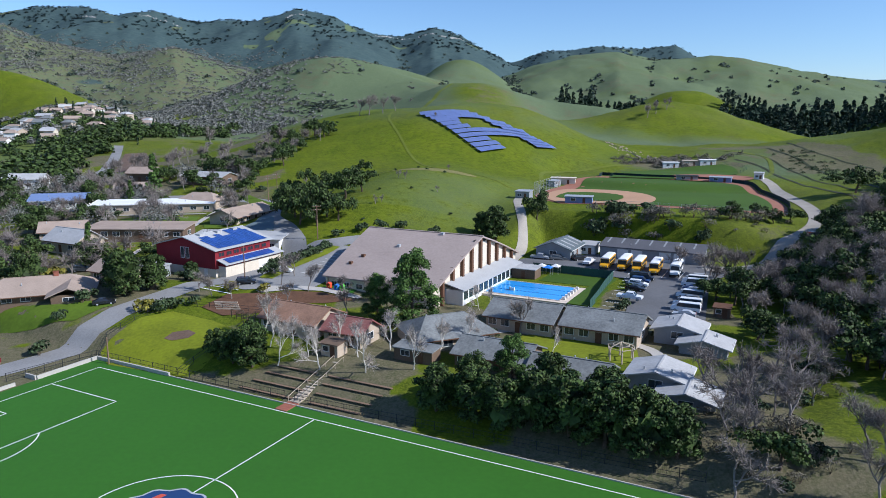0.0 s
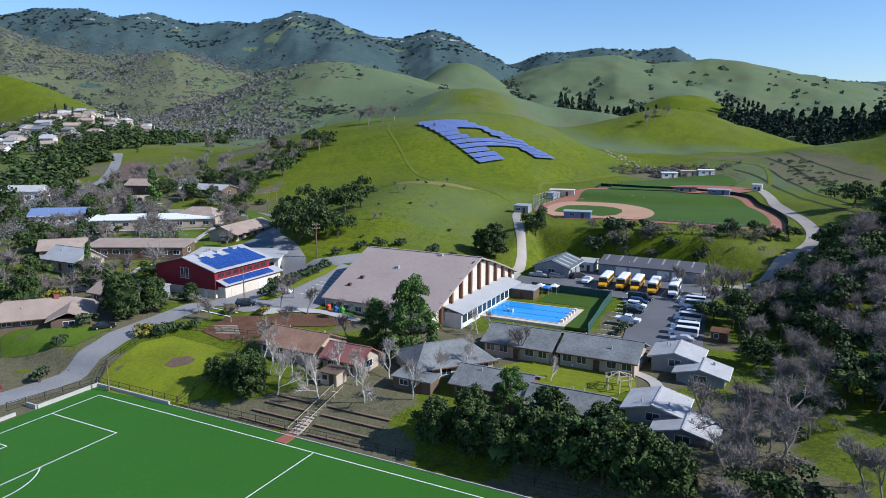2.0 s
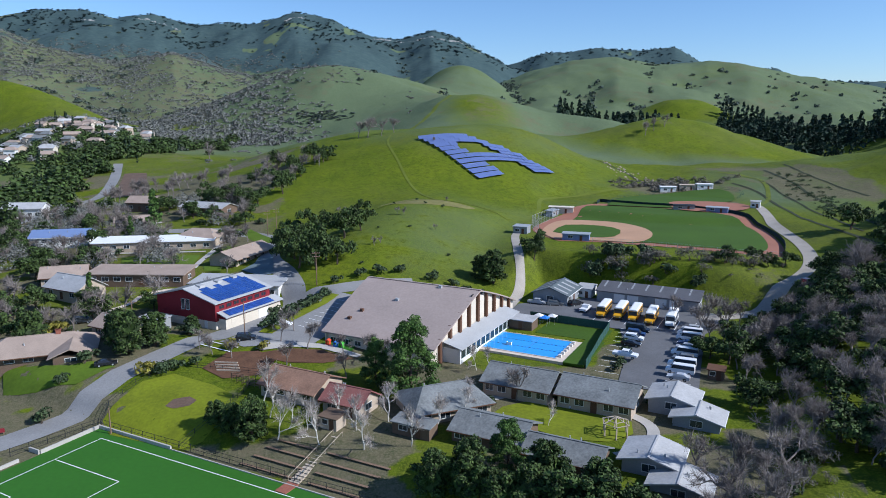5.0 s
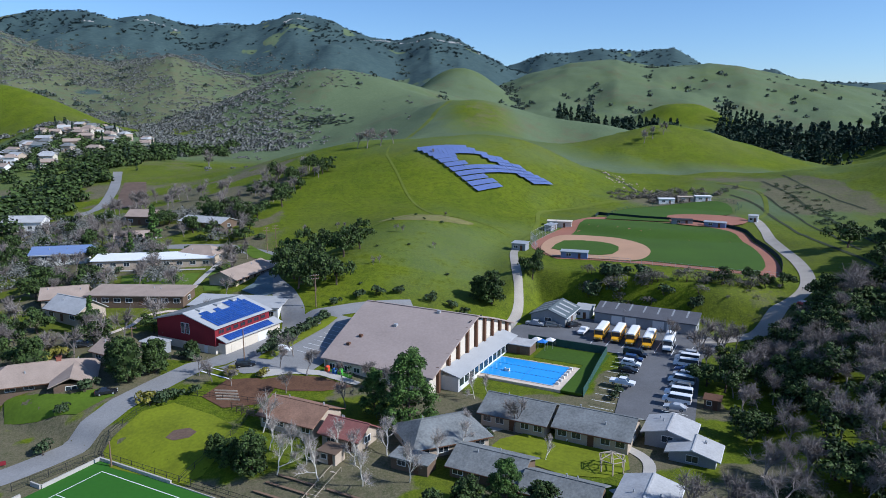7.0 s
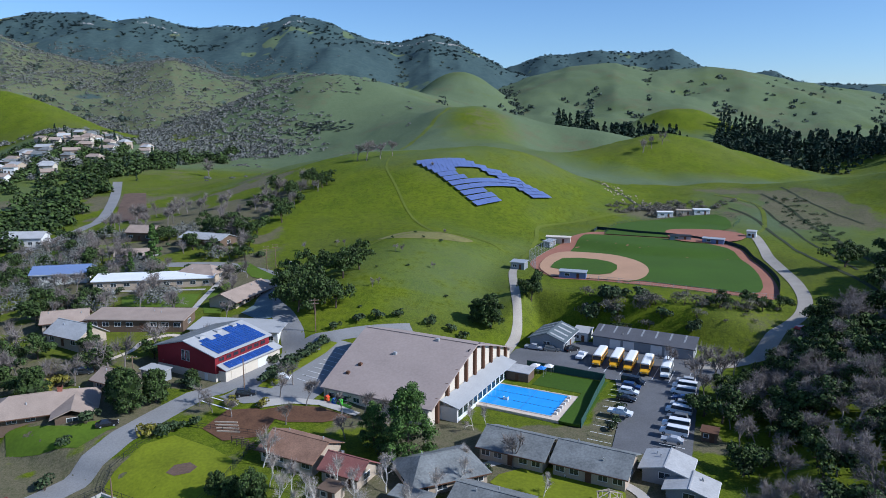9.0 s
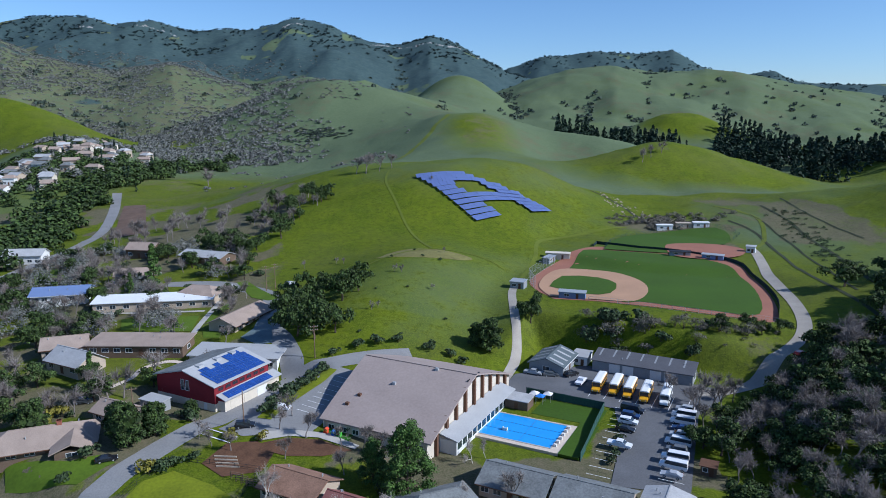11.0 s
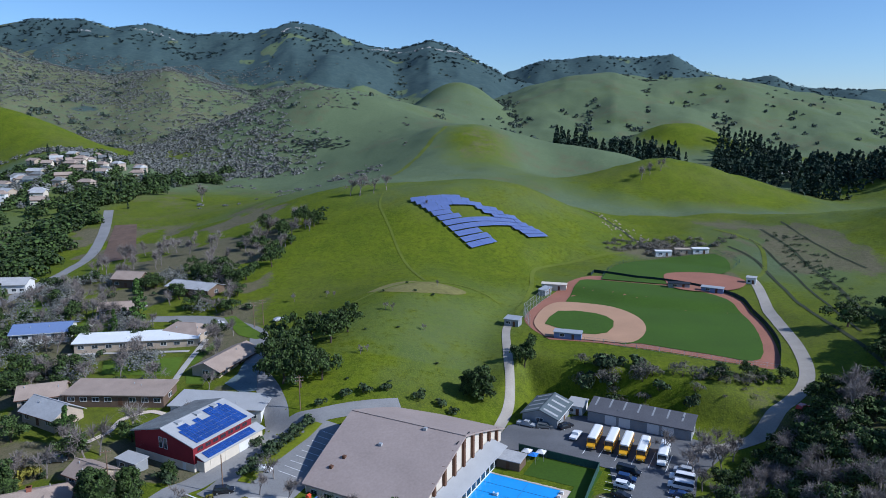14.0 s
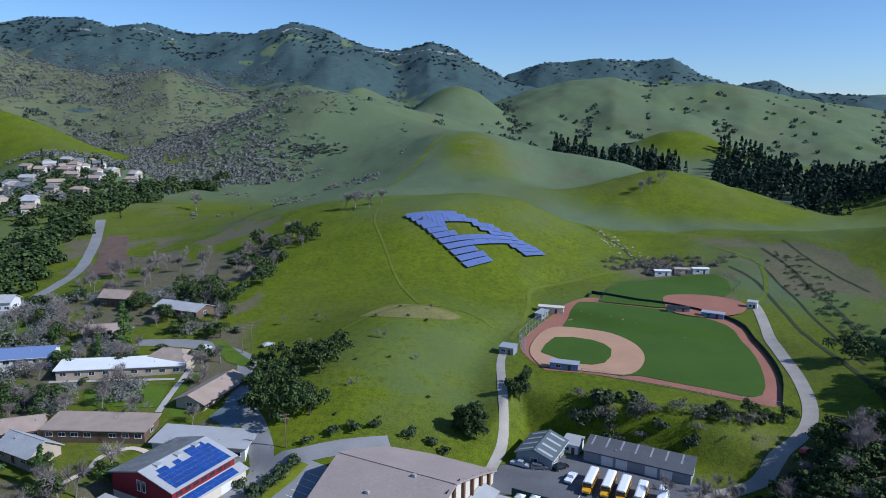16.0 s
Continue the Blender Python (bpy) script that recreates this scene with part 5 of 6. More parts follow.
def car(x, y, turn, paint, kind, label, z=None, group=""):
    """Nose towards +x. kind: sedan, suv, van or pickup."""
    th = empty({"van": "passenger_van", "pickup": "pickup_truck"}.get(kind, "car"), base_pose(x, y, turn, z), label, "van" if kind == "van" else "pickup" if kind == "pickup" else "car", group)
    L, W = {"sedan": (4.6, 1.78), "suv": (4.7, 1.88), "van": (5.9, 2.02), "pickup": (5.6, 1.95)}[kind]
    a, b = L / 2, W / 2
    outline = {
        "sedan": [(-a, 0.35), (a, 0.35), (a, 0.72), (a - 1.15, 0.92), (a - 1.95, 1.42), (-a + 1.25, 1.44), (-a + 0.5, 1.0), (-a, 0.92)],
        "suv": [(-a, 0.4), (a, 0.4), (a, 0.9), (a - 1.1, 1.08), (a - 1.75, 1.72), (-a + 0.4, 1.74), (-a, 1.1)],
        "van": [(-a, 0.4), (a, 0.4), (a, 0.95), (a - 0.95, 1.18), (a - 1.5, 2.1), (-a + 0.12, 2.14), (-a, 1.95)],
        "pickup": [(-a, 0.5), (a, 0.5), (a, 1.0), (a - 1.3, 1.12), (a - 2.0, 1.8), (-a + 2.1, 1.82), (-a + 1.9, 1.12), (-a, 1.1)]}[kind]
    n = len(outline)
    tops = [z_ > 1.15 for _, z_ in outline]
    vs = [(x_, -(b - (0.16 if t else 0)), z_) for (x_, z_), t in zip(outline, tops)] + [(x_, b - (0.16 if t else 0), z_) for (x_, z_), t in zip(outline, tops)]
    Shape().add(vs, [tuple(range(n)), tuple(range(n, 2 * n))[::-1]] + [((i + 1) % n, i, n + i, n + (i + 1) % n) for i in range(n)]).make("body", M[paint], th)
    zt = max(p[1] for p in outline)
    hi = [p for p in outline if p[1] > zt - 0.2]
    x0, x1 = min(p[0] for p in hi), max(p[0] for p in hi)
    ws = 0.7 if kind != "van" else 0.5
    z0 = {"sedan": 0.95, "suv": 1.12, "van": 1.22, "pickup": 1.15}[kind]
    for s in (-1, 1):
        Shape().add([(x0 + 0.05, s * (b - 0.13), zt - 0.12), (x1 - 0.02, s * (b - 0.13), zt - 0.12), (x1 + ws * 0.7, s * (b - 0.03), z0 + 0.02), (x0 - 0.1, s * (b - 0.03), z0 + 0.02)], [(0, 1, 2, 3) if s > 0 else (3, 2, 1, 0)]).make("side_window", M["window_glass"], th)
        Shape().box(a - 0.1, a + 0.02, s * b * 0.75 - 0.17, s * b * 0.75 + 0.17, 0.62, 0.78).make("headlight", M["roof_white"], th)
        Shape().box(-a - 0.02, -a + 0.06, s * b * 0.8 - 0.12, s * b * 0.8 + 0.12, 0.75, 0.95).make("tail_light", M["car_red"], th)
    Shape().add([(x1 + 0.06, -b + 0.22, zt - 0.06), (x1 + 0.06, b - 0.22, zt - 0.06), (x1 + ws, b - 0.14, z0 + 0.03), (x1 + ws, -b + 0.14, z0 + 0.03)], [(3, 2, 1, 0)]).make("windscreen", M["window_glass"], th)
    wheels(th, (-a + 0.95, a - 0.95), b, 0.34)
    return th


def bus(x, y, turn, white, z):
    th = empty("school_bus", pose(x, y, z, 0, 0, turn), "yellow school bus with a white roof parked at the garage" if not white else "white-roofed school bus parked at the garage", "bus", "parked school buses")
    L, W = 10.6, 2.45
    a, b = L / 2, W / 2
    body = Shape().side_prism([(-a, 0.55), (a - 1.6, 0.55), (a - 1.6, 2.9), (-a, 2.9)], -b, b)
    bo = body.make("body", M["bus_yellow"] if not white else M["roof_white"], th)
    prof = [(-b, 2.86), (b, 2.86), (b - 0.12, 3.08), (b - 0.45, 3.2), (-b + 0.45, 3.2), (-b + 0.12, 3.08)]
    Shape().add([(-a - 0.02, y_, z_) for y_, z_ in prof] + [(a - 1.5, y_, z_) for y_, z_ in prof], [tuple(range(6))[::-1], tuple(range(6, 12))] + [(i, (i + 1) % 6, 6 + (i + 1) % 6, 6 + i) for i in range(6)]).make("roof", M["roof_white"], th)
    Shape().side_prism([(a - 1.6, 0.55), (a, 0.55), (a, 1.25), (a - 0.2, 1.45), (a - 1.6, 1.6)], -b + 0.2, b - 0.2).make("bonnet", M["bus_yellow"] if not white else M["roof_white"], th)
    Shape().box(a - 1.62, a - 1.57, -b + 0.15, b - 0.15, 1.65, 2.75).make("windscreen", M["window_glass"], th)
    for s in (-1, 1):
        for k in range(9):
            Shape().box(-a + 0.4 + k * 0.92, -a + 1.18 + k * 0.92, s * b - 0.03, s * b + 0.03, 1.75, 2.5).make("side_window", M["window_glass"], th)
        Shape().box(-a, a - 1.6, s * b - 0.02, s * b + 0.02, 1.35, 1.45).make("stripe", M["car_black"], th)
        Shape().box(a - 0.05, a + 0.03, s * 0.7 - 0.15, s * 0.7 + 0.15, 0.9, 1.15).make("headlight", M["roof_white"], th)
        Shape().box(a - 1.3, a - 1.1, s * (b + 0.1) - 0.12, s * (b + 0.1) + 0.12, 1.7, 2.0).make("mirror", M["car_black"], th)
    Shape().box(a, a + 0.12, -b + 0.1, b - 0.1, 0.5, 0.8).make("bumper", M["car_black"], th)
    wheels(th, (-a + 2.3, a - 1.2), b, 0.48, 0.3)
    return th


BUSDIR = 65.5 + 180
for bx, by, w in ((45.6, 189.0, False), (49.9, 187.2, False), (53.2, 184.8, False), (56.9, 182.0, False), (61.6, 179.6, True)):
    bus(bx, by, BUSDIR, w, 4.55)
LOT = "cars in the school car park"
for i, (pt, kd) in enumerate((("car_silver", "suv"), ("car_white", "van"), ("car_white", "van"), ("car_blue", "sedan"), ("car_silver", "suv"), ("car_white", "van"), ("car_grey", "suv"), ("car_white", "van"), ("car_white", "van"), ("car_silver", "sedan"))):
    x, y = 64.4 - 1.62 * i, 172.6 - 3.75 * i
    car(x, y, GRID + 180 + (i * 37 % 5 - 2), pt, kd, {"car_white": "white", "car_blue": "dark blue", "car_silver": "silver", "car_grey": "grey"}[pt] + (" passenger van parked in the lot" if kd == "van" else " car parked in the lot"), 4.55, LOT)
for i, (pt, kd, k) in enumerate((("car_black", "van", 0), ("car_blue", "suv", 1), ("car_white", "suv", 2), ("car_black", "sedan", 3.2), ("car_white", "pickup", 5.6))):
    car(50.6 - 1.48 * k, 172.2 - 3.45 * k, GRID + (i * 29 % 5 - 2), pt, kd, {"car_white": "white", "car_black": "black", "car_blue": "dark blue"}[pt] + {"van": " passenger van parked in the lot", "pickup": " pickup truck parked in the lot"}.get(kd, " car parked in the lot"), 4.55, LOT)
car(41.2, 192.3, 60, "car_white", "pickup", "white pickup truck beside the school buses", 4.55)
car(-39.5, 168.3, -12, "car_white", "sedan", "white car parked beside the gym")
car(-46.5, 160.0, 10, "car_black", "suv", "dark car under the forecourt tree")
car(-73.0, 145.2, 25, "car_black", "sedan", "black car parked by the lodge")
car(-93.5, 176, 10, "car_grey", "suv", "grey car parked under trees")
car(-82.0, 270, 10, "car_white", "suv", "white car by the tan house")
car(-58.5, 270.5, 40, "car_silver", "sedan", "silver car on the turning loop")
car(28.5, 200.0, GRID, "car_silver", "pickup", "silver pickup beside the workshop")
car(33.5, 198.5, GRID + 20, "car_grey", "suv", "grey car beside the workshop")
car(39.5, 198.5, GRID + 60, "car_black", "suv", "dark car beside the workshop")
car(104.5, 194, 40, "car_red", "suv", "red tractor-like vehicle parked beside the track")
car(103, 189.5, 30, "car_grey", "pickup", "grey pickup parked beside the track")
th = empty("golf_cart", base_pose(25.5, 126.6, 20), "small white utility cart on the courtyard path", "cart")
Shape().box(-1.1, 1.1, -0.6, 0.6, 0.25, 0.7).make("body", M["car_white"], th)
Shape().box(-0.9, 0.8, -0.6, 0.6, 1.7, 1.78).make("canopy", M["roof_white"], th)
for sx in (-0.85, 0.7):
    for sy in (-0.55, 0.55):
        Shape().tube((sx, sy, 0.7), (sx, sy, 1.7), 0.03).make("strut", M["dark_metal"], th)
wheels(th, (-0.75, 0.75), 0.6, 0.24)
# stall lines
lines = Shape()
for k in range(12):
    for side, (cx, cy) in ((0, (48.6 - 1.48 * k + 0.5, 174.0 - 3.45 * k)), (1, (65.4 - 1.62 * k, 174.6 - 3.75 * k))):
        d = Vector((UX, UY, 0)) * 2.6
        nrm = Vector((-UY, UX, 0)) * 0.07
        c = Vector((cx, cy, 4.585))
        lines.add([c - d - nrm, c + d - nrm, c + d + nrm, c - d + nrm], [(0, 1, 2, 3)])
for k in range(7):
    c = Vector((43.5 + 3.75 * k, 187.2 - 2.0 * k, 4.585))
    d, nrm = Vector((-UY, UX, 0)) * 5, Vector((UX, UY, 0)) * 0.08
    lines.add([c - d - nrm, c + d - nrm, c + d + nrm, c - d + nrm], [(3, 2, 1, 0)])
ob = lines.make("stall_marking", M["white_paint"])
for p in ob.data.polygons:
    if p.normal.z < 0:
        p.flip()
tagged(ob, "white painted parking stall lines", "road marking", kind="stuff")

# ---- trees ----
def leaf_cloud(rs, blobs, per, size, flat=0.75, up=0.0, ragged=0.72):
    """Many small leaf sprays over the outside of a few lumps."""
    V, F = [], []
    for (cx, cy, cz, rx, rz) in blobs:
        n = per
        d = rs.normal(size=(n, 3))
        d /= np.linalg.norm(d, axis=1)[:, None]
        d[:, 2] = np.where(d[:, 2] < -0.45, -d[:, 2], d[:, 2])
        rad = rs.uniform(ragged, 1.18, (n, 1))
        p = np.array([cx, cy, cz]) + d * rad * np.array([rx, rx, rz])
        nrm = d + rs.normal(size=(n, 3)) * 0.55 + np.array([0, 0, up])
        nrm /= np.linalg.norm(nrm, axis=1)[:, None]
        t = np.cross(nrm, rs.normal(size=(n, 3)))
        t /= np.linalg.norm(t, axis=1)[:, None]
        b = np.cross(nrm, t)
        s = size * rs.uniform(0.6, 1.35, (n, 1))
        k = len(V) and sum(len(v) for v in V)
        quad = np.stack([p - t * s - b * s * flat * 0.5, p + t * s * 0.3 - b * s * flat, p + t * s + b * s * flat * 0.4, p - t * s * 0.4 + b * s * flat], 1)
        V.append(quad.reshape(-1, 3))
        F.append(np.arange(4 * n).reshape(-1, 4) + k)
    return np.concatenate(V), np.concatenate(F)


def np_mesh(name, V, F, material, smooth=False):
    me = bpy.data.meshes.new(name)
    me.from_pydata(V, [], F)
    me.materials.append(material)
    if smooth:
        me.polygons.foreach_set("use_smooth", np.ones(len(me.polygons), bool))
    return me


def limbs(rs, height_, spread, depth, r0, lean=0.12, kids=3, fork=0.35, n_side=5, upward=0.35):
    """Tapered trunk that forks into ever thinner limbs. Returns the shape and the tips."""
    s, tips = Shape(), []

    def grow(p, d, L, r, k):
        q = p + d * L * 0.55 + Vector(rs.normal(size=3)) * L * 0.05
        e = q + (d + Vector(rs.normal(size=3)) * 0.18).normalized() * L * 0.45
        sides = n_side if k == depth else (4 if r > 0.06 else 3)
        s.tube(p, q, r, r * 0.82, n=sides)
        s.tube(q, e, r * 0.82, r * 0.62, n=sides)
        if k == 0:
            tips.append((e, d))
            return
        for j in range(kids + (1 if k == depth - 1 else 0)):
            nd = (d * (1 - fork) + Vector(rs.normal(size=3)) * spread + Vector((0, 0, upward))).normalized()
            at = e if j < 2 else p.lerp(e, rs.uniform(0.45, 0.9))
            grow(at, nd, L * rs.uniform(0.6, 0.8), r * (0.6 if j else 0.66), k - 1)
    grow(Vector((0, 0, -0.3)), Vector((rs.normal() * lean, rs.normal() * lean, 1)).normalized(), height_, r0, depth)
    return s, tips


def tree_proto(kind, seed):
    """Meshes of one tree: a list of (part name, mesh)."""
    rs = np.random.RandomState(seed)
    if kind == "oak":
        s, tips = limbs(rs, 2.0, 0.55, 2, 0.28, kids=3)
        blobs = []
        for k in range(34):
            zz = 0.7 + 5.6 * (k + rs.uniform()) / 34.0
            R = 2.3 * math.sqrt(max(0.05, 1 - ((zz - 2.6) / 4.1) ** 2)) * rs.uniform(0.5, 1.08)
            a = 2.4 * k + rs.uniform(0, 0.8)
            blobs.append((R * math.cos(a), R * math.sin(a), zz, rs.uniform(0.55, 1.0), rs.uniform(0.5, 0.85)))
        V, F = leaf_cloud(rs, blobs, 190, 0.16, ragged=0.45)
        core, cf = leaf_cloud(rs, [(0, 0, 3.0, 1.7, 2.1)], 90, 0.8)
        V, F = np.concatenate([V, core]), np.concatenate([F, cf + len(V)])
        return [("trunk", np_mesh("trunk", s.v, s.f, M["bark"])), ("crown", np_mesh("crown", V, F, M["oak_leaf"]))]
    if kind in ("oak_small", "oak_far"):
        near = kind == "oak_small"
        s, tips = limbs(rs, 1.9, 0.55, 1, 0.26, kids=3)
        blobs = [(rs.normal() * 1.7, rs.normal() * 1.7, 2.0 + abs(rs.normal()) * 1.4, rs.uniform(0.9, 1.5), rs.uniform(0.8, 1.2)) for _ in range(12 if near else 9)] + [(0, 0, 2.5, 2.2, 1.8)]
        V, F = leaf_cloud(rs, blobs, 150 if near else 55, 0.23 if near else 0.46, ragged=0.5)
        return [("trunk", np_mesh("trunk", s.v, s.f, M["bark"])), ("crown", np_mesh("crown", V, F, M["oak_leaf"]))]
    if kind == "pine":
        s = Shape().tube((0, 0, -0.3), (0.1, 0, 9), 0.34, 0.2, n=7).tube((0.1, 0, 9), (0, 0.1, 15.0), 0.2, 0.05, n=5)
        blobs = []
        for i in range(84):
            z = rs.uniform(1.6, 15.4)
            R = 5.8 * (1 - (z / 16.9) ** 2.5) * rs.uniform(0.45, 1.0)
            a = rs.uniform(0, 6.283)
            blobs.append((R * math.cos(a), R * math.sin(a), z, rs.uniform(1.0, 1.7), rs.uniform(0.7, 1.1)))
            s.tube((0, 0, z - 0.8), (R * math.cos(a), R * math.sin(a), z), 0.08, 0.03, n=3)
        V, F = leaf_cloud(rs, blobs, 170, 0.21, ragged=0.4)
        return [("trunk", np_mesh("trunk", s.v, s.f, M["bark"])), ("crown", np_mesh("crown", V, F, M["pine_leaf"]))]
    if kind == "conifer":
        s = Shape().tube((0, 0, -0.3), (0, 0, 11.5), 0.25, 0.03, n=5)
        blobs = []
        for i in range(30):
            z = 1.2 + 10.6 * (i / 29.0)
            R = 2.1 * (1 - z / 12.6) * rs.uniform(0.6, 1.1)
            a = rs.uniform(0, 6.283)
            blobs.append((R * math.cos(a), R * math.sin(a), z, 0.5 + 0.6 * (1 - z / 12.6), 0.55))
        V, F = leaf_cloud(rs, blobs, 40, 0.33)
        return [("trunk", np_mesh("trunk", s.v, s.f, M["bark"])), ("crown", np_mesh("crown", V, F, M["pine_leaf"]))]
    if kind in ("bare", "bare_pale", "bare_small"):
        small = kind == "bare_small"
        s, tips = limbs(rs, 2.3, 0.42 if kind != "bare_pale" else 0.30, 3 if not small else 2, 0.15 if kind != "bare_pale" else 0.11, kids=3, fork=0.25, upward=0.3 if kind != "bare_pale" else 0.55)
        V, F = [], []
        per = 20 if not small else 24
        for e, d in tips:
            for k in range(per):
                nd = (d * 0.6 + Vector(rs.normal(size=3)) * 0.7 + Vector((0, 0, 0.2))).normalized()
                st = e - d * rs.uniform(0, 0.9)
                L = rs.uniform(0.5, 1.25) * (1 if not small else 1.5)
                w = nd.cross(Vector(rs.normal(size=3))).normalized() * (0.036 if small else 0.016 if kind == "bare_pale" else 0.024)
                k0 = len(V)
                V += [st - w, st + w, st + nd * L + w * 0.3, st + nd * L - w * 0.3]
                F.append((k0, k0 + 1, k0 + 2, k0 + 3))
        bark = M["pale_bark"] if kind == "bare_pale" else M["twig"]
        return [("trunk", np_mesh("trunk", s.v, s.f, bark)), ("crown", np_mesh("crown", [tuple(v) for v in V], F, M["pale_twig"] if kind == "bare_pale" else M["twig"]))]
    if kind in ("shrub", "olive", "scrub"):
        s = Shape()
        for k in range(4):
            s.tube((0, 0, -0.2), (rs.normal() * 0.4, rs.normal() * 0.4, 0.8), 0.05, 0.02, n=3)
        blobs = [(rs.normal() * 0.55, rs.normal() * 0.55, 0.6 + abs(rs.normal()) * 0.35, rs.uniform(0.45, 0.8), rs.uniform(0.4, 0.7)) for _ in range(6)]
        V, F = leaf_cloud(rs, blobs, 45, 0.2, flat=0.75 if kind != "scrub" else 0.18)
        return [("stem", np_mesh("stem", s.v, s.f, M["bark"])), ("crown", np_mesh("crown", V, F, M[{"shrub": "shrub_leaf", "olive": "olive_leaf", "scrub": "scrub_twig"}[kind]]))]


KINDS = {
    "oak": ("oak_tree", "dark evergreen oak with a dense rounded crown", "tree"),
    "oak_small": ("oak_tree", "dark evergreen oak among the hillside grass", "tree"),
    "oak_far": ("oak_tree", "dark evergreen oak in the side valley", "tree"),
    "pine": ("pine_tree", "tall full green pine beside the gym", "tree"),
    "conifer": ("conifer_tree", "slim green conifer among the houses", "tree"),
    "bare": ("bare_tree", "leafless grey-brown tree with spreading branches", "tree"),
    "bare_small": ("bare_tree", "leafless grey tree among the village houses", "tree"),
    "bare_pale": ("birch_tree", "leafless pale-barked tree on the bank", "tree"),
    "shrub": ("shrub", "low dull green leafy shrub", "shrub"),
    "olive": ("flowering_tree", "rounded yellow-green leafy tree", "tree"),
    "scrub": ("shrub", "low leafless brown thicket on the bank", "shrub")}
PROTO = {}
COUNT = {}


def plant(kind, x, y, scale=1.0, turn=None, tall=1.0, z=None):
    if kind not in PROTO:
        PROTO[kind] = [tree_proto(kind, 100 + 7 * k + len(kind)) for k in range({"oak": 3, "bare": 4, "bare_small": 4, "oak_small": 4, "oak_far": 4, "pine": 1}.get(kind, 2))]
    i = COUNT[kind] = COUNT.get(kind, 0) + 1
    parts = PROTO[kind][i % len(PROTO[kind])]
    name, label, cat = KINDS[kind]
    turn = (i * 137.5) % 360 if turn is None else turn
    if kind.startswith("bare"):
        scale *= 1.3 if kind != "bare" else 1.15
    th = empty(name, pose(x, y, hz(x, y) if z is None else z, 0, 0, turn) @ Matrix.Diagonal((scale, scale, scale * tall, 1)), label, cat)
    for pn, me in parts:
        ob = new(pn, me)
        ob.parent = th
    return th


def is_free(x, y, margin):
    for bx, by, turn, w, d in BLOCK:
        c, s = math.cos(radians(turn)), math.sin(radians(turn))
        dx, dy = (x - bx) * c + (y - by) * s, -(x - bx) * s + (y - by) * c
        if abs(dx) < w / 2 + margin and abs(dy) < d / 2 + margin:
            return False
    for line, w in ROADS:
        for p in line[::2]:
            if abs(p.x - x) < w / 2 + margin + 1 and abs(p.y - y) < w / 2 + margin + 1:
                return False
    return True


# clipped hedge along the verge beside the gym car park
for k in range(13):
    plant("shrub", -43.2 + 0.85 * k + 0.5 * math.sin(k * 2.1), 166.5 + 2.05 * k, 1.35 + 0.3 * math.sin(k * 1.7))
# single trees on and round the campus
for x, y, s in ((-1, 98.5, 1.25), (4.5, 95.5, 1.35), (8.5, 92.5, 1.3), (13, 91.5, 1.45), (17.5, 88.5, 1.6), (21.5, 86.5, 1.6), (26, 84.5, 1.5), (30, 82.5, 1.25), (4.5, 101, 1.15), (16, 97.5, 1.3), (23, 92, 1.3)):
    plant("oak", x, y, s * 0.9, tall=0.95)
plant("pine", -6, 133.5, 1.0)
plant("pine", -13.5, 138.5, 0.62, 200)
plant("pine", 10.8, 103, 0.55, 60)
for x, y, s in ((-33.5, 116.5, 1.15), (-37.5, 118.5, 0.9), (-41.5, 121.5, 0.75), (-71.5, 152, 1.5), (-75, 156, 1.3), (-67, 157, 1.2), (-96, 157, 1.3), (16, 210, 1.55), (12, 212, 1.1), (-62, 167.5, 0.7)):
    plant("oak", x, y, s)
for x, y, s in ((-44, 211, 1.5), (-38, 208, 1.4), (-32, 211, 1.3), (-33, 234, 1.5), (-40, 240, 1.4), (-45, 234, 1.5), (-50, 228, 1.4), (-47, 220, 1.5), (-39, 221, 1.4), (-28, 240, 1.3), (31, 228, 1.1), (32.5, 232, 0.9), (-36, 215, 1.2), (-52, 236, 1.2),
                (-76, 333, 1.4), (-89, 382, 1.5), (-71, 388, 1.4), (-64, 380, 1.1), (-87, 312, 1.3), (-94, 317, 1.2), (-103, 318, 1.3), (-110, 327, 1.2), (-80, 345, 1.2), (-79, 372, 1.2)):
    plant("oak_small", x, y, s, tall=1.3)
for x, y, s in ((-29, 116, 1.0), (-35, 130, 1.05), (-13, 111, 0.95), (-5, 111.5, 0.95), (-21, 113.5, 0.9), (-18, 122, 0.85), (-9.5, 120.5, 0.9), (-27, 120.5, 0.8), (4, 121.5, 0.8), (-1, 116, 0.9), (-24, 118, 0.8), (-3, 139, 0.75), (8, 147, 0.7), (11, 149.5, 0.6), (-15, 117.5, 0.8), (5.5, 128, 0.7), (19.5, 118.5, 0.6), (-32, 123, 0.85)):
    plant("bare_pale", x, y, s)
for x, y, s in ((15, 130, 1.15), (-31, 155.5, 1.0), (-36, 165, 1.0), (-38, 159, 0.9), (-47, 150, 0.75), (-52, 152, 0.7), (-56, 155, 0.75), (-22, 152, 0.8), (-13, 149, 0.9), (-17, 151, 0.9), (-8, 145, 0.9), (70, 178, 1.35), (74, 173, 1.25), (66, 164, 1.05), (78, 184, 1.0), (-20, 141, 0.9), (-34, 147, 0.8)):
    plant("bare", x, y, s)
for x, y, s in ((-44, 420, 1.9), (-36, 424, 1.6), (-50, 424, 1.5), (-29, 430, 1.5)):
    plant("bare", x, y, s)
for x, y, s in ((158, 548, 1.7), (166, 553, 1.5), (176, 559, 1.5), (-193, 584, 2.1), (-4, 388, 0.5)):
    plant("bare_small", x, y, s)
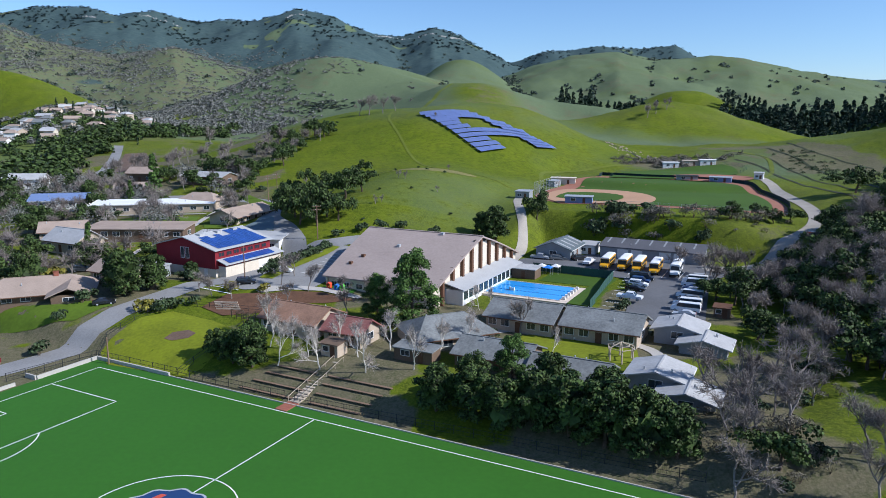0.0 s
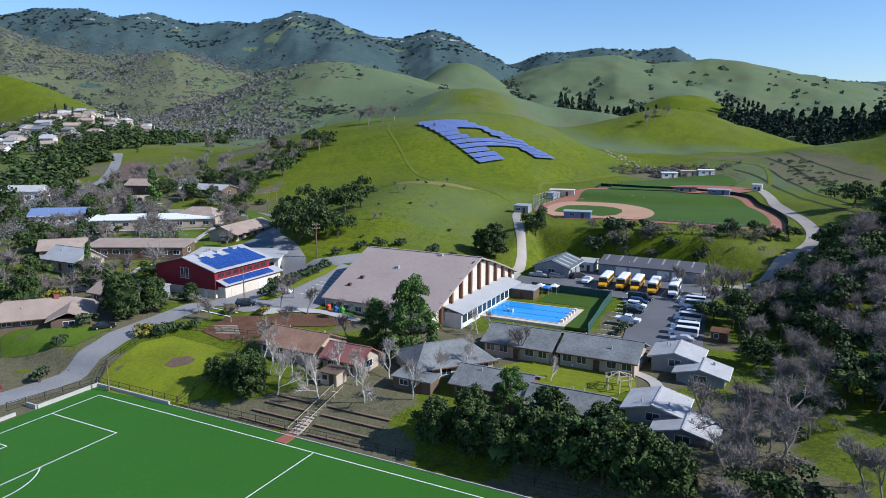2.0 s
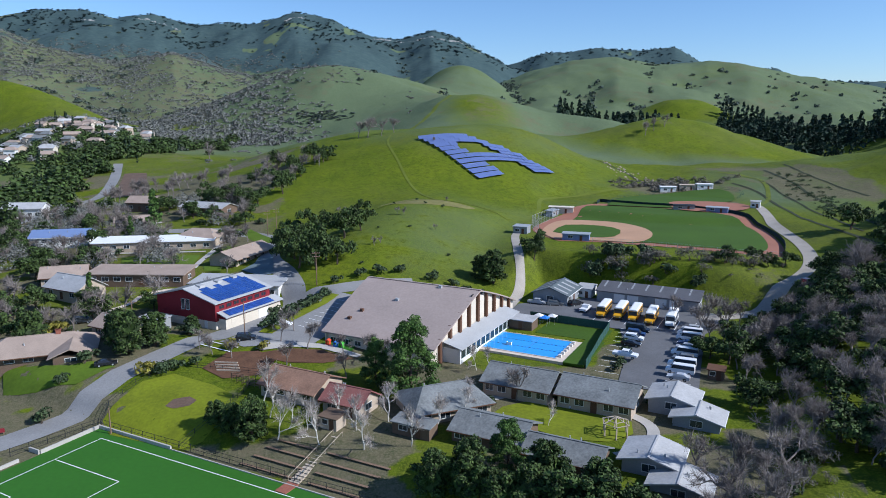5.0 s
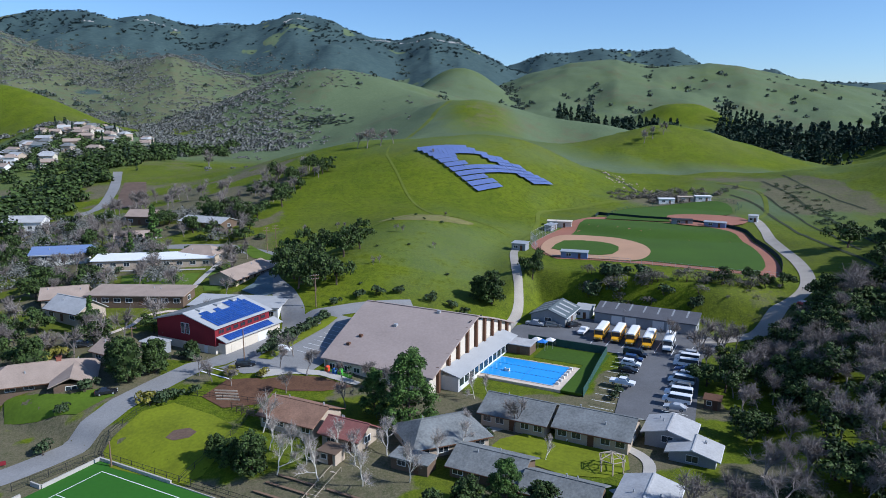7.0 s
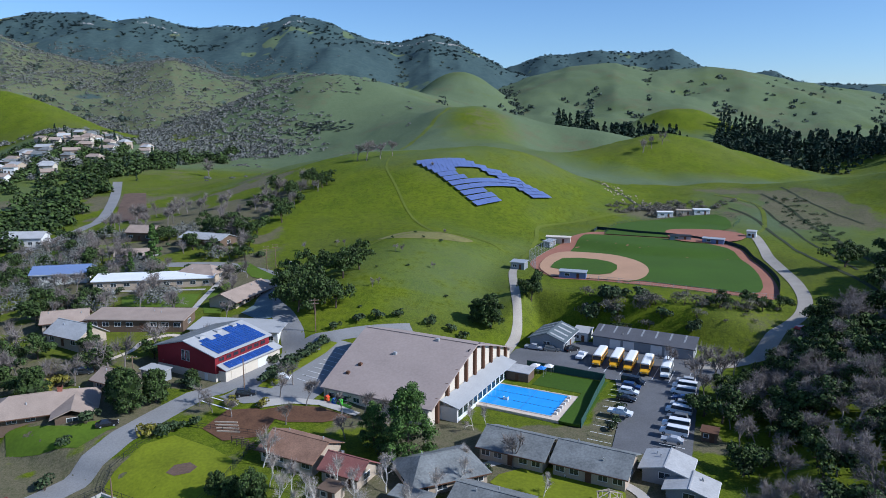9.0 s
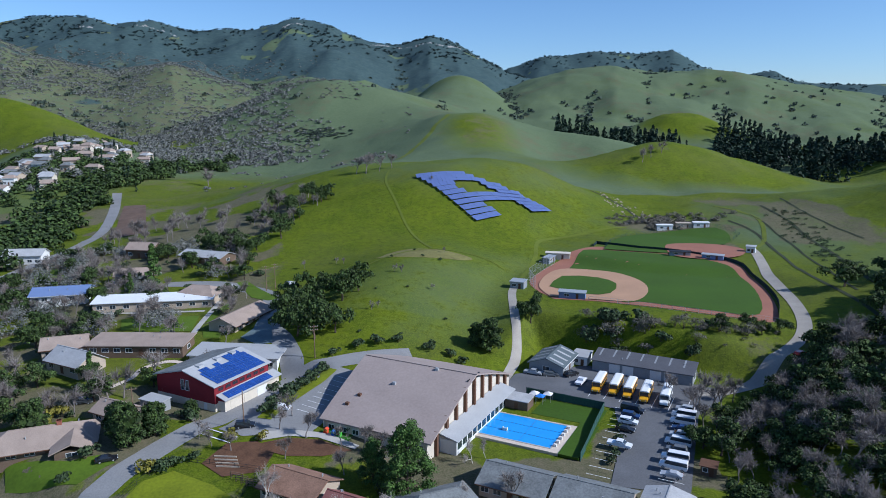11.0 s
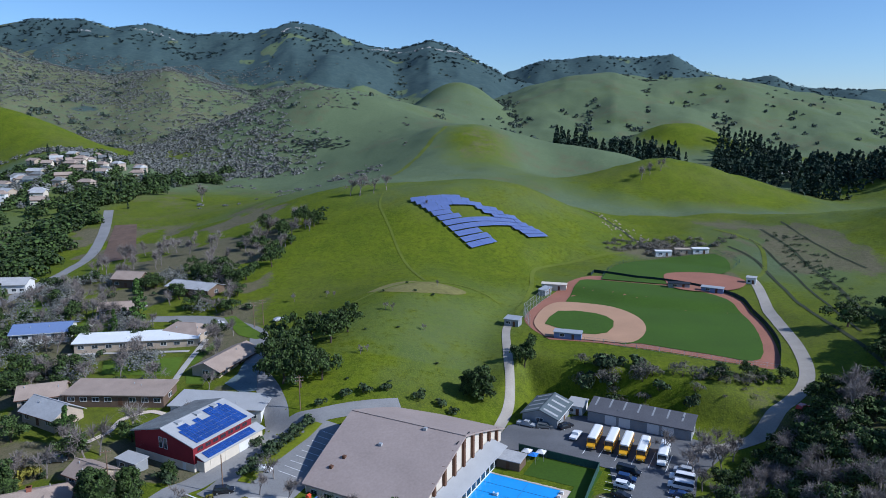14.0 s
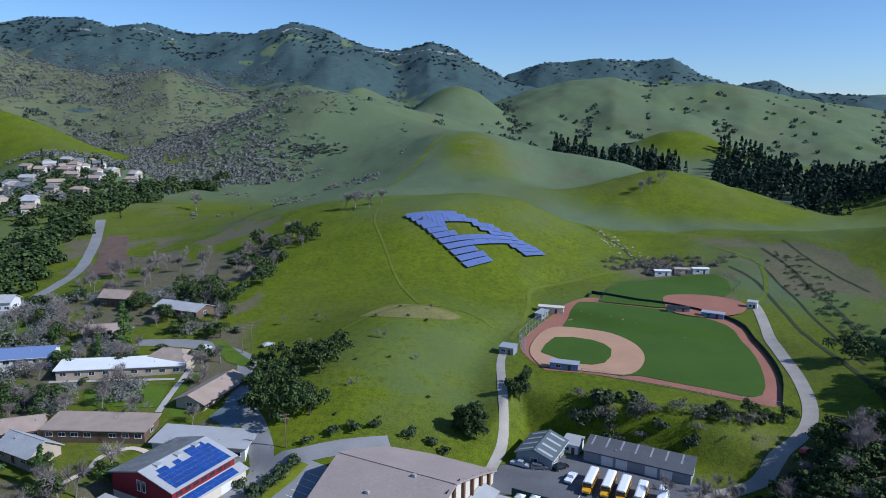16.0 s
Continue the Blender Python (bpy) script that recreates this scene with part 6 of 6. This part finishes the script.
plant("conifer", -113, 272, 1.45)
plant("conifer", -95, 184, 0.9)
plant("conifer", -118, 262, 0.8)
for x, y, s in ((-95, 168, 1.9), (-101, 171, 2.1), (-97, 163, 1.6), (-62, 141.5, 1.4), (-49, 155, 1.2), (-41, 154, 1.1), (-107, 200, 1.4)):
    plant("olive", x, y, s * 1.1)
for x, y, s in ((-77.5, 127.5, 1.5), (-60, 142, 1.7), (-58, 143.5, 1.4), (-54, 147, 1.2), (-61.5, 165.5, 1.6), (-63.5, 167, 1.4), (-45, 186, 1.3), (-42, 181, 1.3), (-39.5, 177.5, 1.4), (-36.5, 187, 1.2), (-31, 198, 1.3), (-24, 203, 1.6), (-19, 205, 1.6), (-12, 207, 1.5), (-2, 206, 1.5), (4, 203, 1.4), (8, 200, 1.2), (-80, 139, 1.2), (-78, 146, 1.6), (36, 132, 0.8), (38.5, 131, 0.9), (41, 128, 0.8), (10, 128.6, 0.8), (22.5, 130.8, 0.7), (-10, 134, 1.3), (40.5, 150, 1.0), (38.8, 146, 1.0), (43, 157, 1.0), (44.6, 162, 1.0), (-21, 159, 1.0)):
    plant("shrub", x, y, s)

# woods and village planting, scattered
rr = random.Random(5)


def scatter(n, kinds, x0, x1, y0, y1, smin, smax, margin=2.0, keep=None):
    done = tries = 0
    while done < n and tries < n * 12:
        tries += 1
        x, y = rr.uniform(x0, x1), rr.uniform(y0, y1)
        if (keep and not keep(x, y)) or not is_free(x, y, margin):
            continue
        plant(rr.choice(kinds), x, y, rr.uniform(smin, smax))
        done += 1


def right_bank(x, y):
    edge = np.interp(y, [70, 85, 110, 140, 170, 190], [34, 40, 53, 62, 74, 92])
    return x > edge + 1.5 and not (y < 92 and x > 44 and x > 44 + (y - 80) * 0.6)


scatter(66, ["bare", "bare", "bare", "oak_small"], 36, 118, 76, 178, 0.85, 1.35, 1.5, lambda x, y: right_bank(x, y) and x - np.interp(y, [70, 180], [40, 74]) < 34)
scatter(104, ["oak_small", "oak_small", "oak_small", "oak_small", "bare"], 54, 145, 94, 200, 0.9, 1.4, 1.5, lambda x, y: right_bank(x, y) and x > 64 + (y - 110) * 0.3)
scatter(70, ["oak_small", "oak_far", "bare"], 84, 185, 140, 225, 1.1, 1.8, 2.0, lambda x, y: x > 86 + max(0, y - 172) * 0.62)
# tall trees mostly out of view, added so their shadows darken the slope
scatter(46, ["oak_small", "oak_small", "bare"], 146, 215, 140, 275, 1.6, 2.3, 2.0)
scatter(34, ["bare", "scrub", "scrub", "shrub"], 34, 66, 70, 104, 0.8, 1.2, 1.0)
scatter(24, ["bare", "bare", "oak_small"], 60, 92, 122, 182, 0.9, 1.3, 1.0)
scatter(14, ["bare", "scrub"], 31, 45, 76, 104, 0.9, 1.3, 1.0, lambda x, y: x > 31 + (y - 79) * 0.35)
scatter(90, ["shrub", "scrub", "scrub"], 34, 110, 74, 190, 0.8, 1.9, 1.0, right_bank)
scatter(52, ["scrub", "scrub", "shrub", "scrub"], 46, 102, 203, 226, 1.2, 2.5, 1.0, lambda x, y: abs(y - (231 - 0.36 * (x - 46)) + 13) < 8)
scatter(12, ["oak_small", "scrub"], 84, 112, 200, 214, 0.6, 0.9, 1.0)
scatter(92, ["bare_small", "bare_small", "bare_small", "bare", "oak_small"], -175, -62, 160, 320, 0.8, 1.4, 1.2, lambda x, y: x < -66 - (y - 200) * 0.15)
scatter(44, ["bare_small", "bare"], -150, -64, 160, 300, 0.8, 1.3, 1.2, lambda x, y: x < -64 - (y - 200) * 0.15)
scatter(36, ["oak_small"], -180, -84, 165, 330, 0.9, 1.5, 2.0)
scatter(60, ["shrub", "scrub", "shrub"], -150, -62, 150, 320, 0.8, 1.7, 1.0, lambda x, y: x < -64 - (y - 200) * 0.1)
scatter(26, ["bare_small"], -205, -105, 335, 385, 0.9, 1.4, 3.0, lambda x, y: x > -170)
scatter(46, ["oak_far", "bare_small", "bare_small"], -118, -58, 300, 400, 0.7, 1.4, 2.0, lambda x, y: abs(x + 92 - (y - 340) * 0.35) < 15)
scatter(26, ["shrub", "bare_small"], -62, 10, 205, 300, 0.35, 0.7, 2.0)
for hx, hy in ((383, 707), (396, 700), (412, 716), (428, 705), (372, 690), (470, 930), (352, 722)):
    house("valley_house", "pale house among the valley redwoods", hx, hy, (hx * 7) % 50 - 25, 13, 9, 3.6, 2.2, M["pale_shingle"], M["tan_wall"], windows=3, vents=0, group="valley houses")


def far_wood(name, label, n, where, size, material, tall=0.95, seed=1, per=12, leaf=0.62, lumps=((0, 0, 0.48, 0.55, 0.52), (0.42, 0.2, 0.34, 0.42, 0.38), (-0.38, -0.25, 0.32, 0.42, 0.36))):
    """Woods far away, joined: every tree a few lumps of leaf sprays."""
    rs = np.random.RandomState(seed)
    P = where(rs, n)
    Z = height(P[:, 0], P[:, 1]) - 0.06 * size
    Vs, Fs, k = [], [], 0
    base, f0 = leaf_cloud(rs, lumps, per, leaf * 0.42, up=0.5)
    for (x, y), z in zip(P, Z):
        a, s = rs.uniform(0, 6.283), size * rs.uniform(0.6, 1.5)
        c, sn = math.cos(a), math.sin(a)
        Vs.append(np.stack([x + s * (base[:, 0] * c - base[:, 1] * sn), y + s * (base[:, 0] * sn + base[:, 1] * c), z + s * tall * base[:, 2]], 1))
        Fs.append(f0 + k)
        k += len(base)
    ob = new(name, np_mesh(name, np.concatenate(Vs), np.concatenate(Fs), material))
    return tagged(ob, label, "woodland", kind="stuff")


def region(y0, y1, a0, a1, test=None):
    """Random places between two distances and two side slopes, kept by a chance test(x, y)."""
    def pick(rs, n):
        out, have = [], 0
        while have < n:
            y = np.exp(rs.uniform(math.log(y0), math.log(y1), 4000))
            x = rs.uniform(a0, a1, 4000) * y
            if test is not None:
                keep = rs.uniform(size=4000) < test(x, y)
                x, y = x[keep], y[keep]
            out.append(np.stack([x, y], 1))
            have += len(x)
        return np.concatenate(out)[:n]
    return pick


def valley_grove(rs, n):
    """Places of the redwoods: a band behind the knoll and the valley beyond it."""
    out = [(150 + 170 * t + rs.normal() * 8, 905 + 25 * t + rs.normal() * 16) for t in rs.uniform(size=130)]
    while len(out) < n:
        y, a = rs.uniform(575, 1010), rs.uniform(0.37, 0.70)
        if a < 0.39 + 0.0007 * max(0, 760 - y) or (y > 925 and a > 0.49) or fbm(a * y / 45.0, y / 45.0, 83) < 0.34 or not is_free(a * y, y, 5):
            continue
        out.append((a * y, y))
    return np.array(out)


def side_valley(rs, n):
    t = rs.uniform(size=n)
    k = [0, 0.25, 0.45, 0.65, 0.8, 1]
    p = np.stack([np.interp(t, k, [-205, -232, -248, -262, -265, -225]) + rs.normal(size=n) * 12, np.interp(t, k, [335, 405, 470, 570, 680, 760]) + rs.normal(size=n) * 15], 1)
    return np.array([q for q in p if is_free(q[0], q[1], 3)])


def village_gaps(rs, n):
    p = np.stack([-330 + rs.normal(size=n) * 36, 620 + rs.normal(size=n) * 58], 1)
    return np.array([q for q in p if is_free(q[0], q[1], 1.5)])


CONE = tuple((0, 0, z, 0.20 * (1.04 - z), 0.10) for z in (0.08, 0.2, 0.32, 0.44, 0.56, 0.68, 0.8, 0.92))
far_wood("redwood_grove", "tall dark redwoods in the valley grove", 760, valley_grove, 19.0, M["conifer_leaf"], tall=1.0, seed=21, per=12, leaf=0.16, lumps=CONE)
far_wood("oak_belt", "dark evergreen oaks along the side valley", 135, side_valley, 7.5, M["oak_leaf"], tall=1.0, seed=22, per=90, leaf=0.26)
def hollow(x, y, r):
    """How far the land lies below its surroundings: ravines are positive."""
    return (height(x + r, y) + height(x - r, y) + height(x, y + r) + height(x, y - r)) / 4 - height(x, y)


far_wood("far_bare_wood", "grey-brown leafless woodland on the far slopes", 11000, region(760, 2150, -0.74, -0.1, lambda x, y: smooth(0.13, 0.33, -x / y) * np.where(fbm(x / 90.0, y / 120.0, 61) > 0.43, 1.0, 0.25) * (((x + 545) / 160.0) ** 2 + ((y - 890) / 120.0) ** 2 > 1.0)), 4.0, M["far_twig"], tall=0.75, seed=3, per=7, leaf=0.6)
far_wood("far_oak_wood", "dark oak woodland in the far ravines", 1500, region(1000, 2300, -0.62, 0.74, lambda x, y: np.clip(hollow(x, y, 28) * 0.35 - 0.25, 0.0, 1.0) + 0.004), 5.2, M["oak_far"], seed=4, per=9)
far_wood("hill_scrub", "scattered brown brush on the green hills", 420, region(520, 1200, -0.34, -0.04, lambda x, y: np.where(fbm(x / 70.0, y / 50.0, 35) > 0.60, 1.0, 0.01)), 2.4, M["far_twig"], tall=0.6, seed=5)
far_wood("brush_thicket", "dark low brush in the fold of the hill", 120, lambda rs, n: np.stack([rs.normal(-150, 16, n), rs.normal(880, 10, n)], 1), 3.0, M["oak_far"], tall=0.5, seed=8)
# ridge trees in the leaf colour that carries the mountain haze
far_wood("mountain_forest", "dark forest on the mountain ridges", 1500, region(2300, 2950, -0.75, 0.12, lambda x, y: np.where(fbm(x / 130.0, y / 130.0, 67) > 0.5, 1.0, 0.15)), 6.0, M["hazy_chaparral_leaf"], tall=0.8, seed=6, per=6, leaf=0.75)
far_wood("mountain_forest", "dark forest on the farthest mountain", 500, region(3500, 3980, 0.03, 0.6), 8.0, M["hazy_chaparral_leaf"], tall=0.8, seed=7, per=6, leaf=0.75)


def outcrops():
    """Pale rock bands that crop out along the mountain faces."""
    rs = np.random.RandomState(12)
    V, F = [], []
    for a0, a1, y0, n in ((-0.03, 0.055, 2560, 90), (-0.22, -0.19, 2520, 26), (-0.42, -0.36, 2450, 30), (-0.10, -0.03, 2540, 40), (-0.50, -0.47, 2400, 20)):
        for k in range(n):
            a = rs.uniform(a0, a1)
            y = y0 + 40 * math.sin(a * 60) + rs.normal() * 6
            x, r = a * y, rs.uniform(1.2, 3.6)
            z = hz(x, y)
            b = len(V)
            V += [(x + r * math.cos(q) * rs.uniform(0.8, 2.2), y + r * math.sin(q) * rs.uniform(0.6, 1.2), z + (-1 if q < 6.3 else 0)) for q in np.linspace(0, 5.2, 6)]
            V.append((x, y, z + r * rs.uniform(0.6, 1.3)))
            F += [(b + q, b + (q + 1) % 6, b + 6) for q in range(6)]
    return tagged(mesh_object("rock_outcrop", V, F, M["rock"]), "pale rock outcrops along the mountain face", "rock", kind="stuff")


outcrops()

# gullies and worn trails
for nm, pts, w, mt, lab in (
        ("gully", [(162, 388), (166, 368), (165, 352), (157, 315), (149, 281), (144, 240), (138, 211)], 1.5, "gully", "dark eroded gully in the grassy slope"),
        ("gully", [(192, 416), (191, 390), (189, 365), (184, 335), (179, 310), (168, 278), (159, 245)], 1.6, "gully", "dark eroded gully in the grassy slope"),
        ("gully", [(210, 429), (207, 404), (205, 379), (207, 358), (209, 339)], 1.2, "gully", "dark eroded gully in the grassy slope"),
        ("gully", [(178, 402), (177, 375), (173, 340), (165, 305), (156, 270), (150, 244)], 1.0, "gully", "dark eroded gully in the grassy slope"),
        ("gully", [(100, 470), (108, 452), (114, 430), (118, 410), (128, 394), (142, 382)], 2.5, "gully", "brushy creek bed below the solar hill"),
        ("trail", [(-3, 300), (-14, 335), (-22, 365), (-30, 395), (-30, 420)], 1.3, "trail", "worn pale grass trail up the hill"),
        ("trail", [(-38, 262), (-24, 278), (-6, 296), (14, 300), (28, 290)], 1.4, "trail", "worn pale grass trail across the hill"),
        ("trail", [(34, 280), (44, 315), (52, 350), (78, 372), (104, 385)], 2.0, "trail", "worn pale grass trail beside the ball field"),
        ("trail", [(150, 330), (165, 350), (178, 390), (170, 430)], 2.2, "trail", "pale grass track beyond the ball fields"),
        ("trail", [(-40, 600), (-22, 675), (-6, 740), (10, 795)], 5.0, "trail", "pale grass ridge track on the far hill")):
    ribbon(nm, pts, w, M[mt], 0.14, lab, nm, n=14, across=4)
drape("bare_patch", smooth_outline([(-26, 283), (-10, 276), (8, 282), (14, 292), (0, 298), (-16, 296)], 4), M["dry_grass"], 0.06, step=3, label="worn brownish patch on the hill", category="ground")

# houses of the hillside village
for i in range(64):
    t = rr.random()
    x = np.interp(t, [0, 0.5, 1], [-345, -335, -318]) + rr.gauss(0, 24)
    y = np.interp(t, [0, 0.5, 1], [540, 620, 705]) + rr.gauss(0, 16)
    if not is_free(x, y, 3) or x > -285:
        continue
    wl = rr.choice(["white_wall", "cream", "cream", "tan_wall", "tan_wall"])
    house("hillside_house", {"white_wall": "white", "cream": "cream", "tan_wall": "tan"}[wl] + " two-storey house in the hillside village", x, y, rr.uniform(-30, 30), rr.uniform(8, 13), rr.uniform(7, 10), rr.uniform(4.0, 5.6), 2.2, M[rr.choice(["pale_shingle", "tan_shingle", "tan_shingle", "grey_shingle"])], M[wl], windows=3, vents=0, hip=rr.choice([0, 2.5]), group="hillside village")
def town_gaps(rs, n):
    p = np.stack([rs.uniform(-185, -70, n), rs.uniform(215, 335, n)], 1)
    return np.array([q for q in p if q[0] < -66 - (q[1] - 200) * 0.2 and is_free(q[0], q[1], 2.5) and fbm(q[0] / 22.0, q[1] / 22.0, 91) > 0.47])


far_wood("town_brush", "bare grey trees and brush between the village houses", 300, town_gaps, 4.6, M["far_twig"], tall=1.0, seed=26, per=110, leaf=0.13)
far_wood("village_wood", "dark oaks and shrubs between the hillside houses", 260, village_gaps, 5.5, M["oak_leaf"], tall=0.95, seed=23, per=40, leaf=0.36)
far_wood("village_bare_wood", "bare grey trees between the hillside houses", 90, village_gaps, 5.5, M["far_twig"], tall=0.95, seed=24, per=40, leaf=0.3)
far_wood("village_cypress", "slim dark cypresses between the hillside houses", 40, village_gaps, 9.0, M["conifer_leaf"], tall=1.0, seed=25, per=12, leaf=0.16, lumps=CONE)

# rubble and brush below the solar hill
rubble = np.random.RandomState(9)
for k in range(70):
    t = rubble.uniform()
    x, y = np.interp(t, [0, 1], [104, 122]) + rubble.normal() * 4, np.interp(t, [0, 1], [462, 398]) + rubble.normal() * 6
    r = rubble.uniform(0.5, 1.3)
    V = [(x + r * math.cos(q) * rubble.uniform(0.7, 1.3), y + r * math.sin(q) * rubble.uniform(0.7, 1.3), hz(x, y) - 0.3) for q in np.linspace(0, 5.2, 6)] + [(x, y, hz(x, y) + r * 0.7)]
    tagged(mesh_object("boulder", V, [(q, (q + 1) % 6, 6) for q in range(6)], M["creek_rock"]), "rough tan boulder in the creek bed", "rock", "creek boulders")
def gully_brush(rs, n):
    t = rs.uniform(size=n)
    return np.stack([np.interp(t, [0, 0.5, 1], [197, 182, 162]) + rs.normal(size=n) * 5, np.interp(t, [0, 0.5, 1], [405, 330, 250]) + rs.normal(size=n) * 5], 1)


far_wood("creek_brush", "bare grey-brown brush along the creek", 150, lambda rs, n: np.stack([rs.normal(130, 14, n), rs.normal(396, 7, n)], 1), 2.2, M["scrub_twig"], tall=0.8, seed=31, per=40, leaf=0.25)
far_wood("gully_brush", "low dull brush along the eroded gullies", 120, gully_brush, 1.5, M["shrub_leaf"], tall=0.7, seed=32, per=40, leaf=0.25)
